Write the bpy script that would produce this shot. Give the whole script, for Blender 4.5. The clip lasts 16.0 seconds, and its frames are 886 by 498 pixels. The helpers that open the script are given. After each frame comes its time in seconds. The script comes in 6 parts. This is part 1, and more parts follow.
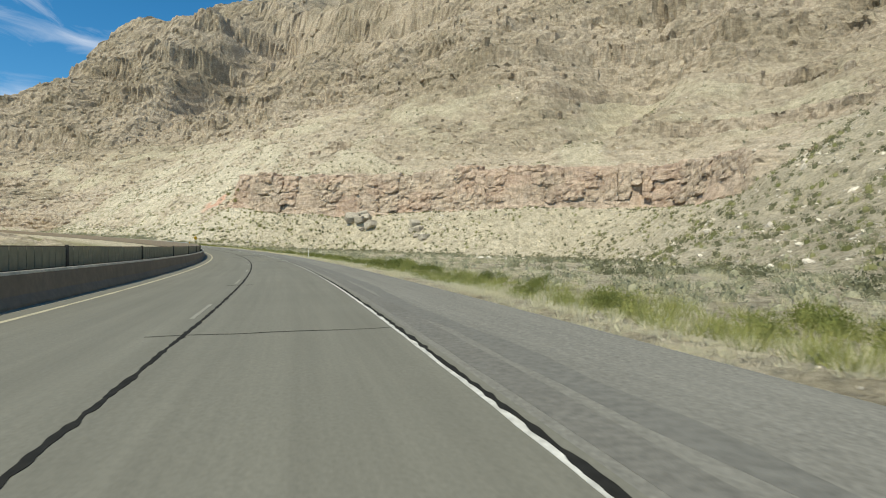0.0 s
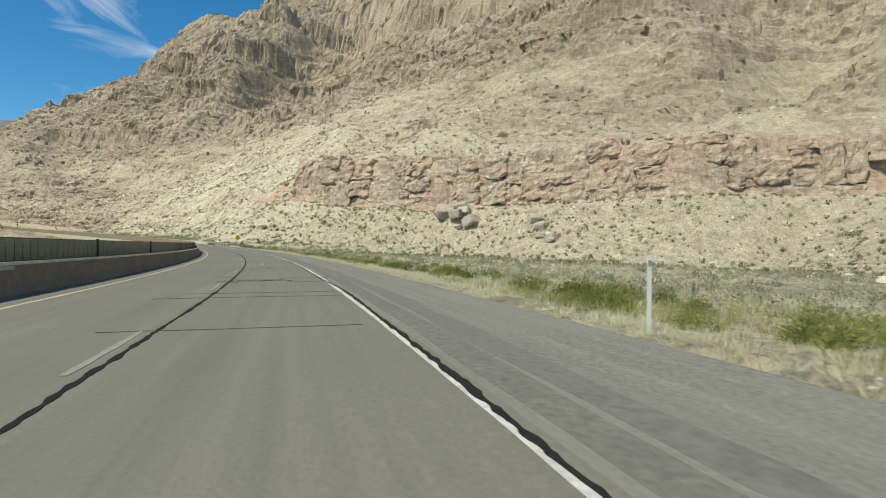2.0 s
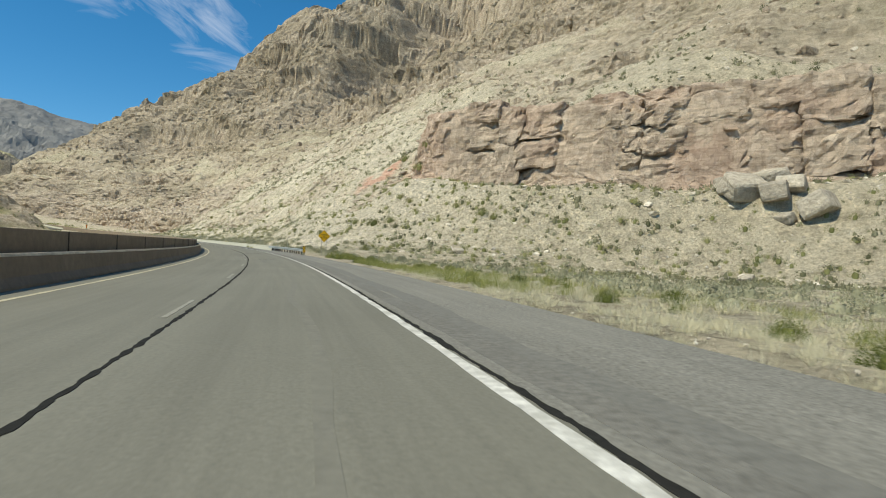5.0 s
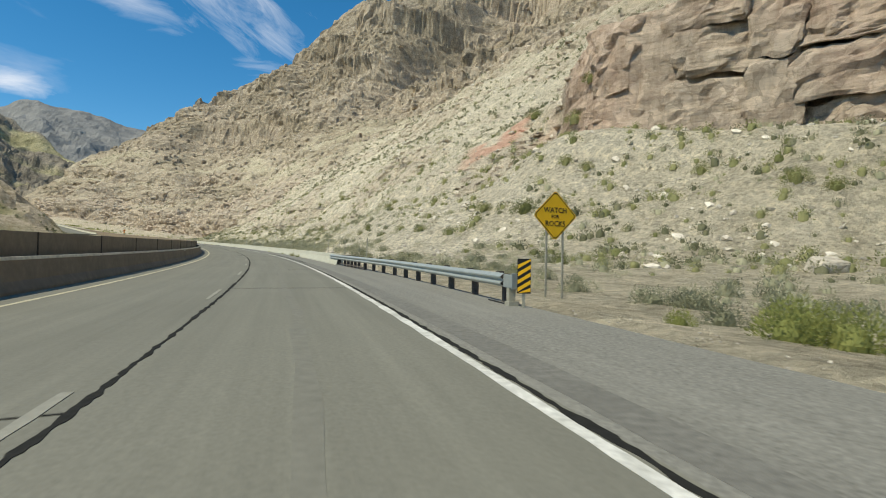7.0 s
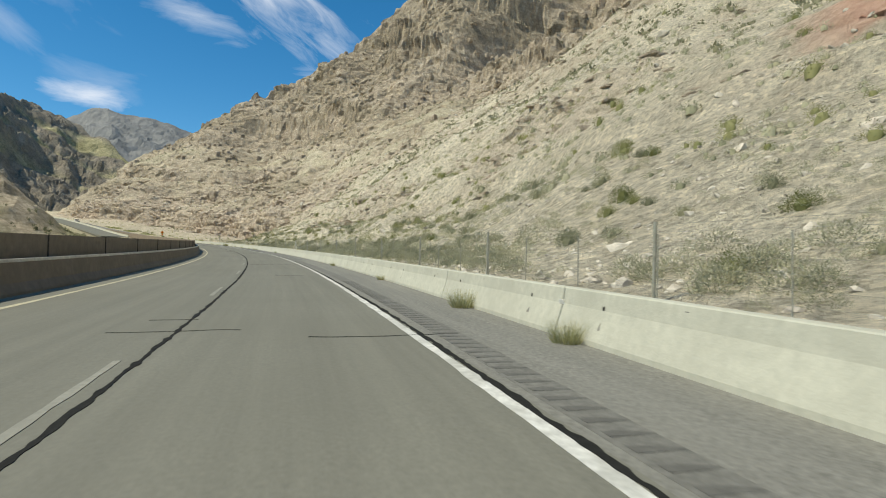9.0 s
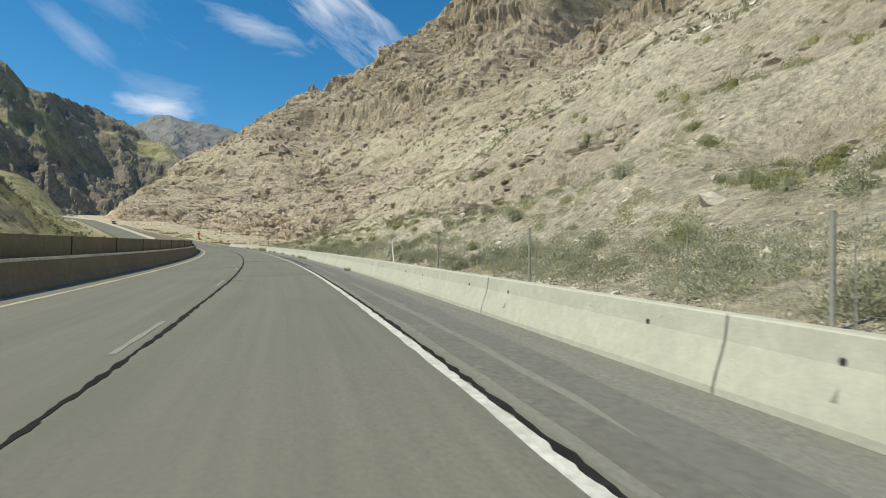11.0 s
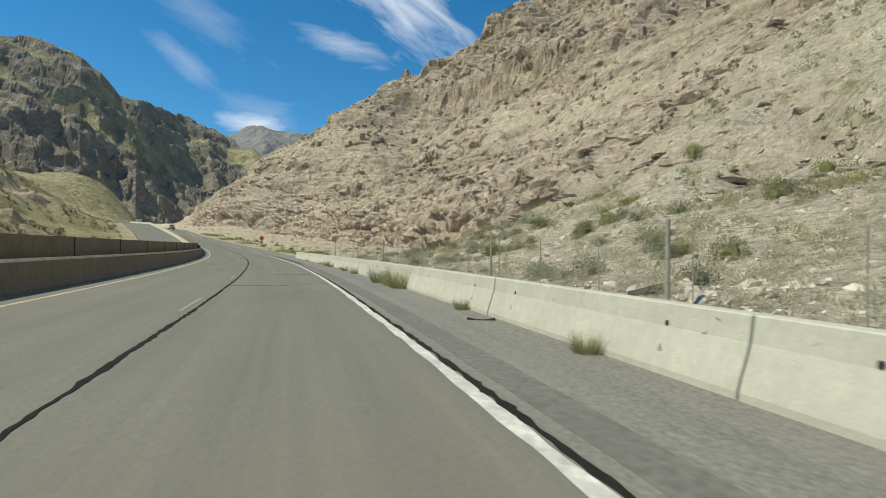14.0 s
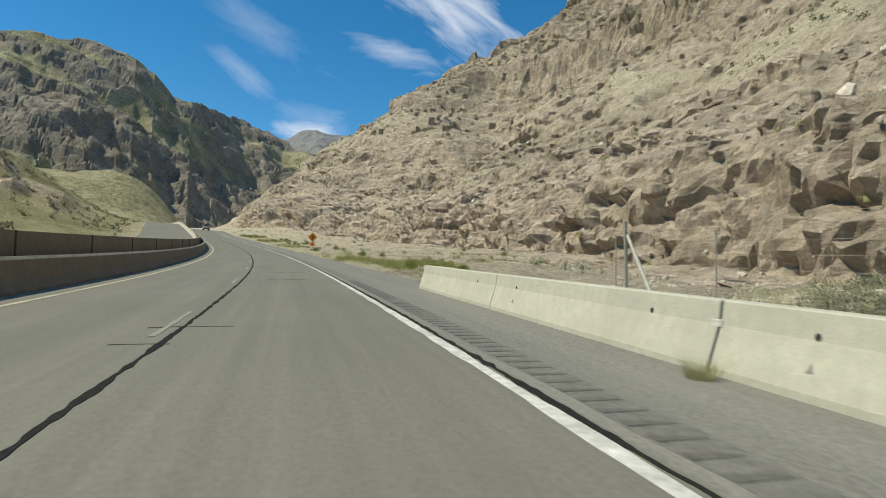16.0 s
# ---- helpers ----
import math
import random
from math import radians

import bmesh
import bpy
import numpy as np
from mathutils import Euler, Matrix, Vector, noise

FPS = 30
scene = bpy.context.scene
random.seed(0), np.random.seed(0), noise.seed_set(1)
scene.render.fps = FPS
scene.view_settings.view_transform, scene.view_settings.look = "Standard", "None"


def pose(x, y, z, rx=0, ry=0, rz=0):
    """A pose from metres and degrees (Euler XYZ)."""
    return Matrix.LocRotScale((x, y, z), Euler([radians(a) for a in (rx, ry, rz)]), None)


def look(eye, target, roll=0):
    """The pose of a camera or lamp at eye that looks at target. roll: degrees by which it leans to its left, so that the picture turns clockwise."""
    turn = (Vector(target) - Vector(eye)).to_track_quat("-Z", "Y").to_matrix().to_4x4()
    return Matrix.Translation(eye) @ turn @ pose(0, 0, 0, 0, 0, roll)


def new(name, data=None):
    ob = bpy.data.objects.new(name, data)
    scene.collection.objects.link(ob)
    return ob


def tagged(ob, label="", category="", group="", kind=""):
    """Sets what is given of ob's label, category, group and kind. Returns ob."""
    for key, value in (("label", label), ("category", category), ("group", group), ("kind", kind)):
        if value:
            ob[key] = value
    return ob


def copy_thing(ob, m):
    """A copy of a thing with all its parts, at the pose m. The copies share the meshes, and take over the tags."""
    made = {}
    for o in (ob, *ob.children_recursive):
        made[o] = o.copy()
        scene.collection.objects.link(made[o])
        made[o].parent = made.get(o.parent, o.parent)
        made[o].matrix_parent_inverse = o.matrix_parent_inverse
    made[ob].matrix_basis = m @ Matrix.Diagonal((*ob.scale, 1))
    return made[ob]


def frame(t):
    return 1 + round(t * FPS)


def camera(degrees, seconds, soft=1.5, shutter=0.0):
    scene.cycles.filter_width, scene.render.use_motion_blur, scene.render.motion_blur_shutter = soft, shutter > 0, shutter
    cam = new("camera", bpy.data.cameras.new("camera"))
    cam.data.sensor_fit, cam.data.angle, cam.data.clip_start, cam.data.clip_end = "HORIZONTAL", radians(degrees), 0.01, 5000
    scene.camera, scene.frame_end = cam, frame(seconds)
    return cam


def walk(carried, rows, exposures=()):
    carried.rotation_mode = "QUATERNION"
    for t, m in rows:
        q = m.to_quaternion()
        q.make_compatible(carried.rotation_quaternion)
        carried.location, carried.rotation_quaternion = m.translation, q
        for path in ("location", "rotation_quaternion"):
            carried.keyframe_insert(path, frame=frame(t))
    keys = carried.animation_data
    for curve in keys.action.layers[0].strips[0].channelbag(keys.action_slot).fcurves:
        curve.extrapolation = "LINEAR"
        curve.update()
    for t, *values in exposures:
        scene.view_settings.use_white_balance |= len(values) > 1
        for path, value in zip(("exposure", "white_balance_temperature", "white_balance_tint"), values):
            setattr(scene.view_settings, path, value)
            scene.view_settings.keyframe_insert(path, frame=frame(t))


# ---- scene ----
cam = camera(74.2, 16.0, soft=1.0, shutter=0.05)
# seconds, place in metres, turn to the left, upward tilt and lean in degrees
ROWS = [
    (0.0, 0.05, 0.01, 1.401, -0.00, 0.00, -0.16),
    (0.5, -4.10, 16.17, 1.331, 1.55, 0.10, -0.27),
    (1.0, -8.77, 32.49, 1.325, 3.14, 0.24, -0.39),
    (1.5, -13.84, 48.59, 1.375, 4.57, 0.37, -0.51),
    (2.0, -19.26, 64.32, 1.443, 6.06, 0.44, -0.58),
    (2.5, -24.96, 79.48, 1.540, 7.47, 0.52, -0.62),
    (3.0, -31.21, 94.58, 1.667, 8.93, 0.61, -0.70),
    (3.5, -37.77, 109.15, 1.814, 10.40, 0.74, -0.86),
    (4.0, -44.65, 123.37, 1.980, 11.91, 0.90, -1.09),
    (6.5, -80.03, 185.60, 3.328, 18.85, 1.49, -1.24),
    (7.0, -88.18, 197.78, 3.626, 20.08, 1.55, -1.14),
    (7.5, -96.78, 210.35, 3.993, 21.42, 1.60, -1.09),
    (8.0, -105.53, 222.34, 4.393, 22.78, 1.67, -1.07),
    (8.5, -114.56, 233.91, 4.812, 24.19, 1.73, -1.06),
    (9.0, -123.69, 244.98, 5.243, 25.54, 1.75, -1.10),
    (11.5, -172.04, 297.01, 7.492, 32.13, 2.05, -0.86),
    (12.0, -181.78, 306.19, 7.946, 33.43, 2.19, -0.80),
    (12.5, -191.63, 314.93, 8.415, 34.81, 2.28, -0.82),
    (13.0, -202.03, 323.69, 8.906, 36.25, 2.36, -0.94),
    (13.5, -212.13, 331.86, 9.388, 37.59, 2.47, -0.95),
    (14.0, -222.98, 340.20, 9.912, 38.93, 2.56, -0.93),
    (14.5, -233.65, 348.00, 10.433, 40.26, 2.65, -0.95),
    (15.0, -244.50, 355.53, 10.951, 41.59, 2.74, -0.98),
    (15.5, -255.38, 362.82, 11.464, 42.81, 2.88, -0.99),
    (16.0, -266.51, 369.97, 11.980, 43.93, 2.94, -1.04),
]
walk(cam, [(t, pose(x, y, z, 90 + pitch, lean, yaw)) for t, x, y, z, yaw, pitch, lean in ROWS])

# ---- light ----
SUN_TO = Vector((-0.35, -0.45, 0.82)).normalized()
sun = new("sun", bpy.data.lights.new("sun", "SUN"))
sun.data.energy, sun.data.angle, sun.data.color = 5.0, radians(0.53), (1.0, 0.94, 0.745)
sun.matrix_world = look(SUN_TO * 300, (0, 0, 0))

world = bpy.data.worlds.new("sky")
scene.world = world
world.use_nodes = True


def build_sky():
    nt = world.node_tree
    nt.nodes.clear()
    N, L = nt.nodes.new, nt.links.new
    out, bg, sky = N("ShaderNodeOutputWorld"), N("ShaderNodeBackground"), N("ShaderNodeTexSky")
    sky.sky_type, sky.sun_disc = "NISHITA", False
    sky.sun_elevation = math.asin(SUN_TO.z)
    sky.sun_rotation = math.atan2(SUN_TO.x, SUN_TO.y)
    sky.altitude, sky.air_density, sky.dust_density, sky.ozone_density = 1500, 1.0, 0.0, 3.0
    bg.inputs["Strength"].default_value = 0.11
    # thin cirrus: a few wisps, each with a middle, a direction along it, half length, half width and density
    co, ns, mx = N("ShaderNodeTexCoord"), N("ShaderNodeTexNoise"), N("ShaderNodeMix")

    def op(kind, a, c):
        n = N("ShaderNodeMath")
        n.operation = kind
        for k, v in enumerate((a, c)):
            if isinstance(v, (int, float)):
                n.inputs[k].default_value = v
            else:
                L(v, n.inputs[k])
        return n.outputs[0]

    def along(axis_):
        n = N("ShaderNodeVectorMath")
        n.operation = "DOT_PRODUCT"
        n.inputs[1].default_value = axis_
        L(co.outputs["Generated"], n.inputs[0])
        return n.outputs["Value"]
    total = 0.0
    for d, e, ln, wd, dense in (((-0.6226, 0.6558, 0.4271), (0.4334, 0.7433, -0.5095), 0.17, 0.055, 0.95), ((-0.7107, 0.6048, 0.3593), (0.6142, 0.7825, -0.1024), 0.075, 0.024, 0.6),
                                ((-0.8131, 0.5328, 0.2345), (0.5445, 0.8386, -0.0173), 0.060, 0.016, 1.0), ((-0.8143, 0.4419, 0.3763), (0.3007, 0.8757, -0.3777), 0.11, 0.03, 0.22),
                                ((-0.8462, 0.4383, 0.303), (0.2074, 0.7948, -0.5704), 0.065, 0.018, 0.3), ((-0.8081, 0.5413, 0.255), (0.555, 0.8318, -0.1), 0.07, 0.03, 0.25),
                                ((-0.4975, 0.8182, 0.2882), (0.8311, 0.5448, -0.1121), 0.14, 0.022, 0.8), ((-0.55, 0.80, 0.20), (0.8311, 0.5448, -0.1121), 0.09, 0.03, 0.6)):
        d, e = Vector(d).normalized(), Vector(e)
        e = (e - d * e.dot(d)).normalized()
        n_ = d.cross(e)
        a, c = op("DIVIDE", along(e), ln), op("DIVIDE", along(n_), wd)
        rr = op("SQRT", op("ADD", op("POWER", a, 2.0), op("POWER", c, 2.0)), 0.0)
        front = op("GREATER_THAN", along(d), 0.5)
        # streaks drawn out along the wisp
        comb, nz = N("ShaderNodeCombineXYZ"), N("ShaderNodeTexNoise")
        L(op("MULTIPLY", along(e), 9.0), comb.inputs[0]), L(op("MULTIPLY", along(n_), 32.0), comb.inputs[1])
        comb.inputs[2].default_value = 10 * d.x
        L(comb.outputs[0], nz.inputs["Vector"])
        nz.inputs["Scale"].default_value, nz.inputs["Detail"].default_value, nz.inputs["Roughness"].default_value, nz.inputs["Distortion"].default_value = 1.0, 7.0, 0.6, 0.5
        body = op("MAXIMUM", op("SUBTRACT", op("ADD", 0.62, op("MULTIPLY", op("SUBTRACT", nz.outputs["Fac"], 0.5), 1.7)), op("MULTIPLY", rr, 0.62)), 0.0)
        total = op("ADD", total, op("MULTIPLY", op("MULTIPLY", body, front), dense * 1.0))
    fac = op("MINIMUM", total, 0.85)
    mx.data_type = "RGBA"
    L(fac, mx.inputs["Factor"])
    deep = N("ShaderNodeHueSaturation")
    deep.inputs["Saturation"].default_value, deep.inputs["Hue"].default_value, deep.inputs["Value"].default_value = 1.33, 0.489, 1.2
    L(sky.outputs[0], deep.inputs["Color"])
    L(deep.outputs[0], mx.inputs["A"])
    mx.inputs["B"].default_value = (8.0, 8.4, 9.0, 1)
    L(mx.outputs["Result"], bg.inputs["Color"])
    L(bg.outputs[0], out.inputs[0])


build_sky()


# ---- materials ----
def material(name, base, rough=0.9, metal=0.0, spread=0.25, grain=3.0, blotch=0.25, bump=0.3, bump_scale=None, spec=0.3, tint=None, vary=0.0, coat=0.0):
    """A node material: base colour varied at two scales, with fine relief. grain and blotch: cycles a metre."""
    m = bpy.data.materials.new(name)
    m.use_nodes = True
    nt = m.node_tree
    N, L = nt.nodes.new, nt.links.new
    b = nt.nodes["Principled BSDF"]
    b.inputs["Metallic"].default_value = metal
    b.inputs["Specular IOR Level"].default_value = spec
    b.inputs["Coat Weight"].default_value = coat
    geo = N("ShaderNodeNewGeometry")
    fine, big = N("ShaderNodeTexNoise"), N("ShaderNodeTexNoise")
    for n, sc, de in ((fine, grain, 6.0), (big, blotch, 5.0)):
        n.inputs["Scale"].default_value, n.inputs["Detail"].default_value, n.inputs["Roughness"].default_value = sc, de, 0.62
        L(geo.outputs["Position"], n.inputs["Vector"])
    lo, hi = [c * (1 - spread) for c in base], [min(1, c * (1 + spread)) for c in base]
    r1 = N("ShaderNodeValToRGB")
    r1.color_ramp.elements[0].position, r1.color_ramp.elements[1].position = 0.3, 0.7
    r1.color_ramp.elements[0].color, r1.color_ramp.elements[1].color = (*lo, 1), (*hi, 1)
    L(fine.outputs["Fac"], r1.inputs[0])
    mx = N("ShaderNodeMix")
    mx.data_type, mx.blend_type = "RGBA", "MIX"
    r2 = N("ShaderNodeValToRGB")
    r2.color_ramp.elements[0].position, r2.color_ramp.elements[1].position = 0.42, 0.68
    r2.color_ramp.elements[1].color = (0.65, 0.65, 0.65, 1)
    L(big.outputs["Fac"], r2.inputs[0]), L(r2.outputs["Color"], mx.inputs["Factor"])
    L(r1.outputs["Color"], mx.inputs["A"])
    mx.inputs["B"].default_value = (*(tint or [c * (1 - 0.6 * spread) for c in base]), 1)
    col = mx.outputs["Result"]
    if vary:
        oi, hs, mr = N("ShaderNodeObjectInfo"), N("ShaderNodeHueSaturation"), N("ShaderNodeMapRange")
        mr.inputs["To Min"].default_value, mr.inputs["To Max"].default_value = 1 - vary, 1 + vary
        L(oi.outputs["Random"], mr.inputs["Value"]), L(mr.outputs[0], hs.inputs["Value"]), L(col, hs.inputs["Color"])
        col = hs.outputs[0]
    L(col, b.inputs["Base Color"])
    rr = N("ShaderNodeMapRange")
    rr.inputs["To Min"].default_value, rr.inputs["To Max"].default_value = max(0.02, rough - 0.08), min(1, rough + 0.08)
    L(big.outputs["Fac"], rr.inputs["Value"]), L(rr.outputs[0], b.inputs["Roughness"])
    if bump:
        bn, bt = N("ShaderNodeBump"), N("ShaderNodeTexNoise")
        bt.inputs["Scale"].default_value, bt.inputs["Detail"].default_value = bump_scale or grain * 2, 5.0
        L(geo.outputs["Position"], bt.inputs["Vector"])
        bn.inputs["Strength"].default_value, bn.inputs["Distance"].default_value = bump, 0.6 / (bump_scale or grain * 2)
        L(bt.outputs["Fac"], bn.inputs["Height"]), L(bn.outputs[0], b.inputs["Normal"])
    return m


def asphalt(name, base, *a, **k):
    """Asphalt with long faint streaks and wheel tracks along the road."""
    m = material(name, base, *a, **k)
    nt = m.node_tree
    N, L = nt.nodes.new, nt.links.new
    b = nt.nodes["Principled BSDF"]
    col = b.inputs["Base Color"].links[0].from_socket
    comb = N("ShaderNodeCombineXYZ")
    for i, (key, sc) in enumerate((("along", 0.045), ("across", 1.7))):
        at_, mu = N("ShaderNodeAttribute"), N("ShaderNodeMath")
        at_.attribute_name = key
        mu.operation, mu.inputs[1].default_value = "MULTIPLY", sc
        L(at_.outputs["Fac"], mu.inputs[0]), L(mu.outputs[0], comb.inputs[i])
    for scale, lo, hi in ((1.0, 0.89, 1.05), (3.1, 0.94, 1.04)):
        nz, ra, mx = N("ShaderNodeTexNoise"), N("ShaderNodeMapRange"), N("ShaderNodeMix")
        nz.inputs["Scale"].default_value, nz.inputs["Detail"].default_value, nz.inputs["Roughness"].default_value = scale, 6.0, 0.6
        ra.inputs["From Min"].default_value, ra.inputs["From Max"].default_value = 0.33, 0.67
        ra.inputs["To Min"].default_value, ra.inputs["To Max"].default_value = lo, hi
        mx.data_type, mx.blend_type = "RGBA", "MULTIPLY"
        mx.inputs["Factor"].default_value = 1.0
        L(comb.outputs[0], nz.inputs["Vector"]), L(nz.outputs["Fac"], ra.inputs["Value"]), L(col, mx.inputs["A"]), L(ra.outputs[0], mx.inputs["B"])
        col = mx.outputs["Result"]
    L(col, b.inputs["Base Color"])
    return m


M_LANE = asphalt("lane_asphalt", (0.173, 0.168, 0.134), 0.85, grain=22, blotch=0.16, spread=0.16, bump=0.05, bump_scale=90)
M_SHOULDER = asphalt("shoulder_asphalt", (0.188, 0.182, 0.156), 0.9, grain=18, blotch=0.2, spread=0.38, bump=0.2, bump_scale=50, tint=(0.215, 0.208, 0.176))
M_TAR = material("crack_sealant", (0.022, 0.022, 0.020), 0.95, spec=0.08, grain=8, spread=0.3, bump=0.2)
M_WHITE = material("worn_white_paint", (0.56, 0.55, 0.50), 0.8, grain=10, blotch=1.6, spread=0.28, tint=(0.30, 0.295, 0.25), bump=0.2)
M_YELLOW = material("worn_yellow_paint", (0.46, 0.42, 0.29), 0.75, grain=14, blotch=1.2, spread=0.2, tint=(0.30, 0.28, 0.21), bump=0.2)
M_CONCRETE = material("pale_concrete", (0.465, 0.455, 0.365), 0.9, grain=7, blotch=0.9, spread=0.10, bump=0.25, bump_scale=30, tint=(0.385, 0.375, 0.30))
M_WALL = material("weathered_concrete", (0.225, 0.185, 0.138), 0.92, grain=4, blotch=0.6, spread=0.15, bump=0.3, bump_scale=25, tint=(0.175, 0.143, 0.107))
M_STEEL = material("galvanised_steel", (0.40, 0.43, 0.405), 0.55, 0.6, spread=0.12, grain=6, blotch=2, bump=0.05)
M_WOODPOST = material("weathered_timber", (0.10, 0.085, 0.07), 0.9, grain=20, spread=0.35, bump=0.4)
M_POST = material("grey_post_steel", (0.38, 0.365, 0.29), 0.6, 0.4, spread=0.2, grain=10, bump=0.1)
M_SIGN = material("yellow_sign_sheeting", (0.90, 0.50, 0.015), 0.5, spread=0.05, grain=4, bump=0.0)
M_BLACK = material("black_sign_paint", (0.018, 0.018, 0.018), 0.6, spread=0.1, bump=0.0)
M_ORANGE = material("orange_sign_sheeting", (0.80, 0.24, 0.02), 0.5, spread=0.05, bump=0.0)
M_RUMBLE = material("worn_dark_asphalt", (0.155, 0.15, 0.13), 0.9, grain=10, blotch=0.5, spread=0.3, bump=0.5, bump_scale=40)
M_TAR_OLD = material("groove_asphalt", (0.118, 0.114, 0.10), 0.9, grain=10, spread=0.25, bump=0.4)
M_STAIN = material("tyre_mark", (0.158, 0.153, 0.124), 0.8, grain=6, blotch=0.7, spread=0.18, bump=0.2, bump_scale=60, tint=(0.170, 0.165, 0.132))
M_STAIN2 = material("oily_asphalt", (0.148, 0.145, 0.127), 0.88, grain=8, blotch=0.5, spread=0.25, bump=0.4, bump_scale=40, tint=(0.16, 0.156, 0.136))
M_JOINT = material("dark_joint", (0.07, 0.06, 0.05), 0.95, grain=6, spread=0.3)
M_SLAT = material("dull_plastic_slat", (0.25, 0.24, 0.17), 0.8, grain=3, blotch=1.0, spread=0.2, bump=0.1)
# near-black: the shade inside holes and joints put into the colour
M_HOLE_SHADE = material("deep_shadowed_concrete", (0.04, 0.036, 0.03), 0.95, grain=9, spread=0.3)
M_STAINC = material("scraped_concrete", (0.24, 0.225, 0.19), 0.95, grain=9, spread=0.25)
M_DIRT = material("swept_dirt", (0.27, 0.245, 0.185), 0.95, grain=9, blotch=0.8, spread=0.3, bump=0.4, tint=(0.20, 0.18, 0.14))
# far paler than the wall: sunlight on its top edge put into the colour
M_SUNLIT_CAP = material("sunlit_edge_concrete", (0.64, 0.585, 0.46), 0.9, grain=6, blotch=1.0, spread=0.2, bump=0.2, tint=(0.34, 0.30, 0.235))
M_WHITEPLASTIC = material("white_plastic", (0.78, 0.77, 0.70), 0.6, grain=6, spread=0.06, bump=0.05)
M_GALV = material("pale_pipe_steel", (0.50, 0.49, 0.42), 0.6, 0.3, grain=8, spread=0.15, bump=0.05)
M_CARWHITE = material("white_car_paint", (0.72, 0.72, 0.70), 0.3, grain=1, spread=0.03, bump=0.0, spec=0.5, coat=0.6)
M_DARKGLASS = material("dark_car_glass", (0.02, 0.022, 0.025), 0.08, grain=1, spread=0.05, bump=0.0, spec=0.6)
M_RUBBER = material("tyre_rubber", (0.025, 0.025, 0.025), 0.85, grain=10, spread=0.2)
M_TAIL = material("red_lamp_plastic", (0.45, 0.02, 0.015), 0.3, grain=2, spread=0.05, bump=0.0)
M_DASH = material("worn_lane_paint", (0.255, 0.248, 0.205), 0.8, grain=12, blotch=1.6, spread=0.2, tint=(0.225, 0.218, 0.18), bump=0.2)


# ---- the road's line and the lie of the land ----
BANK = 0.012
_ds = 0.5
_S = np.arange(-120.0, 1900.0, _ds)
_turn = np.radians(13.70 + 0.094246 * np.minimum(_S, 600))
_X, _Y = np.cumsum(-np.sin(_turn)) * _ds, np.cumsum(np.cos(_turn)) * _ds
_i0 = int(round(120 / _ds))
_X, _Y = _X - _X[_i0], _Y - _Y[_i0]


def road_z(s):
    """Height of the road's surface under the path."""
    s = np.asarray(s, float)
    q = np.clip(s, 0, 470) / 400
    z = -0.67531 * q + 9.91524 * q**2 - 0.88020 * q**3 - 0.29311 * q**4
    return z + np.maximum(s - 470, 0) * 0.043 + 0.00018 * np.clip(s - 475, 0, 190) ** 2 + np.maximum(s - 665, 0) * 0.03


def at(s, u, dz=0.0):
    """World place at s metres along the road, u metres to the right of its line, dz above the banked surface."""
    s, u = np.asarray(s, float), np.asarray(u, float)
    x, y, a = np.interp(s, _S, _X), np.interp(s, _S, _Y), np.interp(s, _S, _turn)
    return np.stack([x + u * np.cos(a), y + u * np.sin(a), road_z(s) + BANK * np.clip(u, -9, 7) + dz + 0 * x], -1)


def heading(s):
    return float(np.interp(s, _S, _turn))


def place(s, u, dz=0.0, turn=0.0):
    """Pose that stands at (s, u), its y axis along the road."""
    p = at(s, u, dz)
    return pose(float(p[0]), float(p[1]), float(p[2]), 0, 0, math.degrees(heading(s)) + turn)


def lattice(ix, iy, iz, seed):
    h = (ix * 374761393 + iy * 668265263 + iz * 2147483647 + seed * 974634613) & 0xFFFFFFFF
    h = ((h ^ (h >> 13)) * 1274126177) & 0xFFFFFFFF
    return ((h ^ (h >> 16)) & 0xFFFF) / 32767.5 - 1.0


def noise3(x, y, z, seed=0):
    """Smooth value noise, -1 to 1."""
    x, y, z = np.broadcast_arrays(np.asarray(x, float), np.asarray(y, float), np.asarray(z, float))
    fx, fy, fz = np.floor(x), np.floor(y), np.floor(z)
    tx, ty, tz = x - fx, y - fy, z - fz
    ix, iy, iz = fx.astype(np.int64), fy.astype(np.int64), fz.astype(np.int64)
    tx, ty, tz = tx * tx * (3 - 2 * tx), ty * ty * (3 - 2 * ty), tz * tz * (3 - 2 * tz)
    out = 0
    for a in (0, 1):
        for b in (0, 1):
            for c in (0, 1):
                w = (tx if a else 1 - tx) * (ty if b else 1 - ty) * (tz if c else 1 - tz)
                out = out + w * lattice(ix + a, iy + b, iz + c, seed)
    return out


def fbm(x, y, z=0.0, octaves=4, seed=0, gain=0.5):
    out, amp, f = 0, 1.0, 1.0
    for k in range(octaves):
        out = out + amp * noise3(x * f + 17.3 * k, y * f - 9.1 * k, np.asarray(z) * f + 3.7 * k, seed + k)
        amp, f = amp * gain, f * 2.03
    return out


def ridged(x, y, z=0.0, octaves=3, seed=0):
    out, amp, f = 0, 1.0, 1.0
    for k in range(octaves):
        out = out + amp * (1 - 2 * np.abs(noise3(x * f + 5.1 * k, y * f + 2.7 * k, np.asarray(z) * f, seed + k)))
        amp, f = amp * 0.5, f * 2.1
    return out


def smooth(a, b, x):
    t = np.clip((x - a) / (b - a), 0, 1)
    return t * t * (3 - 2 * t)


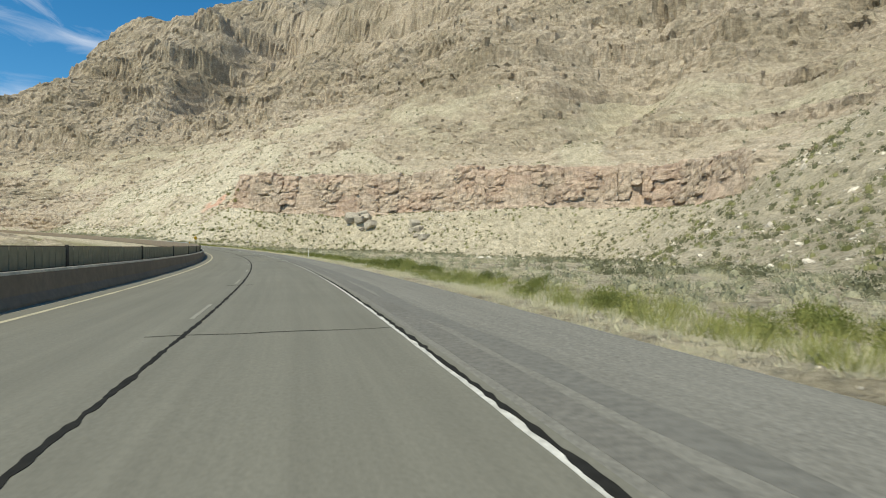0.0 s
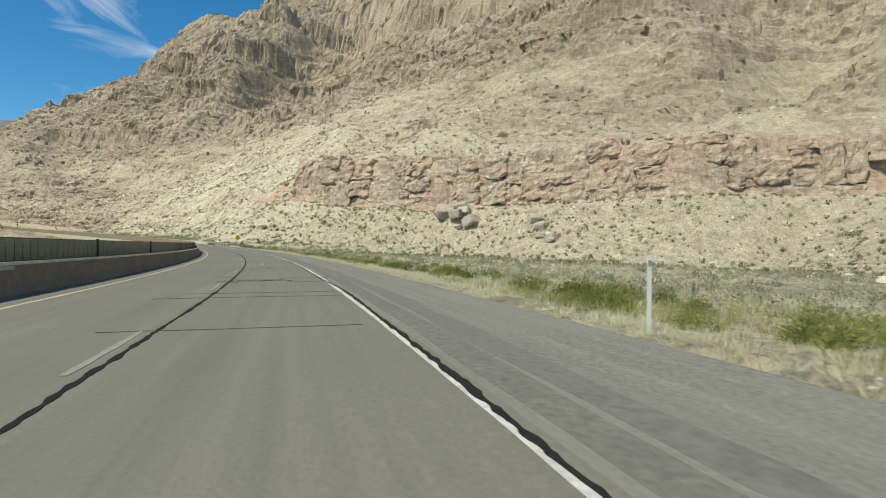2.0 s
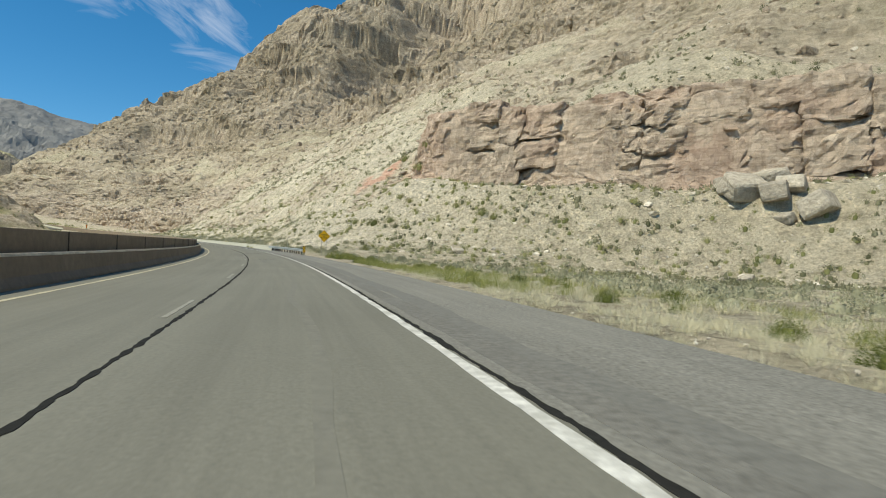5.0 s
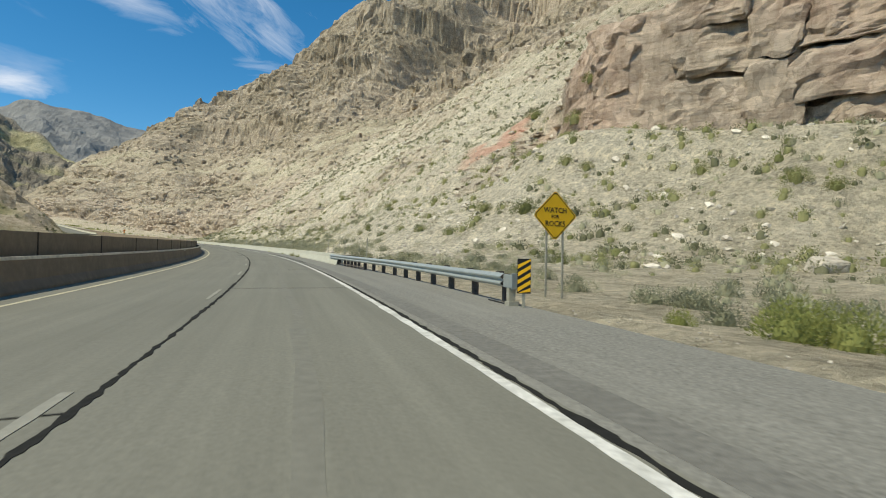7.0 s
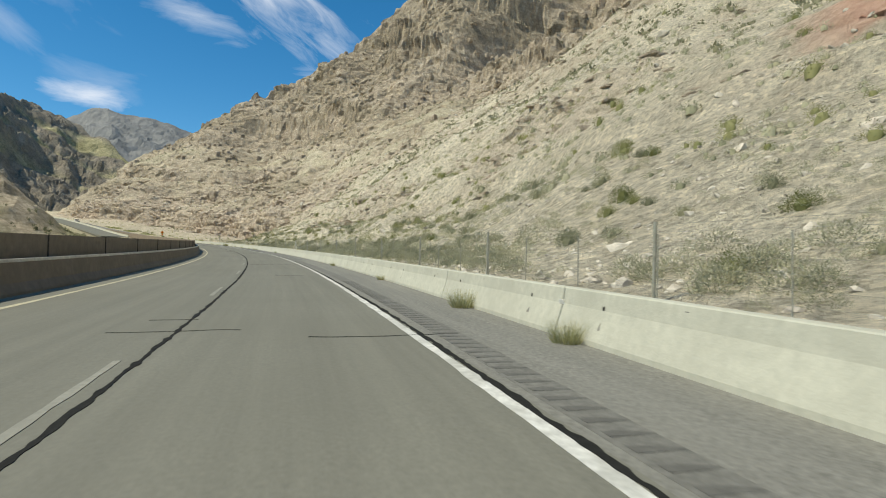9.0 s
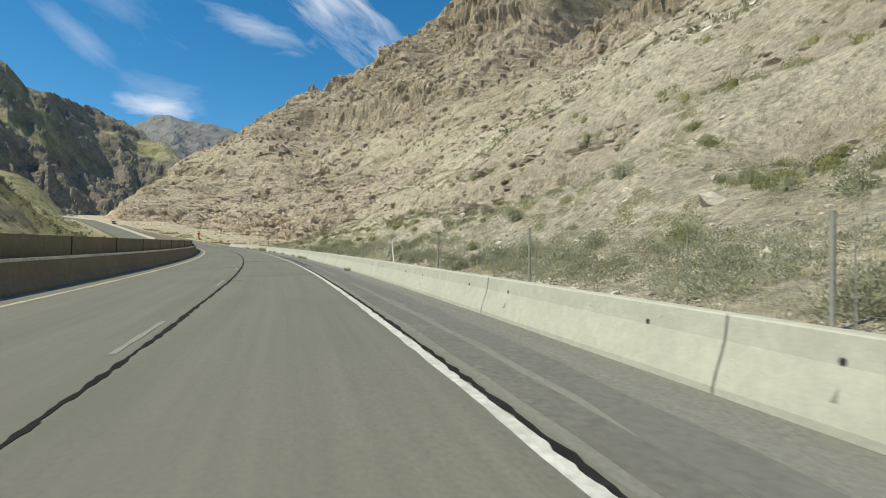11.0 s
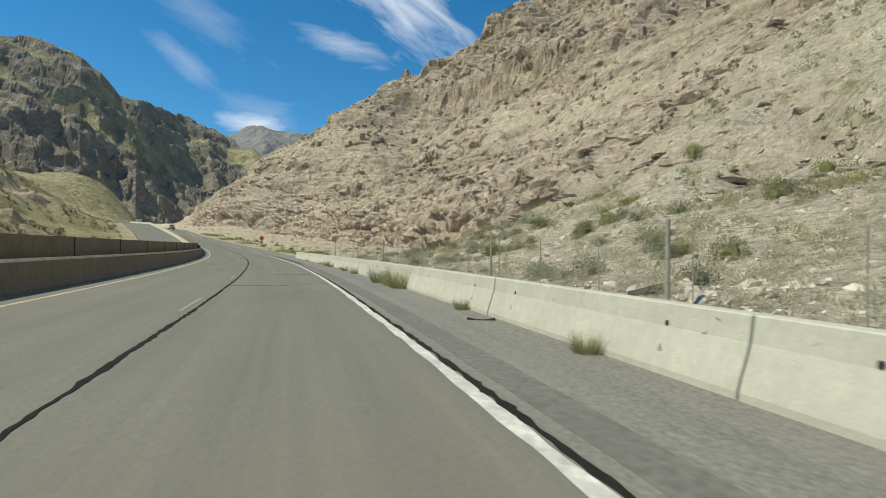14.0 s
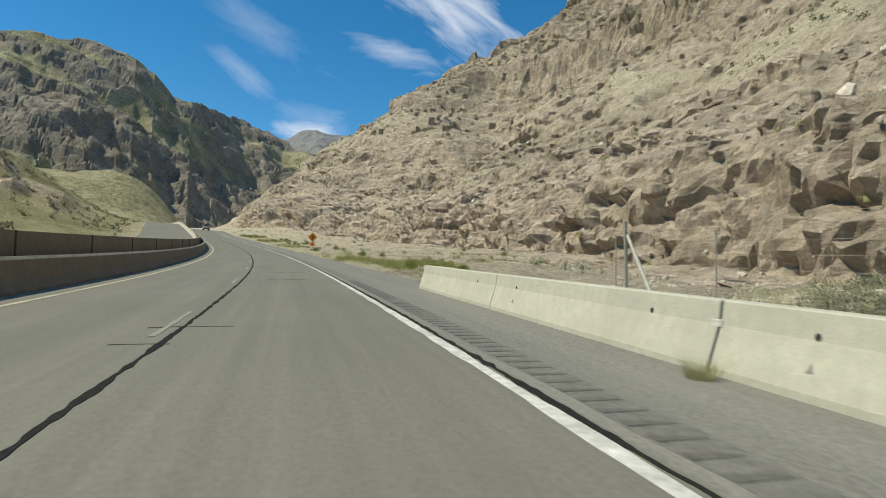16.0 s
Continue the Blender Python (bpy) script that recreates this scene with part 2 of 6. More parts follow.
# the mountain's foot: metres along the road, metres to the right of it, rise of the slope above it
FOOT = np.array(((-120, 42, 0.46), (40, 51, 0.50), (70, 58, 0.50), (100, 88, 0.48), (123, 106, 0.58), (140, 113, 0.62), (158, 113, 0.66), (168, 99, 0.68), (187, 79, 0.70),
                 (205, 70, 0.72), (226, 55, 0.72), (238, 42, 0.72), (250, 30, 0.72), (262, 23, 0.72), (280, 12, 0.70), (300, 11, 0.70), (330, 11.5, 0.72), (410, 12, 0.69), (453, 13, 0.68),
                 (480, 17, 0.68), (510, 28, 0.70), (550, 31, 0.72), (570, 37, 0.74), (595, 47, 0.90), (614, 42, 0.90), (665, 47, 0.87),
                 (706, 31, 0.86), (732, 16, 0.90), (830, 16, 0.86), (870, 70, 0.8), (960, 330, 0.7), (1900, 1500, 0.6)))
# humps and hollows of the mountain: metres along, metres to the right, half lengths both ways, rise
HUMPS = ((197, 200, 15, 45, -24), (214, 168, 9, 22, 12), (252, 162, 26, 36, 13), (356, 106, 40, 34, 11), (285, 46, 15, 14, 7), (309, 36, 13, 12, 4), (690, 130, 40, 28, -30),
         (702, 60, 40, 22, -8), (746, 108, 17, 22, 9), (602, 232, 20, 44, 8), (690, 190, 45, 34, 4), (760, 392, 42, 60, 24), (810, 385, 75, 62, 56), (556, 300, 34, 60, -14), (785, 225, 34, 40, 8), (566, 138, 20, 20, 8))


def band(lo, hi, x, soft):
    return smooth(lo - soft, lo + soft, x) * (1 - smooth(hi - soft, hi + soft, x))


def bed_table(seed, contrast):
    """Beds of uneven hardness: a height for each level, steep through hard beds, gentle through soft ones."""
    v = np.arange(-40.0, 520.0, 0.1)
    hard = noise3(v / 7.0, 0.3, 0.7, seed) + 0.6 * noise3(v / 2.3, 0.9, 0.1, seed + 1) + 0.35 * noise3(v / 0.9, 0.2, 0.5, seed + 2)
    rise = np.where(hard > 0.18, contrast, 0.38)
    k = np.ones(301) / 301
    rise = rise / np.convolve(np.pad(rise, 150, mode="edge"), k, mode="valid")
    return v, np.cumsum(rise) * 0.1 - 40.0


BEDS, BEDS_FINE = bed_table(5, 6.0), bed_table(9, 4.0)


def blocks(x, y, z, seed):
    """Blocky noise with sharp breaks, -1 to 1."""
    return np.tanh(5.0 * noise3(x, y, z, seed))


def cells(x, y, z, seed):
    """Broken stone: for each place the random value of its block, a tilt of the block's face, and the distance from the nearest crack."""
    shape = np.broadcast(x, y, z).shape
    q = [np.broadcast_to(np.asarray(v, float), shape).reshape(-1) for v in (x, y, z)]
    base = [np.floor(v).astype(np.int64) for v in q]
    d1, d2 = np.full(q[0].shape, 9.0), np.full(q[0].shape, 9.0)
    ident, delta = np.zeros(q[0].shape, np.int64), np.zeros((3,) + q[0].shape)
    for a in (-1, 0, 1):
        for b in (-1, 0, 1):
            for c in (-1, 0, 1):
                i, j, k = base[0] + a, base[1] + b, base[2] + c
                h = (i * 374761393 + j * 668265263 + k * 1442695041 + seed * 974634613) & 0xFFFFFFFF
                h = ((h ^ (h >> 13)) * 1274126177) & 0xFFFFFFFF
                h = ((h ^ (h >> 15)) * 2246822519) & 0xFFFFFFFF
                e = [q[0] - i - 0.1 - 0.8 * ((h & 1023) / 1023.0), q[1] - j - 0.1 - 0.8 * (((h >> 10) & 1023) / 1023.0), q[2] - k - 0.1 - 0.8 * (((h >> 20) & 1023) / 1023.0)]
                d = e[0] ** 2 + e[1] ** 2 + e[2] ** 2
                near = d < d1
                d2 = np.where(near, d1, np.minimum(d2, d))
                d1 = np.where(near, d, d1)
                ident = np.where(near, h, ident)
                for v in range(3):
                    delta[v] = np.where(near, e[v], delta[v])
    r = [lattice(ident, ident >> 7, ident >> 3, 900 + v) for v in range(4)]
    tilt = r[1] * delta[0] + r[2] * delta[1] + r[3] * delta[2]
    return r[0].reshape(shape), tilt.reshape(shape), (np.sqrt(d2) - np.sqrt(d1)).reshape(shape)


def broken_face(x, y, z, wide, tall, seed):
    """Depth of a jointed rock face: blocks set forward and back, tilted, with open cracks between them."""
    val, tilt, edge = cells(x / wide, y / wide, z / tall, seed)
    return 0.75 * val + 0.6 * tilt - 0.25 * (1 - smooth(0.02, 0.15, edge))


def courses(a, z, wide, tall, seed):
    """Depth of a face broken into upright blocks lying in uneven courses, with open joints between them. a: metres along the face."""
    zz = z / tall + 0.35 * noise3(a / (2.5 * wide), z / (3 * tall), 0.5, seed) + 0.12 * noise3(a / (0.4 * wide), z / tall, 0.2, seed + 3)
    row = np.floor(zz)
    r = row.astype(np.int64)
    aa = a / (wide * (1 + 0.35 * lattice(r, r * 3, r * 7, seed + 1))) + 3.7 * lattice(r, r, r, seed + 2) + 0.10 * noise3(a / (0.5 * wide), z / (0.5 * tall), 0.7, seed + 4)
    col = np.floor(aa)
    c = col.astype(np.int64)
    fz, fa = zz - row, aa - col
    v, ta, tz = lattice(c, r, c + r, seed + 5), lattice(c, r, c - r, seed + 6), lattice(r, c, c + 2 * r, seed + 7)
    gap = np.minimum(np.minimum(fa, 1 - fa) * wide, 0.8 * np.minimum(fz, 1 - fz) * tall)
    open_ = smooth(-0.2, 0.6, lattice(c, r, 2 * c, seed + 8))
    return 0.8 * v + 0.7 * ta * (fa - 0.5) + 0.6 * tz * (fz - 0.5) - (0.25 + 0.9 * open_) * (1 - smooth(0.1, 0.35 + 0.09 * wide, gap))


# cliffs: level of the middle, height of the drop, from and to along the road, how unbroken
LEDGES = ((23.5, 15, 112, 297, 0.95), (50, 8, 90, 290, 0.35), (76, 9, 60, 520, 0.25), (104, 13, -60, 560, 0.35), (140, 20, -60, 560, 0.5), (262, 34, 400, 640, 0.6),
          (9, 12, 478, 820, 0.8), (24, 6, 500, 820, 0.1), (40, 11, 585, 850, 0.75), (88, 26, 600, 728, 0.6), (140, 22, 590, 900, 0.5), (195, 30, 575, 900, 0.7))


def land(s, u, cracked=True):
    """The ground: side shift, height above the road's line, and masks for rock, red soil and pale soil."""
    s, u = np.broadcast_arrays(np.asarray(s, float), np.asarray(u, float))
    p = at(s, u)
    x, y = p[..., 0], p[..., 1]
    # ---- right-hand mountain
    foot, k = np.interp(s, FOOT[:, 0], FOOT[:, 1]), np.interp(s, FOOT[:, 0], FOOT[:, 2])
    d = u - foot + 4.0 * fbm(x / 45, y / 45, 0, 3, 3) * smooth(12, 45, u)
    b = k * np.maximum(d, -60) * (1 - smooth(690, 745, s) * np.clip(d, 0, 500) / 1400)
    # a ravine behind the near shoulder of the mountain, and the spur that stands beyond it
    ravine = np.exp(-(((s - 562 - 0.08 * (u - 150)) / 24) ** 2)) * smooth(120, 210, u)
    b = b - 14 * ravine + 30 * smooth(576, 588, s - 0.04 * (u - 250)) * band(212, 330, u, 22) * (1 - smooth(620, 680, s))
    # the great wall that closes the ravine
    b = b + 48 * smooth(392, 425, u) * band(430, 800, s, 30)
    for hs, hu, ls, lu, rise in HUMPS:
        b = b + rise * np.exp(-((s - hs) / ls) ** 2 - ((u - hu) / lu) ** 2)
    # the level ground between the road and the foot lies a little below the road
    apron = np.interp(s, (232, 262, 480, 560), (-0.03, 0.10, 0.10, 0.05)) * np.clip(u - 7.5, 0, 90) - 0.25 * (1 - smooth(225, 255, s)) + 0.5 * fbm(x / 18, y / 18, 0, 3, 7) * smooth(10, 25, u)
    b = np.logaddexp(0.7 * b, 0.7 * apron) / 0.7 * smooth(4.95, 8.5, u)
    rough = smooth(1.0, 9.0, b)
    high = smooth(45, 130, b)
    b = b + rough * (2.4 * fbm(x / 34, y / 34, 0, 4, 11) + high * (9.0 * ridged(x / 95, y / 95, 0, 3, 21) - 4.0))
    # beds of rock: each hard bed makes a cliff with a gentler slope above and below it
    level = b + (2.6 + 7.0 * high) * fbm(x / 60, y / 60, 0, 2, 31) + (0.7 + 3.0 * high) * fbm(x / 14, y / 14, 0, 2, 33)
    broken = smooth(-0.25, 0.45, fbm(x / 24, y / 24, b / 14, 3, 37))
    z, cliff = b, np.zeros_like(b)
    for c, drop, s0, s1, keep in LEDGES:
        on = band(s0, s1, s, 9) * np.maximum(broken, keep) * smooth(18, 30, u + 30 * keep * (c < 12))
        h = 0.5 * drop
        z = z + on * drop * (smooth(c - 0.11 * drop, c + 0.11 * drop, level) - np.clip((level - c + 1.3 * h) / (2.6 * h), 0, 1))
        cliff = np.maximum(cliff, on * band(c - 0.30 * drop, c + 0.34 * drop, level, 0.12 * drop))
    high_wall = band(60, 900, b, 7) * band(560, 860, s, 18) + band(80, 900, b, 12) * band(-120, 560, s, 25)
    mid = band(288, 470, s, 10)
    bare = 1 - 0.3 * mid * (1 - smooth(45, 70, b))
    patch = smooth(-0.4, 0.15, fbm(x / 20, y / 20, b / 10, 3, 41)) * smooth(12 - 9 * mid, 24 - 14 * mid, b) * bare
    cut = band(470, 830, s, 6) * band(1.5, 34, b, 1.5) * (0.75 + 0.25 * np.tanh(3 * fbm(x / 12, y / 12, b / 5, 3, 47)))
    rock = np.clip(np.maximum.reduce([cliff, 0.85 * high_wall, 0.65 * patch, cut]), 0, 1)
    fine = np.interp(level * 1.7, *BEDS_FINE) / 1.7 - level
    tall = np.interp(level, *BEDS) - level
    z = z + rock * (0.15 + 0.15 * patch) * tall + (0.15 + 0.45 * rock) * rough * fine
    # joints: upright cracks, set-back blocks and buttresses
    bx, by, bz = x + 1.6 * fbm(x / 7, y / 7, z / 7, 3, 43), y + 1.6 * fbm(x / 7, y / 7, z / 7, 3, 44), z + 0.8 * fbm(x / 7, y / 7, z / 7, 3, 45)
    red_ledge = cliff * band(112, 297, s, 10) * band(12, 36, b, 4)
    face = np.zeros(rock.shape)
    on = (rock > 0.04) & (u > 7)
    if cracked and on.any():
        rx, ry, rz, hi_ = bx[on], by[on], bz[on] + 0.10 * s[on], high[on]
        low = 1.25 * broken_face(rx, ry, rz, 5.0, 3.6, 65)
        great = 3.4 * broken_face(rx, ry, rz, 11.0, 15.0, 63) + 1.9 * broken_face(rx, ry, rz, 5.0, 6.5, 64)
        sa = s[on] + 1.2 * noise3(rx / 9, ry / 9, rz / 9, 167)
        tall_ = 0.5 * courses(sa, z[on], 9.0, 7.5, 165) + 0.4 * courses(sa, z[on], 3.6, 2.7, 166)
        slab = 1.5 * courses(sa, rz, 7.5, 4.2, 168) + 0.7 * courses(sa, rz, 2.9, 1.7, 169)
        pillar = 3.2 * courses(sa, rz, 8.0, 17.0, 171) + 1.4 * courses(sa, rz, 3.6, 7.0, 172)
        le, cu = red_ledge[on], cut[on] * (1 - hi_)
        face[on] = (low * (1 - hi_) * (1 - 0.5 * cu) + (0.5 * great + 0.7 * pillar) * hi_) * (1 - le) + tall_ * le + slab * cu
    notch = -0.9 * smooth(0.1, 0.4, noise3(bx / 10, by / 10, (bz + 0.10 * s) / 2.7, 68)) * smooth(0.3, 0.7, rock)
    groove = ridged(s / 7.5, z / 40, u / 40, 3, 61) - 0.7
    buttress = ridged(s / 26, z / 80, u / 70, 3, 71) - 0.5
    shift = rock * (face + (notch + 0.3 * groove) * (1 - red_ledge) + (0.5 * (1 - red_ledge) + 3.4 * high) * buttress) * smooth(1.2, 5, b)
    shift = shift + rough * 0.2 * fbm(x / 2.2, y / 2.2, z / 2.2, 3, 81)
    z = z + rough * ((0.30 + 0.1 * rock) * fbm(x / 4.0, y / 4.0, 0, 4, 91)) + 0.35 * face * smooth(0.2, 0.6, rock) * rough
    z = z + 0.10 * fbm(x / 1.7, y / 1.7, 0, 3, 97) * smooth(7, 10, u)
    red_wall = cliff * band(560, 800, s, 20) * band(30, 48, level, 2)
    # ---- left of the road: a low bench
    onleft = u < 0
    hill = 19 * band(436, 525, s, 22) * smooth(22, 72, -u) + smooth(415, 520, s) * (30 * smooth(19, 95, -u) + 3.5 * fbm(x / 30, y / 30, 0, 4, 103) * smooth(20, 45, -u))
    bench = smooth(540, 640, s) * (1 - smooth(880, 900, s))
    z = np.where(onleft, hill - 0.9 * smooth(8, 20, -u) * (1 - bench) + 1.8 * bench * smooth(7.45, 8.2, -u) + 0.5 * smooth(20, 40, -u) * fbm(x / 20, y / 20, 0, 3, 101) - 4 * smooth(60, 200, -u), z)
    outcrop = smooth(0.15, 0.45, fbm(x / 22, y / 22, 0, 3, 107)) * smooth(24, 40, -u)
    z = np.where(onleft & (outcrop > 0.02), z + outcrop * (1.2 + 1.6 * np.tanh(4 * noise3(x / 5, y / 5, 0, 108))), z)
    rock = np.where(onleft, 0.8 * outcrop, rock)
    shift = np.where(onleft, 0.0, shift)
    # the roadbed
    z = np.where((u > -30) & (u < 9), z - 0.25 * (1 - smooth(4.95, 5.6, u)) * (1 - smooth(14, 30, -u)), z)
    red = np.clip(1.9 * np.exp(-((s - 303.5) / 5.0) ** 2 - ((u - 40.5) / 7.0) ** 2) * smooth(-0.25, 0.35, fbm(x / 3, y / 3, 0, 4, 57)) + 0.18 * red_wall + red_ledge * (0.12 + 0.22 * smooth(-0.2, 0.5, fbm(x / 14, y / 14, z / 9, 2, 55))) + 0.8 * np.exp(-((s - 213) / 4.0) ** 2 - ((u - 9.6) / 1.6) ** 2), 0, 1) * (u > 0)
    # dark varnish on the high cliffs: below nought
    red = red - (0.42 + 0.38 * smooth(-0.3, 0.4, fbm(x / 40, y / 40, z / 24, 4, 113))) * smooth(np.where(s > 560, 2, 26), np.where(s > 560, 26, 64), b) * (0.5 + 0.5 * rock) * (1 - 0.6 * mid * (1 - smooth(70, 110, b))) * (u > 0)
    pale = band(262, 460, s, 20) * (1 - smooth(50, 75, b)) * (u > 0) - smooth(12, 26, -u)
    return shift, z, rock, red, pale


def axis(stops):
    """Places from (from, to, first step, last step) stretches."""
    out = []
    for a, b, h0, h1 in stops:
        x = a
        while x < b - 1e-6:
            out.append(x)
            x += h0 + (h1 - h0) * (x - a) / (b - a)
    return np.array(out + [stops[-1][1]])


def ground_point(s, u):
    """A place on the ground's surface."""
    sh, z, *_ = land(np.array([s]), np.array([u]))
    p = at(s, u - float(sh[0]))
    return Vector((float(p[0]), float(p[1]), float(p[2] + z[0])))


def grid_mesh(name, sa, ua, fn):
    """A sheet over (s, u) with the masks of land() as attributes."""
    s, u = np.meshgrid(sa, ua, indexing="ij")
    # even steps along the slope, so that steep faces get as many points as flat ones
    first, last = int(np.searchsorted(ua, 8.0)), int(np.searchsorted(ua, 330.0))
    uu = axis([(8, 90, 0.33, 0.33), (90, 140, 0.6, 0.6), (140, 330, 1.3, 1.3)])
    z = fn(*np.meshgrid(sa, uu, indexing="ij"), False)[1]
    step = np.interp(0.5 * (uu[1:] + uu[:-1]), (8, 24, 80, 130, 330), (0.66, 0.79, 1.02, 1.5, 3.6))
    cost = np.sqrt(np.diff(uu) ** 2 + (1.4 * np.clip(np.diff(z, axis=1), -4, 4)) ** 2) / step
    pad = np.pad(cost, ((4, 4), (0, 0)), mode="edge")
    cost = sum(pad[k:k + len(sa)] for k in range(9)) / 9
    run = np.concatenate([np.zeros((len(sa), 1)), np.cumsum(cost, 1)], 1)
    count = int(np.median(run[:, -1]))
    v = np.stack([np.interp(np.linspace(0, r[-1], count), r, uu) for r in run])
    u = np.concatenate([u[:, :first], v, u[:, last:]], 1)
    s = np.broadcast_to(sa[:, None], u.shape)
    sh, z, rock, red, pale = fn(s, u)
    p = at(s, u - sh)
    p[..., 2] += z
    n, m = s.shape
    i = np.arange(n * m).reshape(n, m)
    quads = np.stack([i[:-1, :-1], i[:-1, 1:], i[1:, 1:], i[1:, :-1]], -1).reshape(-1, 4)[:, ::-1]
    me = bpy.data.meshes.new(name)
    me.vertices.add(n * m)
    me.vertices.foreach_set("co", p.reshape(-1).astype(np.float32))
    me.loops.add(quads.size)
    me.loops.foreach_set("vertex_index", quads.reshape(-1).astype(np.int32))
    me.polygons.add(len(quads))
    me.polygons.foreach_set("loop_start", np.arange(0, quads.size, 4, dtype=np.int32))
    me.update(calc_edges=True)
    me.validate()
    me.shade_flat()
    for key, val in (("rock", rock), ("red", red), ("pale", pale)):
        at_ = me.attributes.new(key, "FLOAT", "POINT")
        at_.data.foreach_set("value", np.asarray(val, np.float32).reshape(-1))
    return me


def ground_material(name="desert_ground", far=False):
    m = bpy.data.materials.new(name)
    m.use_nodes = True
    nt = m.node_tree
    N, L = nt.nodes.new, nt.links.new
    b = nt.nodes["Principled BSDF"]
    b.inputs["Roughness"].default_value, b.inputs["Specular IOR Level"].default_value = 0.95, 0.15
    geo = N("ShaderNodeNewGeometry")

    def tex(scale, detail=6, rough=0.6, stretch=None):
        t = N("ShaderNodeTexNoise")
        t.inputs["Scale"].default_value, t.inputs["Detail"].default_value, t.inputs["Roughness"].default_value = scale, detail, rough
        if stretch:
            mp = N("ShaderNodeMapping")
            mp.inputs["Scale"].default_value = stretch
            L(geo.outputs["Position"], mp.inputs["Vector"]), L(mp.outputs[0], t.inputs["Vector"])
        else:
            L(geo.outputs["Position"], t.inputs["Vector"])
        return t.outputs["Fac"]

    def ramp(fac, *stops):
        r = N("ShaderNodeValToRGB")
        while len(r.color_ramp.elements) < len(stops):
            r.color_ramp.elements.new(0.5)
        for e, (pos, col) in zip(r.color_ramp.elements, stops):
            e.position, e.color = pos, (*col, 1)
        L(fac, r.inputs[0])
        return r.outputs["Color"]

    def mix(fac, a, c, kind="MIX"):
        x = N("ShaderNodeMix")
        x.data_type, x.blend_type = "RGBA", kind
        L(fac, x.inputs["Factor"]) if not isinstance(fac, float) else setattr(x.inputs["Factor"], "default_value", fac)
        L(a, x.inputs["A"]), L(c, x.inputs["B"])
        return x.outputs["Result"]

    def mask(name):
        a = N("ShaderNodeAttribute")
        a.attribute_name = name
        return a.outputs["Fac"]
    soil = ramp(tex(0.3, 8, 0.65), (0.32, (0.425, 0.373, 0.27)), (0.5, (0.56, 0.496, 0.362)), (0.68, (0.665, 0.595, 0.45)))
    grit = ramp(tex(2.6, 9, 0.8), (0.40, (0.36, 0.36, 0.34)), (0.50, (1.0, 1.0, 1.0)), (0.66, (1.5, 1.47, 1.42)))
    soil = mix(0.42, soil, grit, "MULTIPLY")
    pale = ramp(tex(0.2, 8, 0.65), (0.35, (0.54, 0.482, 0.36)), (0.65, (0.73, 0.66, 0.51)))
    pale = mix(0.6, pale, grit, "MULTIPLY")
    soil = mix(mask("pale"), soil, pale)
    # stones of all sizes strewn in the soil, each with its own tone
    for scale, part_, lo in ((0.9, 0.35, 0.62), (2.6, 0.45, 0.55)):
        vo, se = N("ShaderNodeTexVoronoi"), N("ShaderNodeSeparateColor")
        vo.inputs["Scale"].default_value = scale
        L(geo.outputs["Position"], vo.inputs["Vector"]), L(vo.outputs["Color"], se.inputs[0])
        soil = mix(part_, soil, ramp(se.outputs[1], (0.0, (lo, lo, lo)), (0.35, (0.95, 0.95, 0.94)), (0.8, (1.05, 1.04, 1.02)), (1.0, (1.3, 1.28, 1.24))), "MULTIPLY")
    soil = mix(0.42, soil, ramp(tex(0.55, 7, 0.75), (0.36, (0.52, 0.51, 0.48)), (0.45, (1.0, 1.0, 1.0))), "MULTIPLY")
    grassy = ramp(tex(0.12, 9, 0.7), (0.35, (0.23, 0.215, 0.11)), (0.5, (0.33, 0.305, 0.16)), (0.66, (0.44, 0.40, 0.24)))
    grassy = mix(0.6, grassy, grit, "MULTIPLY")
    less = N("ShaderNodeMath")
    less.operation, less.inputs[1].default_value = "MULTIPLY", -1.0
    L(mask("pale"), less.inputs[0])
    soil = mix(less.outputs[0], soil, grassy)
    stone = ramp(tex(0.13, 9, 0.62), (0.30, (0.44, 0.375, 0.29)), (0.45, (0.60, 0.51, 0.40)), (0.58, (0.65, 0.545, 0.42)), (0.72, (0.76, 0.67, 0.54)))
    beds = ramp(tex(1.0, 6, 0.65, (0.10, 0.10, 1.1)), (0.36, (0.5, 0.47, 0.45)), (0.52, (1.0, 1.0, 1.0)), (0.7, (1.15, 1.13, 1.1)))
    streak = ramp(tex(1.0, 6, 0.65, (0.9, 0.9, 0.10)), (0.36, (0.6, 0.57, 0.55)), (0.55, (1.0, 1.0, 1.0)))
    layers = ramp(tex(1.0, 8, 0.72, (0.35, 0.35, 3.2)), (0.40, (0.55, 0.53, 0.51)), (0.50, (1.0, 1.0, 1.0)), (0.66, (1.15, 1.13, 1.1)))
    stone = mix(0.3, stone, layers, "MULTIPLY")
    stone = mix(0.4, stone, beds, "MULTIPLY")
    stone = mix(0.6, stone, streak, "MULTIPLY")
    crack = N("ShaderNodeTexVoronoi")
    crack.feature = "F1"
    crack.inputs["Scale"].default_value = 0.75
    warp = N("ShaderNodeVectorMath")
    warp.operation = "MULTIPLY_ADD"
    wn = N("ShaderNodeTexNoise")
    wn.inputs["Scale"].default_value = 0.8
    L(geo.outputs["Position"], wn.inputs["Vector"])
    L(wn.outputs["Color"], warp.inputs[0]), L(geo.outputs["Position"], warp.inputs[2])
    warp.inputs[1].default_value = (1.6, 1.6, 1.2)
    L(warp.outputs[0], crack.inputs["Vector"])
    # stone darkened along its joints: crevice shade put into the colour
    joint = N("ShaderNodeTexVoronoi")
    joint.feature = "DISTANCE_TO_EDGE"
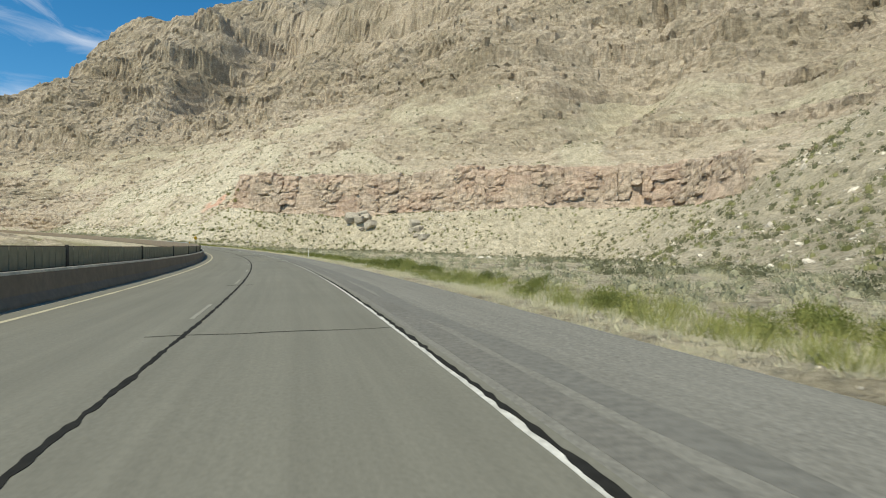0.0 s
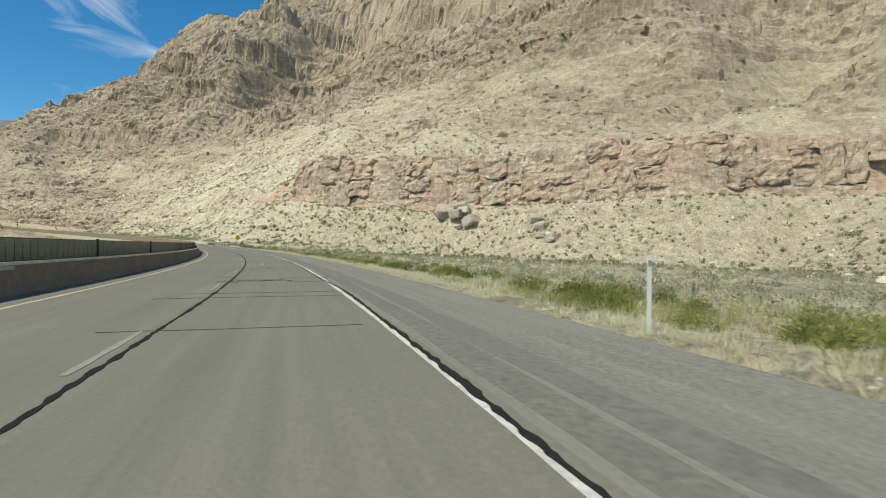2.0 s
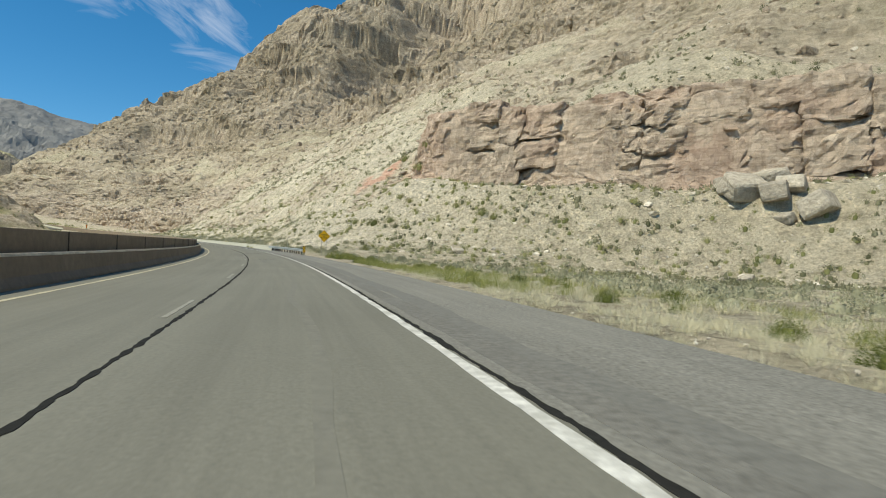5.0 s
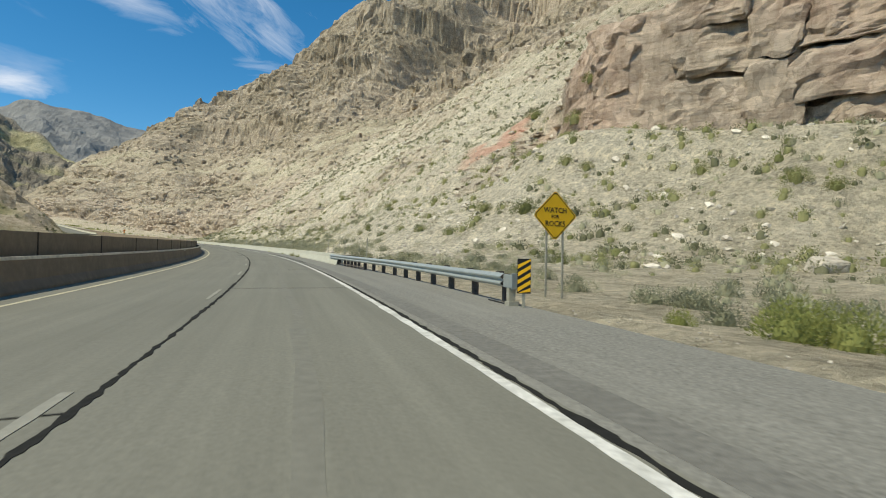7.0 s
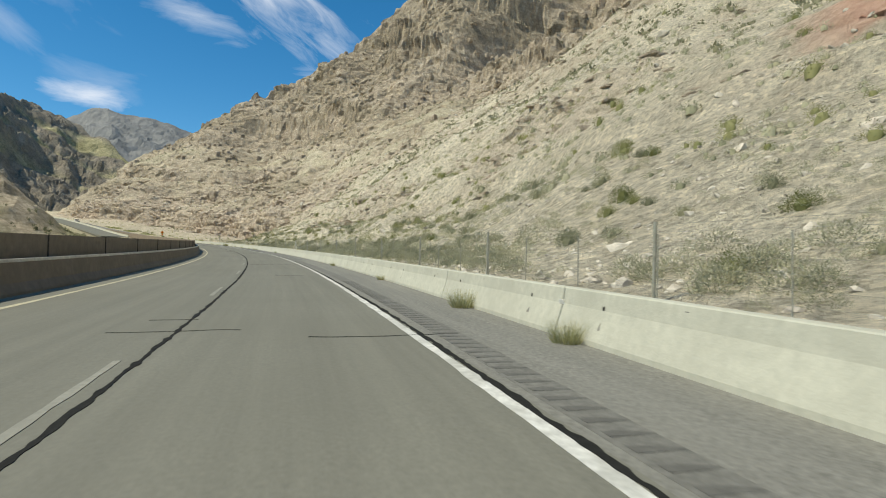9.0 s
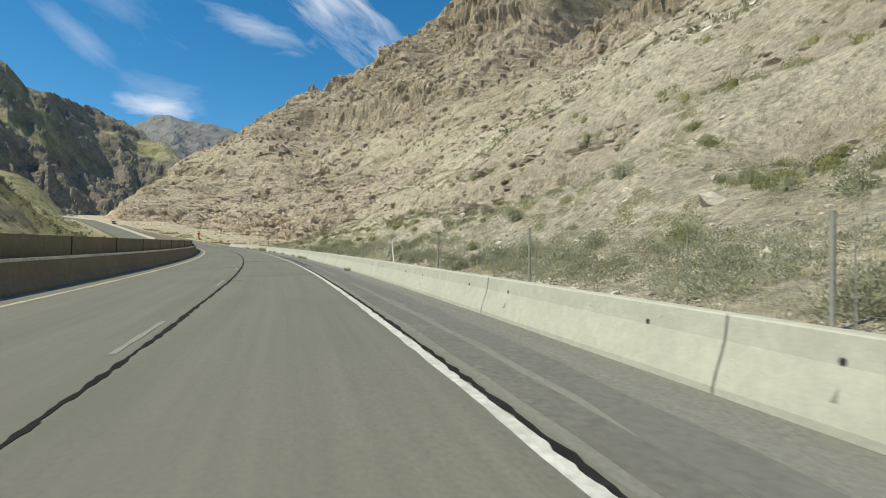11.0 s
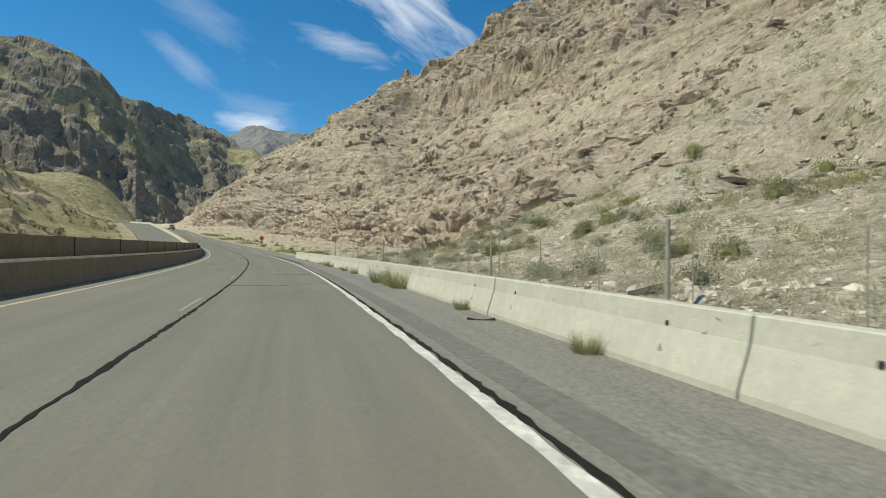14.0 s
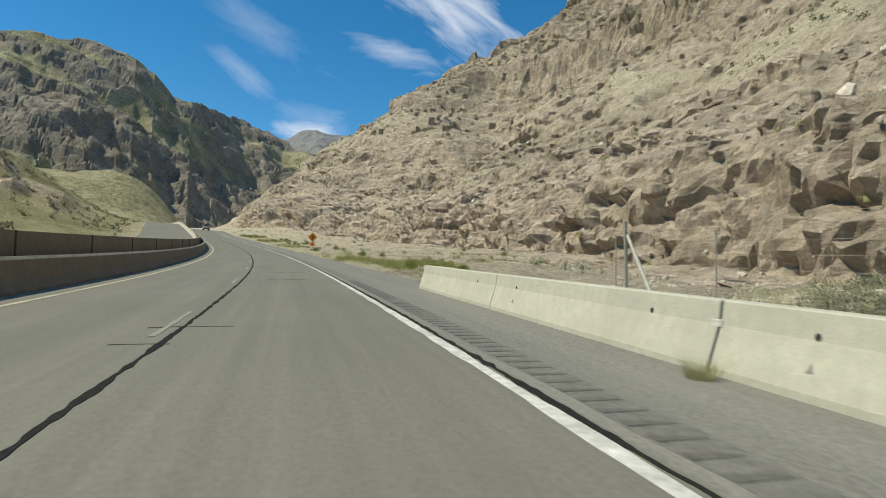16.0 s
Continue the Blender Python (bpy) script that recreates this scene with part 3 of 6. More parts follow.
    joint.inputs["Scale"].default_value = 0.36
    L(warp.outputs[0], joint.inputs["Vector"])
    stone = mix(0.35, stone, ramp(joint.outputs["Distance"], (0.0, (0.40, 0.38, 0.36)), (0.02, (0.8, 0.8, 0.8)), (0.04, (1.0, 1.0, 1.0))), "MULTIPLY")
    if far:
        soil = ramp(tex(0.05, 9, 0.7), (0.36, (0.26, 0.24, 0.135)), (0.5, (0.36, 0.33, 0.19)), (0.64, (0.48, 0.435, 0.27)))
        stone = ramp(tex(0.05, 9, 0.7), (0.3, (0.18, 0.155, 0.12)), (0.5, (0.27, 0.235, 0.185)), (0.7, (0.40, 0.35, 0.275)))
        speck = ramp(tex(0.45, 7, 0.8), (0.42, (0.45, 0.47, 0.42)), (0.53, (1.0, 1.0, 1.0)))
        soil, stone = mix(0.9, soil, speck, "MULTIPLY"), mix(0.7, stone, speck, "MULTIPLY")
        # grey replaces the soil far off: distance haze put into the colour
        grey = ramp(tex(0.02, 9, 0.7), (0.35, (0.17, 0.172, 0.17)), (0.65, (0.27, 0.265, 0.25)))
        soil = mix(mask("pale"), soil, grey)
    else:
        tone = N("ShaderNodeSeparateColor")
        L(crack.outputs["Color"], tone.inputs[0])
        stone = mix(0.8, stone, ramp(tone.outputs[1], (0.0, (0.72, 0.71, 0.70)), (0.5, (1.0, 0.98, 0.96)), (1.0, (1.2, 1.2, 1.2))), "MULTIPLY")
    col = mix(mask("rock"), soil, stone)
    red = ramp(tex(0.8, 6), (0.3, (0.56, 0.275, 0.19)), (0.7, (0.73, 0.44, 0.32)))
    varnish, worn = N("ShaderNodeMath"), N("ShaderNodeMath")
    varnish.operation, varnish.inputs[1].default_value = "MULTIPLY", -1.0
    worn.operation, worn.inputs[1].default_value = "MAXIMUM", 0.0
    L(mask("red"), varnish.inputs[0]), L(varnish.outputs[0], worn.inputs[0])
    dark = ramp(tex(0.3, 7, 0.7), (0.35, (0.44, 0.445, 0.40)), (0.65, (0.68, 0.675, 0.61)))
    col = mix(worn.outputs[0], col, mix(1.0, col, dark, "MULTIPLY"))
    half = N("ShaderNodeMath")
    half.operation, half.inputs[1].default_value = "MULTIPLY", 0.75
    half.use_clamp = True
    L(mask("red"), half.inputs[0])
    col = mix(half.outputs[0], col, red)
    L(col, b.inputs["Base Color"])
    bump, bump2, bump3 = N("ShaderNodeBump"), N("ShaderNodeBump"), N("ShaderNodeBump")
    bump.inputs["Distance"].default_value, bump.inputs["Strength"].default_value = (2.0 if far else 1.2), 0.9
    bump2.inputs["Distance"].default_value, bump2.inputs["Strength"].default_value = (1.0 if far else 0.35), 0.9
    bump3.inputs["Distance"].default_value = 0.7
    wide = N("ShaderNodeSeparateColor")
    L(crack.outputs["Color"], wide.inputs[0])
    scl = N("ShaderNodeMath")
    scl.operation, scl.inputs[1].default_value = "MULTIPLY", 0.0 if far else 0.8
    L(mask("rock"), scl.inputs[0]), L(scl.outputs[0], bump3.inputs["Strength"])
    L(wide.outputs[0], bump3.inputs["Height"])
    L(tex(0.25 if far else 0.7, 9, 0.7), bump.inputs["Height"]), L(tex(0.4 if far else 5.0, 6, 0.7), bump2.inputs["Height"])
    bump4 = N("ShaderNodeBump")
    bump4.inputs["Distance"].default_value = 0.25
    L(scl.outputs[0], bump4.inputs["Strength"]), L(tex(1.0, 8, 0.72, (0.35, 0.35, 3.2)), bump4.inputs["Height"])
    L(bump.outputs[0], bump2.inputs["Normal"]), L(bump2.outputs[0], bump3.inputs["Normal"]), L(bump3.outputs[0], bump4.inputs["Normal"]), L(bump4.outputs[0], b.inputs["Normal"])
    return m


M_GROUND = ground_material()
M_FAR = ground_material("far_mountain", far=True)
SA = axis([(-70, 0, 3, 1.2), (0, 480, 1.05, 1.0), (480, 620, 0.7, 0.8), (620, 840, 1.1, 1.7), (840, 1000, 2, 6), (1000, 1800, 10, 40)])
UA = axis([(-520, -60, 24, 8), (-60, -14, 4, 2.5), (-14, 8, 2, 1.0), (8, 24, 0.5, 0.6), (24, 80, 0.6, 0.65), (80, 130, 0.8, 0.9), (130, 330, 1.5, 2.2), (330, 500, 4, 6), (500, 900, 12, 40)])
ground = new("ground", grid_mesh("ground", SA, UA, land))
ground.data.materials.append(M_GROUND)
tagged(ground, "rocky desert mountainside with pale soil and stone ledges", "ground", kind="structure")

# ---- the canyon's far wall and the range behind it, laid out round a centre: turn to the left in degrees, distance ----
CENTRE = (-250.0, 360.0)
CREST = np.array(((46, 860, 60), (50, 880, 100), (52, 900, 130), (55.8, 960, 188), (59.6, 1050, 246), (63.3, 1000, 262), (66, 900, 246), (67.5, 850, 240),
                  (69, 830, 236), (70.5, 820, 262), (72, 815, 276), (75, 810, 284), (78, 800, 276), (82, 790, 262), (90, 760, 250), (105, 700, 240)))
RANGE = np.array(((38, 1700, 350), (49, 1680, 384), (53.5, 1680, 412), (56.5, 1680, 420), (58, 1680, 408), (60, 1680, 380), (66, 1700, 330)))


def far_land(turn, r, crest):
    rc, zc = np.interp(turn, crest[:, 0], crest[:, 1]), np.interp(turn, crest[:, 0], crest[:, 2])
    x, y = CENTRE[0] - r * np.sin(np.radians(turn)), CENTRE[1] + r * np.cos(np.radians(turn))
    base = 14.0 + 0.045 * np.clip(r - 200, 0, 500)
    toe = rc - (zc - base) / np.interp(turn, (40, 57, 62, 70, 105), (0.5, 0.5, 0.55, 0.78, 0.75))
    rise = np.clip((r - toe) / np.maximum(rc - toe, 1), 0, 1)
    z = base + (zc - base) * rise ** 1.35 - np.clip(r - rc, 0, None) * 0.35
    wild = smooth(0.02, 0.25, rise)
    z = z + wild * (1 - 0.85 * smooth(0.7, 1.0, rise)) * (20 * (ridged(x / 190, y / 190, 0, 4, 201) - 0.5) + 10 * fbm(x / 60, y / 60, 0, 4, 205))
    z = z + wild * 3 * fbm(x / 28, y / 28, 0, 3, 207)
    # low green hill at the canyon's mouth
    z = z + 46 * np.exp(-(np.abs((turn - 77) / np.where(turn < 77, 9.5, 16.0)) ** 4) - ((r - 400) / 95) ** 2) + 4.0 * fbm(x / 45, y / 45, 0, 4, 209)
    # dipping beds: dark crags between grassy slopes, running down along the canyon
    level = z + 0.40 * np.radians(80 - turn) * r + 16 * fbm(x / 110, y / 110, 0, 4, 211)
    hard = 1.1 * noise3(level / 30, 0.4, 0.2, 217) + 0.5 * noise3(level / 11, 0.1, 0.8, 218) + 0.5 * fbm(x / 80, y / 80, z / 60, 3, 215) + 0.15
    rock = smooth(-0.1, 0.25, hard) * wild
    z = z + wild * 5 * np.tanh(2.5 * hard) * (1 - 0.7 * smooth(0.88, 1.0, rise))
    # nearness; past it the slopes take the haze grey
    near = 1 - smooth(1050, 1250, r)
    broken = 5.0 * broken_face(x, y, z, 34.0, 30.0, 221) + 2.5 * broken_face(x, y, z, 14.0, 13.0, 223)
    z = z + wild * (0.12 + 0.88 * rock) * broken * (0.35 + 0.65 * near) * (1 - 0.5 * smooth(0.9, 1.0, rise))
    rock = rock * near
    return x, y, z, rock, 1 - near


def far_mesh(name, ta, ra, crest):
    t, r = np.meshgrid(ta, ra, indexing="ij")
    x, y, z, rock, grey = far_land(t, r, crest)
    n, m = t.shape
    i = np.arange(n * m).reshape(n, m)
    quads = np.stack([i[:-1, :-1], i[:-1, 1:], i[1:, 1:], i[1:, :-1]], -1).reshape(-1, 4)
    me = bpy.data.meshes.new(name)
    me.from_pydata(np.stack([x, y, z], -1).reshape(-1, 3).tolist(), [], quads[:, ::-1].tolist())
    me.shade_flat()
    for key, val in (("rock", rock), ("pale", grey)):
        at_ = me.attributes.new(key, "FLOAT", "POINT")
        at_.data.foreach_set("value", val.astype(np.float32).reshape(-1))
    return me


canyon = new("canyon_wall", far_mesh("canyon_wall", axis([(46, 57, 0.2, 0.16), (57, 84, 0.15, 0.15), (84, 108, 0.3, 0.6)]), axis([(250, 560, 8, 5), (560, 1100, 3.2, 3.6), (1100, 1300, 10, 20)]), CREST))
distant = new("distant_range", far_mesh("distant_range", axis([(39, 65, 0.25, 0.25)]), axis([(1250, 1800, 9, 9), (1800, 2300, 20, 40)]), RANGE))
distant.data.materials.append(M_FAR)
tagged(distant, "craggy mountain range beyond the canyon, coloured grey for haze", "mountain", kind="structure")
canyon.data.materials.append(M_FAR)
tagged(canyon, "dark craggy canyon mountainside with green-grey slopes", "mountain", kind="structure")


# ---- building helpers ----
def part(name, bm, mat, parent=None, label="", smooth_=False):
    me = bpy.data.meshes.new(name)
    bm.to_mesh(me)
    bm.free()
    me.materials.append(mat)
    if smooth_:
        me.shade_smooth()
    ob = new(name, me)
    if parent is not None:
        ob.parent = parent
    return tagged(ob, label)


def empty(name, m=None):
    e = new(name)
    e.empty_display_size = 0.3
    if m is not None:
        e.matrix_world = m
    return e


def box(bm, x0, x1, y0, y1, z0, z1, bevel=0.0):
    r = bmesh.ops.create_cube(bm, size=1.0, matrix=Matrix.Translation(((x0 + x1) / 2, (y0 + y1) / 2, (z0 + z1) / 2)) @ Matrix.Diagonal((x1 - x0, y1 - y0, z1 - z0, 1)))
    if bevel:
        es = list({e for v in r["verts"] for e in v.link_edges})
        bmesh.ops.bevel(bm, geom=es, offset=bevel, segments=2, affect="EDGES", profile=0.6)
    return r


def sweep(bm, section, stations, closed=True, caps=True):
    """Sweep a section [(u, dz), ...] along the road at the given stations."""
    rings = [[bm.verts.new(at(s, u, dz)) for u, dz in section] for s in stations]
    n = len(section)
    for a, b in zip(rings, rings[1:]):
        for k in range(n if closed else n - 1):
            bm.faces.new((a[k], b[k], b[(k + 1) % n], a[(k + 1) % n]))
    if closed and caps:
        bm.faces.new(rings[0])
        bm.faces.new(rings[-1][::-1])
    bmesh.ops.recalc_face_normals(bm, faces=bm.faces)


def strip(name, u0, u1, s0, s1, mat, step=2.0, dz=0.0, thick=0.25, label="", kind="structure", category="road"):
    bm = bmesh.new()
    sweep(bm, [(u0, dz), (u1, dz), (u1, dz - thick), (u0, dz - thick)], np.arange(s0, s1 + step, step))
    ob = part(name, bm, mat)
    n = len(ob.data.vertices) // 4
    for key, val in (("along", np.repeat(np.arange(s0, s1 + step, step), 4)), ("across", np.tile([u0, u1, u1, u0], n))):
        a = ob.data.attributes.new(key, "FLOAT", "POINT")
        a.data.foreach_set("value", val.astype(np.float32))
    return tagged(ob, label, category, kind=kind)


# ---- road ----
U_EDGE, U_SEAM, U_YELLOW, U_WALL, U_BARRIER = 1.76, -1.78, -5.55, -6.45, 3.95
tagged(strip("road", -6.9, 1.95, -60, 900, M_LANE, label="grey two-lane asphalt carriageway bending along the mountain"), category="road")
tagged(strip("shoulder", 1.95, 4.98, -60, 900, M_SHOULDER, label="darker coarse asphalt shoulder beside the lane"), category="road shoulder")

# ---- walls ----
def wall_run(name, section, s0, s1, mat, label, step=2.0):
    bm = bmesh.new()
    sweep(bm, section, np.arange(s0, s1 + step, step))
    ob = part(name, bm, mat)
    return tagged(ob, label, "wall", kind="structure")


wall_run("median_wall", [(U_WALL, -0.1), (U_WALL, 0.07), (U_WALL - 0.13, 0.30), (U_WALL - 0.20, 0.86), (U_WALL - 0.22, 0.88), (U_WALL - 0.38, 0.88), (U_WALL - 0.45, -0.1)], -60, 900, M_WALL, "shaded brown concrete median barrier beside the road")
# added strip whose pale colour stands for sun on the barrier's top edge
wall_run("sunlit_wall_cap", [(U_WALL - 0.175, 0.815), (U_WALL - 0.20, 0.895), (U_WALL - 0.375, 0.895), (U_WALL - 0.39, 0.87), (U_WALL - 0.38, 0.86), (U_WALL - 0.22, 0.86)], -60, 900, M_SUNLIT_CAP, "pale strip for the sunlit top edge of the median barrier")
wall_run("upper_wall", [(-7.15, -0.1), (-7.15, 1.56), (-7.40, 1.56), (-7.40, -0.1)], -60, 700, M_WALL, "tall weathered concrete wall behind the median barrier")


def ribbon(name, points, mat, label, category, dz=0.005, kind="structure", parent=None):
    """A thin uneven ribbon on the road: points are (s, u, half width across)."""
    bm = bmesh.new()
    rows = []
    for k, (s, u, w) in enumerate(points):
        s0, u0 = points[max(k - 1, 0)][:2]
        s1, u1 = points[min(k + 1, len(points) - 1)][:2]
        n = math.hypot(s1 - s0, u1 - u0) or 1
        ds, du = -(u1 - u0) / n, (s1 - s0) / n
        rows.append([bm.verts.new(at(s + ds * w * q, u + du * w * q, z)) for q, z in ((-1, dz - 0.02), (-1, dz), (1, dz), (1, dz - 0.02))])
    for a, b in zip(rows, rows[1:]):
        for k in range(3):
            bm.faces.new((a[k], b[k], b[k + 1], a[k + 1]))
    bmesh.ops.recalc_face_normals(bm, faces=bm.faces)
    ob = part(name, bm, mat, parent)
    return tagged(ob, label, category, kind=kind)


rnd = random.Random(7)


def wander(s0, s1, u, step, amp, w0, w1, seed, jag=0.0):
    out = []
    for s in np.arange(s0, s1, step):
        du = amp * float(fbm(s / 7.0, seed, 0, 3, seed)) + (jag * (0.6 * float(noise3(s / 0.5, seed, 0, seed + 5)) + float(noise3(s / 0.13, seed, 4, seed + 6))) if jag else 0.0)
        w = w0 + (w1 - w0) * (0.5 + 0.5 * float(fbm(s / (0.22 if jag else 0.6), seed, 2, 4, seed + 9)))
        out.append((float(s), u + du, max(0.02, w)))
    return out


ribbon("edge_line", [(s, u, w * (1 - 0.5 * float(band(-60, 82, s, 12)))) for s, u, w in wander(-50, 640, U_EDGE, 0.3, 0.0, 0.055, 0.085, 33)], M_WHITE, "worn white painted edge line on the asphalt", "road marking", 0.0035)
ribbon("median_line", wander(-50, 640, U_YELLOW, 0.4, 0.0, 0.05, 0.08, 36), M_YELLOW, "faded yellow painted line beside the wall", "road marking", 0.0035)
# sealed long joints between the lanes and along the shoulder
ribbon("lane_joint_sealant", wander(-50, 620, U_SEAM + 0.06, 0.09, 0.016, 0.014, 0.056, 3, 0.012), M_TAR, "black tar-sealed crack wandering between the two lanes", "road crack")
ribbon("shoulder_joint_sealant", [(s, u - 0.20 * float(band(88, 152, s, 4)) - 0.06 * float(band(-60, 80, s, 6)), w) for s, u, w in wander(-50, 620, U_EDGE + 0.12, 0.09, 0.02, 0.012, 0.060, 13, 0.013)], M_TAR, "black tar-sealed crack along the edge of the lane", "road crack")
# worn darker band with milled rumble grooves on the shoulder
ribbon("rumble_strip", wander(-50, 620, U_EDGE + 0.55, 1.0, 0.03, 0.20, 0.24, 23), M_RUMBLE, "dark worn rumble strip beside the edge line", "rumble strip", 0.003)
groove_bm = bmesh.new()
box(groove_bm, -0.19, 0.19, -0.07, 0.07, -0.02, 0.0045)
groove_me = bpy.data.meshes.new("rumble_groove")
groove_bm.to_mesh(groove_me)
groove_bm.free()
groove_me.materials.append(M_TAR_OLD)
strip_ob = bpy.data.objects["rumble_strip"]
for s in list(np.arange(264, 300, 0.34)) + list(np.arange(372, 400, 0.34)) + list(np.arange(462, 490, 0.34)):
    g = new("rumble_groove", groove_me)
    g.matrix_world = place(float(s), U_EDGE + 0.55)
    g.parent = strip_ob

for s in np.arange(26.6 - 12.19 * 5, 560, 12.19):
    ribbon("lane_dash", [(float(s) - 1.6 + 0.4 * k, U_SEAM - 0.17 + 0.004 * rnd.uniform(-1, 1), 0.045 + 0.012 * rnd.uniform(-1, 1)) for k in range(9)], M_DASH,
           "worn white lane dash on the asphalt", "road marking", 0.006)

# crosswise sealed cracks: metres along, from, to, wander
CROSS = [(10.3, -2.3, 1.8), (24.0, -2.2, -1.2), (59.5, -1.8, 1.9), (66, 0.2, 1.2), (77, -2.6, 1.4), (83, -3.0, 1.9), (84.5, -2.4, 1.6), (104, -1.9, 0.2), (118, 0.4, 1.9), (140.5, 1.5, 2.9),
         (139, 0.7, 1.9), (150, -2.1, -0.9), (211, -2.2, 0.4), (214, 1.7, 2.6), (222.5, -2.5, -1.7), (236, -1.8, 1.7), (250, 0.3, 2.4), (285.6, 0.2, 2.5), (286.6, -2.7, -0.8)]
CROSS += [(288, -2.4, -1.6), (304, -0.3, 1.0), (318, -1.9, 1.8), (357, -2.5, -1.2), (360.5, -1.6, 0.6), (362, 0.2, 2.0), (382, -1.6, 1.9), (381.2, -1.6, -0.6), (386, -2.3, -1.4),
         (392, -0.6, 1.8), (406, 0.2, 1.6), (435.5, -1.7, 0.2), (436.4, 0.3, 1.8), (444, -0.4, 1.7), (475.4, -2.3, -1.6), (477, -2.2, -1.0), (491, -0.8, 0.6), (497, -0.6, 0.9), (505, -2.2, -0.7)]
for k, (s, a, b) in enumerate(CROSS):
    n = max(4, int((b - a) / 0.25))
    ribbon("cross_crack", [(s + 0.10 * float(fbm(q * 2.3, k * 3.1, 0, 3, 77)), a + (b - a) * q, 0.012 + 0.018 * abs(float(noise3(q * 6, k, 0, 78)))) for q in np.linspace(0, 1, n)], M_TAR,
           "thin sealed crack across the asphalt lane", "road crack", 0.004)
# a web of sealed cracks: along, across
WEB = [((90.05, -2.17), (90.02, -1.71), (90.35, -1.59), (90.58, -1.48), (90.87, -1.37), (91.4, -1.6)), ((90.05, -2.17), (90.4, -2.14), (90.55, -1.75), (90.95, -1.69), (91.36, -1.57)),
       ((89.63, -1.8), (89.69, -1.44), (90.3, -1.41), (90.15, -0.71), (90.3, -0.27), (90.37, 0.04), (90.12, 0.35), (89.98, 0.5), (89.58, 1.04), (89.56, 1.4), (89.68, 1.64), (89.93, 1.76))]
WEB += [((91.23, -1.55), (91.07, -0.46), (91.03, 0.22), (90.68, 0.29), (90.14, 0.5), (89.55, 0.37)), ((90.98, -1.33), (90.55, -0.83), (90.74, -0.43), (90.97, -0.22), (90.44, -0.25), (90.37, 0.04), (90.93, 0.12)),
        ((90.28, -0.68), (90.61, -0.66), (90.58, -0.23)), ((91.99, 0.06), (92.14, 1.02), (92.1, 1.68), (92.49, 2.2)), ((93.49, -2.3), (93.52, -1.62)), ((370.0, -2.61), (370.2, -1.95), (370.19, -1.61)), ((367.8, -1.8), (368.7, -1.77), (369.57, -1.74))]
for k, line in enumerate(WEB):
    pts = []
    for q in np.arange(0, len(line) - 1 + 1e-6, 0.2):
        i = min(int(q), len(line) - 2)
        w = q - i
        s, u = (line[i][c] * (1 - w) + line[i + 1][c] * w for c in (0, 1))
        pts.append((s + 0.05 * float(noise3(q * 2.1, k, 0, 79)), u + 0.03 * float(noise3(q * 2.1, k, 5, 79)), 0.012 + 0.03 * abs(float(noise3(q * 1.3, k, 9, 80)))))
    ribbon("cross_crack", pts, M_TAR, "looping tar-sealed crack in a web across the lane", "road crack", 0.004 + 0.0004 * k)
# a scrape of white paint in the lane
ribbon("paint_scrape", [(109.6 + 0.35 * k, -0.56 + 0.02 * rnd.uniform(-1, 1), 0.022 + 0.014 * rnd.uniform(-1, 1)) for k in range(10)], M_WHITE, "broken scrape of white paint in the lane", "road marking", 0.005)
# dirt swept against the foot of the median barrier
ribbon("gutter_dirt", wander(-50, 620, U_WALL + 0.2, 0.7, 0.05, 0.09, 0.19, 51), M_DIRT, "pale dirt swept against the foot of the median barrier", "dirt", 0.004)
# a scrap of torn tyre on the shoulder
bm = bmesh.new()
rows = []
for q in np.linspace(-1, 1, 9):
    w, lift = 0.05 * (1 - 0.5 * q * q), 0.012 + 0.03 * q * q
    rows.append([bm.verts.new((x * w, 0.26 * q, z)) for x, z in ((-1, 0.0), (-0.6, lift), (0.6, lift * 1.2), (1, 0.004))])
for a, b in zip(rows, rows[1:]):
    for k in range(4):
        bm.faces.new((a[k], b[k], b[(k + 1) % 4], a[(k + 1) % 4]))
bm.faces.new(rows[0]), bm.faces.new(rows[-1][::-1])
bmesh.ops.recalc_face_normals(bm, faces=bm.faces)
scrap = part("tyre_scrap", bm, M_RUBBER)
scrap.matrix_world = place(425.06, 3.58, 0.001, 70)
tagged(scrap, "black scrap of torn tyre lying on the shoulder", "debris")
# dark wheel tracks and patches
ribbon("tyre_stain", wander(200, 262, -0.15, 1.5, 0.12, 0.07, 0.15, 41), M_STAIN, "faint dark tyre track on the lane", "road stain", 0.002)
ribbon("tyre_stain", wander(120, 190, 0.2, 1.5, 0.15, 0.04, 0.10, 43), M_STAIN, "faint dark tyre track on the lane", "road stain", 0.002)
ribbon("shoulder_stain", wander(330, 405, U_EDGE + 1.15, 1.5, 0.12, 0.22, 0.36, 47), M_STAIN2, "dark smooth stain along the shoulder", "road stain", 0.002)
ribbon("shoulder_stain", wander(-50, 215, U_EDGE + 1.05, 1.5, 0.12, 0.15, 0.30, 48), M_STAIN2, "dark smooth stain along the shoulder", "road stain", 0.002)

# ---- joints of the median walls ----
for s in np.arange(-44, 560, 6.7):
    bm = bmesh.new()
    sweep(bm, [(-7.147, 0.6), (-7.125, 0.6), (-7.125, 1.565), (-7.147, 1.565)], [s - 0.035, s + 0.035])
    part("wall_joint", bm, M_JOINT, bpy.data.objects["upper_wall"])
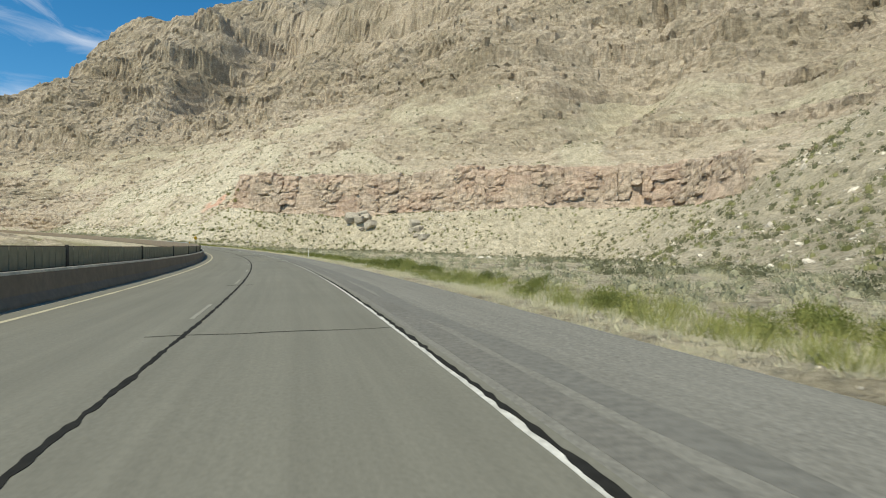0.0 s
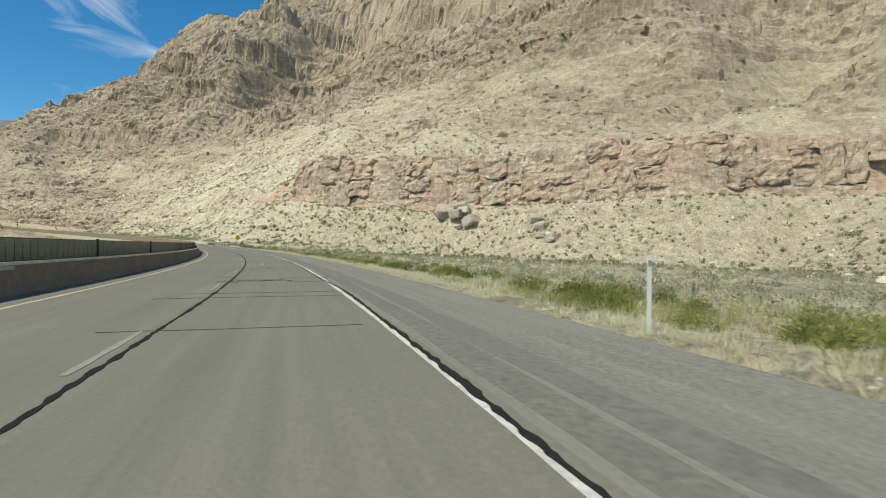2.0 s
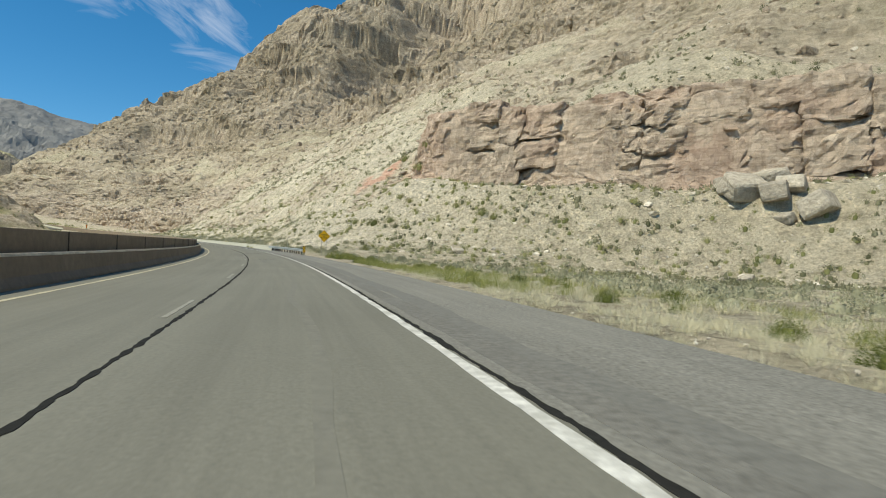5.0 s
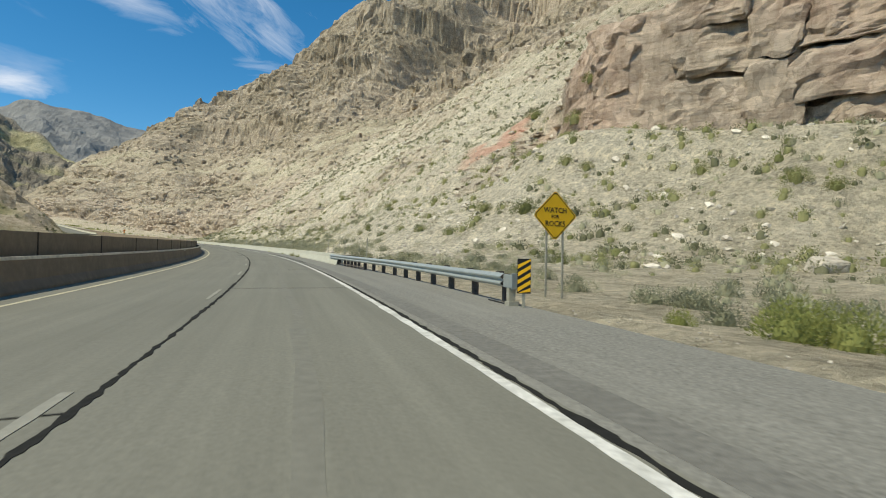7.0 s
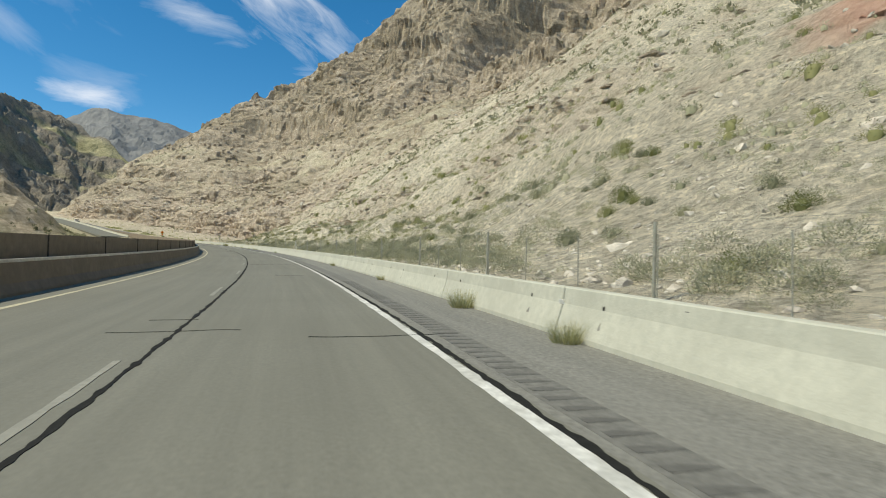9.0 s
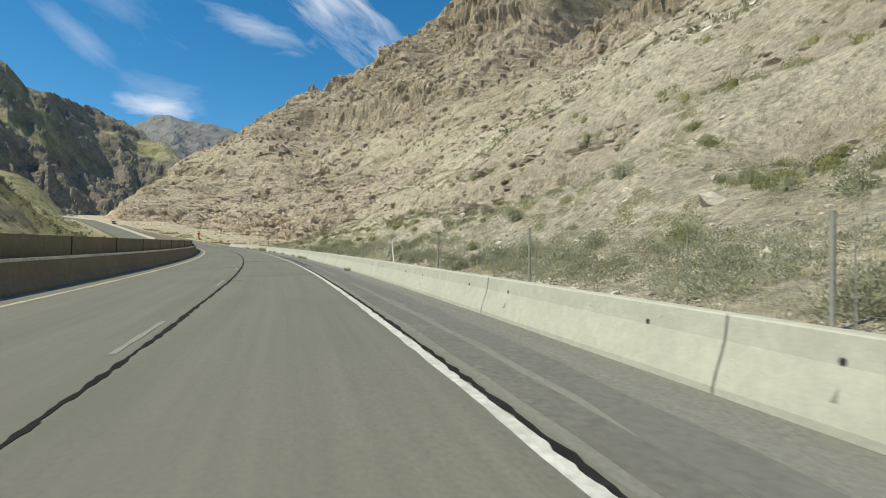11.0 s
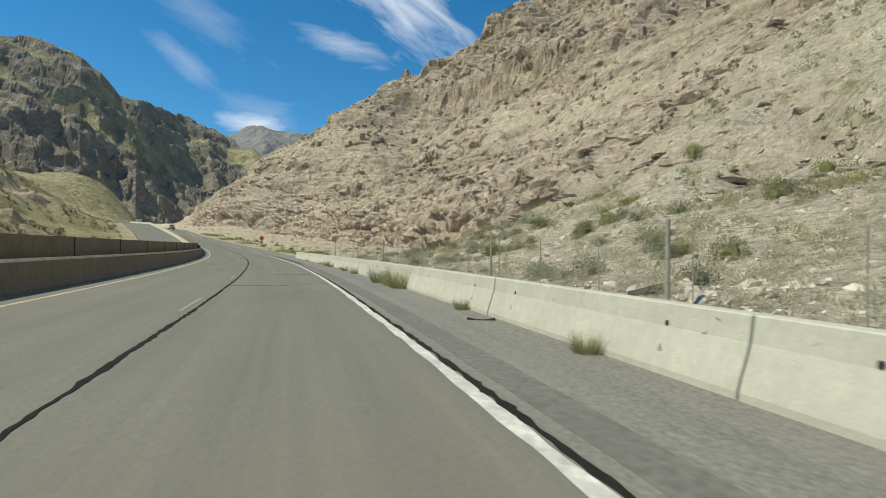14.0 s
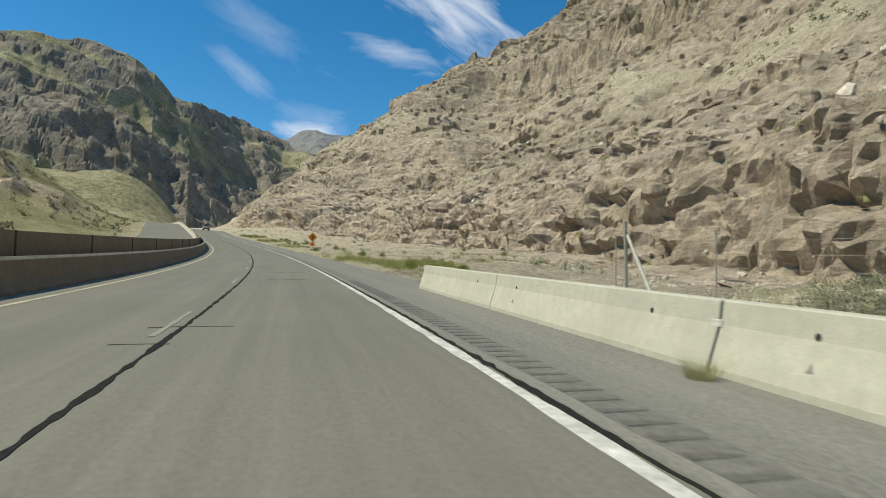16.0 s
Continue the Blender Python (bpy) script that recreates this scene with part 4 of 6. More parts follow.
# slatted glare panels in front of the upper wall, at the start
for k, s in enumerate(np.arange(-36, 118, 0.56)):
    bm = bmesh.new()
    sweep(bm, [(-7.11, 0.9), (-7.07, 0.9), (-7.07, 1.52), (-7.11, 1.52)], [s, s + 0.5])
    part("slat", bm, M_SLAT, bpy.data.objects["upper_wall"])
for s in np.arange(-38, 118, 12.0):
    bm = bmesh.new()
    sweep(bm, [(-7.10, 0.85), (-7.02, 0.85), (-7.02, 1.60), (-7.10, 1.60)], [s, s + 0.16])
    part("panel_post", bm, M_JOINT, bpy.data.objects["upper_wall"])
# pale patches knocked into the median barrier
for s in (70.0, 84.0, 122.0, 268.5, 395.0, 462.0):
    bm = bmesh.new()
    sweep(bm, [(U_WALL - 0.185, 0.70), (U_WALL - 0.175, 0.70), (U_WALL - 0.19, 0.80), (U_WALL - 0.2, 0.80)], [s, s + 0.4, s + 0.9])
    part("scuff", bm, M_CONCRETE, bpy.data.objects["median_wall"])


# ---- right-hand concrete barrier, unit by unit ----
SECTION = [(0.0, -0.12), (0.0, 0.07), (0.035, 0.20), (0.085, 0.36), (0.125, 0.50), (0.15, 0.735), (0.165, 0.75), (0.36, 0.75), (0.375, 0.735), (0.55, -0.12)]
LEN = 6.69


def barrier_unit(variant):
    e = empty("barrier_unit")
    bm = bmesh.new()
    rings = []
    for y in (0.004, 0.016, 2.2, 4.5, LEN + 0.014, LEN + 0.026):
        inset = 0.012 if y in (0.004, LEN + 0.026) else 0.0
        rings.append([bm.verts.new((x + (inset if i < 6 else -inset if i > 7 else 0), y, z - (inset if 5 <= i <= 8 else 0))) for i, (x, z) in enumerate(SECTION)])
    n = len(SECTION)
    for a, b in zip(rings, rings[1:]):
        for k in range(n):
            bm.faces.new((a[k], b[k], b[(k + 1) % n], a[(k + 1) % n]))
    bm.faces.new(rings[0]), bm.faces.new(rings[-1][::-1])
    bmesh.ops.recalc_face_normals(bm, faces=bm.faces)
    part("body", bm, M_CONCRETE, e)
    g = random.Random(900 + variant)
    for y in (1.15, LEN - 1.15):
        y += g.uniform(-0.06, 0.06)
        bm = bmesh.new()
        # a solid disc; its dark colour stands for the shaded hole
        bmesh.ops.create_cone(bm, cap_ends=True, segments=14, radius1=0.033, radius2=0.033, depth=0.04, matrix=Matrix.Translation((0.145, y, 0.53)) @ Matrix.Rotation(radians(97), 4, "Y"))
        part("lifting_hole", bm, M_HOLE_SHADE, e, "dark disc for the shaded inside of a lifting hole")
        if g.random() < 0.3:
            continue
        bm = bmesh.new()
        w, t = g.uniform(0.03, 0.08), 0.235 + g.uniform(0.06, 0.12)
        x1 = 0.050 + (t - 0.235) * 0.315
        c = y + g.uniform(-0.04, 0.04)
        vs = [bm.verts.new(q) for q in ((0.0435, y - w, 0.235), (0.0425, y + w, 0.230), (x1 - 0.005, c, t), (0.07, y - w, 0.235), (0.07, y + w, 0.230), (x1 + 0.02, c, t))]
        for f in ((0, 1, 2), (3, 5, 4), (0, 3, 4, 1), (1, 4, 5, 2), (2, 5, 3, 0)):
            bm.faces.new([vs[q] for q in f])
        part("forklift_slot_stain", bm, M_STAINC, e, "grey triangular scrape")
    # small chips and rubs
    for k in range(g.randint(1, 5)):
        y, z = g.uniform(0.3, LEN - 0.3), g.uniform(0.50, 0.70)
        x0 = 0.125 + (z - 0.5) * 0.106
        ln, dz, h = g.uniform(0.015, 0.06), g.uniform(-0.03, 0.03), g.uniform(0.003, 0.009)
        bm = bmesh.new()
        ends = [((x0 + q[2] * 0.106 - 0.003), y + q[0], z + q[2]) for q in ((-ln, 0, -dz), (0, 0, h), (ln, 0, dz), (0.3 * ln, 0, -h))]
        va, vb = [bm.verts.new(q) for q in ends], [bm.verts.new((q[0] + 0.02, q[1], q[2])) for q in ends]
        bm.faces.new(va), bm.faces.new(vb[::-1])
        for q in range(4):
            bm.faces.new((va[q], vb[q], vb[(q + 1) % 4], va[(q + 1) % 4]))
        bmesh.ops.recalc_face_normals(bm, faces=bm.faces)
        part("chip", bm, M_STAINC, e, "dark chipped scrape")
    # a solid fill, coloured as the shade between two units
    bm = bmesh.new()
    inner = [(x + 0.025, z - 0.01) for x, z in SECTION[1:6]]
    pa, pb = [bm.verts.new((x, -0.02, z)) for x, z in inner + [(0.33, 0.70), (0.33, 0.05)]], [bm.verts.new((x, 0.012, z)) for x, z in inner + [(0.33, 0.70), (0.33, 0.05)]]
    bm.faces.new(pa), bm.faces.new(pb[::-1])
    for q in range(7):
        bm.faces.new((pa[q], pb[q], pb[(q + 1) % 7], pa[(q + 1) % 7]))
    bmesh.ops.recalc_face_normals(bm, faces=bm.faces)
    part("joint_shade", bm, M_HOLE_SHADE, e, "dark fill for the shade inside the joint")
    return tagged(e, "pale concrete barrier unit with lifting holes beside the shoulder", "concrete barrier", "barrier row along the shoulder")


units = [barrier_unit(k) for k in range(6)]
for k in range(34):
    s = 486.0 - LEN * (k + 1)
    tilt = Matrix.Rotation(math.atan2(float(road_z(s + LEN) - road_z(s)), LEN), 4, "X")
    m = place(s, U_BARRIER + rnd.uniform(-0.006, 0.006), 0.0, 0.315) @ tilt
    if k < 6:
        units[k].matrix_world = m
    else:
        copy_thing(units[(k * 5 + k // 6) % 6], m)
# connector plates at some joints
for s in (472.6, 432.5, 379.0, 285.3):
    bm = bmesh.new()
    box(bm, 0.02, 0.10, -0.07, 0.10, -0.03, 0.05, 0.012)
    pl = part("connector_plate", bm, M_WHITE)
    pl.matrix_world = place(s, U_BARRIER + 0.0975, 0.50)
    tagged(pl, "small pale patch of mortar over a barrier joint", "mortar patch", "mortar patches")

# ---- guard rail ----
rail = empty("guard_rail", place(247, 4.6))
inv = rail.matrix_world.inverted()


def rail_u(s):
    return 4.62 - 0.595 * min(max(0.0, (s - 244) / 14.0), 1.0)


W_BEAM = [(0.0, 0.40), (-0.02, 0.42), (-0.085, 0.455), (-0.085, 0.485), (-0.02, 0.53), (-0.02, 0.56), (-0.085, 0.605), (-0.085, 0.635), (-0.02, 0.69), (0.0, 0.71)]
W_BACK = [(u + 0.012, z) for u, z in reversed(W_BEAM)]


def sweep_free(bm, section, stations, line, m):
    rings = [[bm.verts.new(m @ Vector(at(s, line(s) + u, z))) for u, z in section] for s in stations]
    n = len(section)
    for a, b in zip(rings, rings[1:]):
        for k in range(n):
            bm.faces.new((a[k], b[k], b[(k + 1) % n], a[(k + 1) % n]))
    bm.faces.new(rings[0]), bm.faces.new(rings[-1][::-1])
    bmesh.ops.recalc_face_normals(bm, faces=bm.faces)


for a, b in ((230.4, 234.2), (234.1, 241.8), (241.7, 249.4), (249.3, 257.0), (256.9, 262.2)):
    bm = bmesh.new()
    sweep_free(bm, W_BEAM + W_BACK, np.linspace(a, b, 6), lambda s, a=a: rail_u(s) + (0.004 if a in (234.1, 249.3) else 0.0), inv)
    part("beam", bm, M_STEEL, rail, "galvanised W-shaped beam")
for s in [230.9, 233.2] + list(np.arange(235.5, 252, 2.2)) + list(np.arange(252.6, 257.4, 1.1)):
    s = float(s)
    m = inv @ place(s, rail_u(s) + 0.02)
    bm = bmesh.new()
    box(bm, 0.17, 0.33, -0.08, 0.08, -0.3, 0.68, 0.01)
    bm.transform(m)
    part("post", bm, M_WOODPOST, rail, "dark weathered timber post")
    bm = bmesh.new()
    box(bm, 0.0, 0.168, -0.07, 0.07, 0.40, 0.74, 0.01)
    bm.transform(m)
    part("spacer_block", bm, M_WOODPOST, rail, "dark timber spacer block")
bm = bmesh.new()
box(bm, -0.07, 0.02, 0.0, 0.55, 0.41, 0.70, 0.02)
box(bm, -0.09, 0.10, -0.02, 0.02, 0.38, 0.73, 0.01)
bm.transform(inv @ place(229.7, rail_u(229.7)))
part("end_terminal", bm, M_STEEL, rail, "boxy galvanised end terminal")
bm = bmesh.new()
box(bm, -0.06, 0.10, 0.0, 0.16, -0.25, 0.55, 0.01)
box(bm, -0.08, 0.16, -0.06, 0.20, -0.05, 0.10, 0.01)
bm.transform(inv @ place(229.9, rail_u(229.9)))
part("end_post", bm, M_POST, rail, "short steel end post")
bm = bmesh.new()
sweep_free(bm, [(0.0, 0.0), (0.03, 0.0), (0.03, 0.03), (0.0, 0.03)], [230.2, 231.4], lambda s: rail_u(s), inv)
part("anchor_cable", bm, M_BLACK, rail, "dark anchor cable")
bm = bmesh.new()
sweep_free(bm, [(-0.03, 0.10), (0.02, 0.10), (0.02, 0.17), (-0.03, 0.17)], np.linspace(250, 257.6, 6), lambda s: rail_u(s) + 0.05, inv)
part("rub_rail", bm, M_WOODPOST, rail, "low dark rub rail")
tagged(rail, "galvanised steel guard rail on dark timber posts", "guard rail")

# ---- striped marker at the rail's end ----
marker = empty("object_marker", place(229.45, 4.72, -0.02, -8))
bm = bmesh.new()
box(bm, -0.15, 0.15, -0.006, 0.006, 0.33, 1.08, 0.004)
part("panel", bm, M_BLACK, marker)
for k in range(5):
    bm = bmesh.new()
    z0 = 0.36 + 0.165 * k - 0.16
    pts = [(-0.142, z0 + 0.0), (0.142, z0 + 0.17), (0.142, z0 + 0.255), (-0.142, z0 + 0.085)]
    pts = [(x, min(max(z, 0.335), 1.075)) for x, z in pts]
    vs = [bm.verts.new((x, -0.0085, z)) for x, z in pts] + [bm.verts.new((x, -0.0062, z)) for x, z in pts]
    bm.faces.new(vs[:4]), bm.faces.new(vs[7:3:-1])
    for q in range(4):
        bm.faces.new((vs[q], vs[q + 4], vs[(q + 1) % 4 + 4], vs[(q + 1) % 4]))
    bmesh.ops.recalc_face_normals(bm, faces=bm.faces)
    part("stripe", bm, M_SIGN, marker, "yellow reflective stripe")
bm = bmesh.new()
box(bm, -0.03, 0.03, 0.007, 0.05, -0.3, 0.9, 0.004)
part("post", bm, M_POST, marker)
tagged(marker, "black and yellow striped marker panel at the guard rail's end", "road marker")


# ---- signs ----
def text_mesh(text, size):
    cu = bpy.data.curves.new("text", "FONT")
    cu.body, cu.size, cu.align_x, cu.align_y, cu.extrude, cu.resolution_u = text, size, "CENTER", "CENTER", 0.002, 2
    cu.offset = 0.002
    ob = bpy.data.objects.new("text", cu)
    scene.collection.objects.link(ob)
    bpy.context.view_layer.update()
    me = bpy.data.meshes.new_from_object(ob.evaluated_get(bpy.context.evaluated_depsgraph_get()))
    bpy.data.objects.remove(ob)
    bm = bmesh.new()
    bm.from_mesh(me)
    return bm


def plate(bm, pts, y0, y1):
    a, b = [bm.verts.new((x, y0, z)) for x, z in pts], [bm.verts.new((x, y1, z)) for x, z in pts]
    n = len(pts)
    bm.faces.new(a), bm.faces.new(b[::-1])
    for q in range(n):
        bm.faces.new((a[q], b[q], b[(q + 1) % n], a[(q + 1) % n]))
    bmesh.ops.recalc_face_normals(bm, faces=bm.faces)


def diamond(r, cz, cut=0.06):
    out = []
    for k in range(4):
        a, b = radians(90 * k), radians(90 * k + 90)
        p, q = (r * math.sin(a), r * math.cos(a)), (r * math.sin(b), r * math.cos(b))
        for f in (cut, 1 - cut):
            out.append((p[0] + (q[0] - p[0]) * f, cz + p[1] + (q[1] - p[1]) * f))
    return out


def ring(bm, outer, inner, y0, y1):
    n = len(outer)
    va, vb = [bm.verts.new((x, y0, z)) for x, z in outer], [bm.verts.new((x, y0, z)) for x, z in inner]
    vc, vd = [bm.verts.new((x, y1, z)) for x, z in outer], [bm.verts.new((x, y1, z)) for x, z in inner]
    for q in range(n):
        r = (q + 1) % n
        bm.faces.new((va[q], va[r], vb[r], vb[q])), bm.faces.new((vc[q], vd[q], vd[r], vc[r]))
        bm.faces.new((va[q], vc[q], vc[r], va[r])), bm.faces.new((vb[q], vb[r], vd[r], vd[q]))
    bmesh.ops.recalc_face_normals(bm, faces=bm.faces)


sign = empty("warning_sign", place(234.0, 7.7, 0.2, 6))
bm = bmesh.new()
plate(bm, diamond(0.77, 2.12), -0.004, 0.0)
part("face", bm, M_SIGN, sign, "yellow reflective diamond")
bm = bmesh.new()
ring(bm, diamond(0.735, 2.12), diamond(0.705, 2.12), -0.007, -0.0045)
part("border", bm, M_BLACK, sign, "thin black border")
for word, z, size in (("WATCH", 2.28, 0.23), ("FOR", 2.09, 0.15), ("ROCKS", 1.87, 0.23)):
    bm = text_mesh(word, size)
    bm.transform(Matrix.Translation((0, -0.0075, z)) @ Matrix.Rotation(radians(90), 4, "X") @ Matrix.Diagonal((0.95, 1, 1, 1)))
    part("lettering", bm, M_BLACK, sign, "black lettering")
for x in (-0.29, 0.29):
    bm = bmesh.new()
    box(bm, x - 0.028, x + 0.028, 0.002, 0.05, -0.6, 2.42 if x > 0 else 2.42, 0.004)
    part("post", bm, M_POST, sign, "perforated grey steel post")
tagged(sign, "yellow diamond sign reading watch for rocks on two posts", "road sign")

# curve sign beyond the barrier
arrow = empty("curve_sign", place(552, 7.6, 0.0, 2))
bm = bmesh.new()
plate(bm, diamond(0.66, 2.0), -0.004, 0.0)
part("face", bm, M_ORANGE, arrow, "orange reflective diamond")
bm = bmesh.new()
plate(bm, [(-0.10, 1.68), (0.0, 1.68), (0.0, 1.98), (0.10, 2.05), (0.16, 1.98), (0.25, 2.22), (0.02, 2.22), (0.06, 2.14), (-0.10, 2.04)], -0.009, -0.0045)
part("arrow", bm, M_BLACK, arrow, "black turning arrow")
bm = bmesh.new()
plate(bm, [(-0.3, 0.75), (0.3, 0.75), (0.3, 1.28), (-0.3, 1.28)], -0.004, 0.0)
part("speed_plate", bm, M_ORANGE, arrow, "small orange plate under the diamond")
bm = bmesh.new()
box(bm, -0.03, 0.03, 0.002, 0.06, -0.6, 2.5, 0.004)
part("post", bm, M_POST, arrow)
tagged(arrow, "orange diamond curve sign with a black arrow on a post", "road sign")


# ---- marker posts ----
def delineator():
    e = empty("marker_post")
    bm = bmesh.new()
    plate(bm, [(-0.038, -0.3), (0.038, -0.3), (0.038, 1.12), (0.022, 1.16), (-0.022, 1.16), (-0.038, 1.12)], -0.006, 0.006)
    part("blade", bm, M_WHITEPLASTIC, e, "flat white plastic blade")
    bm = bmesh.new()
    box(bm, -0.03, 0.03, -0.0095, -0.0065, 0.98, 1.08)
    part("reflector", bm, M_POST, e, "small pale reflector")
    return tagged(e, "slim white roadside marker post in the verge", "marker post", "marker posts along the verge")


post = delineator()
for k, (s, u) in enumerate(((75.4, 5.8), (164.0, 6.5), (536.0, 6.6), (592.0, 6.8))):
    m = place(s, u, 0.0)
    if k:
        copy_thing(post, m)
    else:
        post.matrix_world = m

# ---- fence on the bank behind the barrier ----
FENCE_U = 7.7
fence = empty("wire_fence", place(380, FENCE_U))
finv = fence.matrix_world.inverted()


def tube(bm, a, b, r, n=8):
    a, b = Vector(a), Vector(b)
    m = Matrix.Translation((a + b) / 2) @ (b - a).to_track_quat("Z", "Y").to_matrix().to_4x4()
    bmesh.ops.create_cone(bm, cap_ends=True, segments=n, radius1=r, radius2=r, depth=(b - a).length, matrix=m)


FPOSTS = [float(s) for s in np.arange(267.0, 478, 10.55)]
tops = []
for k, s in enumerate(FPOSTS + [480.0]):
    p = finv @ Vector(at(s, FENCE_U, -0.3))
    q = finv @ Vector(at(s, FENCE_U + rnd.uniform(-0.05, 0.05), 2.0 + rnd.uniform(-0.06, 0.08)))
    tops.append((s, q.z))
    bm = bmesh.new()
    tube(bm, p, q, 0.042 if k % 3 else 0.05)
    part("fence_post", bm, M_POST, fence, "round grey pipe post")
    if s == 480.0 or abs(s - 372.5) < 3:
        for sg in ((-1.25,) if s == 480.0 else (-1.25, 1.25)):
            bm = bmesh.new()
            tube(bm, finv @ Vector(at(s, FENCE_U, 1.72)), finv @ Vector(at(s + sg, FENCE_U - 0.1, 0.15)), 0.04)
            part("brace", bm, M_GALV, fence, "slanting galvanised brace")
for s in np.arange(270.5, 482, 3.5):
    bm = bmesh.new()
    u = FENCE_U + 0.02
    tube(bm, finv @ Vector(at(float(s), u, -0.2)), finv @ Vector(at(float(s) + rnd.uniform(-0.05, 0.05), u, 1.72)), 0.016, 5)
    part("thin_post", bm, M_POST, fence, "thin steel line post")
for h in (0.25, 0.5, 0.75, 1.0, 1.25, 1.5, 1.75, 1.92):
    bm = bmesh.new()
    sweep_free(bm, [(0.0, h), (0.006, h), (0.006, h + 0.006), (0.0, h + 0.006)], np.arange(268.5, 481, 3.0), lambda s: FENCE_U - 0.06, finv)
    part("wire", bm, M_POST, fence, "thin wire strand")
bm = bmesh.new()
for s in np.arange(268.5, 480.0, 0.6):
    vs = [bm.verts.new(finv @ Vector(at(float(s) + a, FENCE_U - 0.062, h))) for a, h in ((0, 0.25), (0.005, 0.25), (0.005, 1.75), (0, 1.75))]
    bm.faces.new(vs)
part("mesh_panel", bm, M_POST, fence, "fine wire mesh")
tagged(fence, "grey wire mesh fence on pipe posts along the rocky bank", "fence")

# ---- opposite carriageway ----
def rise_(s):
    return 1.75 * float(smooth(540, 640, s))


def climbing(name, section, mat, label, category):
    """A run along the opposite carriageway, which climbs away from this one."""
    bm = bmesh.new()
    rings = [[bm.verts.new(at(s, u, dz + rise_(s))) for u, dz in section] for s in np.arange(540, 864, 4.0)]
    n = len(section)
    for a, b in zip(rings, rings[1:]):
        for k in range(n):
            bm.faces.new((a[k], b[k], b[(k + 1) % n], a[(k + 1) % n]))
    bm.faces.new(rings[0]), bm.faces.new(rings[-1][::-1])
    bmesh.ops.recalc_face_normals(bm, faces=bm.faces)
    return tagged(part(name, bm, mat), label, category, kind="structure")


climbing("opposite_road", [(-17.0, 0.0), (-8.0, 0.0), (-8.0, -0.6), (-17.0, -0.6)], M_LANE, "grey asphalt of the opposite carriageway beyond the wall", "road")
climbing("opposite_barrier", [(-8.0, -0.5), (-7.98, 0.1), (-7.86, 0.3), (-7.8, 0.72), (-7.64, 0.72), (-7.55, -0.5)], M_CONCRETE, "pale concrete barrier of the opposite carriageway", "wall")


# ---- vehicles on the far bend ----
def wheel(parent, x, y, r=0.36, w=0.24):
    bm = bmesh.new()
    bmesh.ops.create_cone(bm, cap_ends=True, segments=20, radius1=r, radius2=r, depth=w, matrix=Matrix.Translation((x, y, r)) @ Matrix.Rotation(radians(90), 4, "Y"))
    bmesh.ops.bevel(bm, geom=[e for e in bm.edges if e.calc_length() < 0.2], offset=0.02, segments=1, affect="EDGES")
    t = part("wheel", bm, M_RUBBER, parent, "black tyre")
    bm = bmesh.new()
    sx = 1 if x > 0 else -1
    bmesh.ops.create_cone(bm, cap_ends=True, segments=16, radius1=r * 0.58, radius2=r * 0.5, depth=0.03, matrix=Matrix.Translation((x + sx * (w / 2 + 0.012), y, r)) @ Matrix.Rotation(radians(90), 4, "Y"))
    part("rim", bm, M_STEEL, t, "grey wheel rim")


def hull(bm, sections):
    """A body from cross sections (y, half width low, half width high, z low, z high)."""
    rings = []
    for y, a, b, z0, z1 in sections:
        m = z0 + 0.55 * (z1 - z0)
        rings.append([bm.verts.new(c) for c in ((-a, y, z0), (-a * 1.02, y, m), (-b, y, z1), (b, y, z1), (a * 1.02, y, m), (a, y, z0))])
    for p, q in zip(rings, rings[1:]):
        for k in range(6):
            bm.faces.new((p[k], q[k], q[(k + 1) % 6], p[(k + 1) % 6]))
    bm.faces.new(rings[0]), bm.faces.new(rings[-1][::-1])
    bmesh.ops.recalc_face_normals(bm, faces=bm.faces)
    bmesh.ops.bevel(bm, geom=list(bm.edges), offset=0.035, segments=2, affect="EDGES")


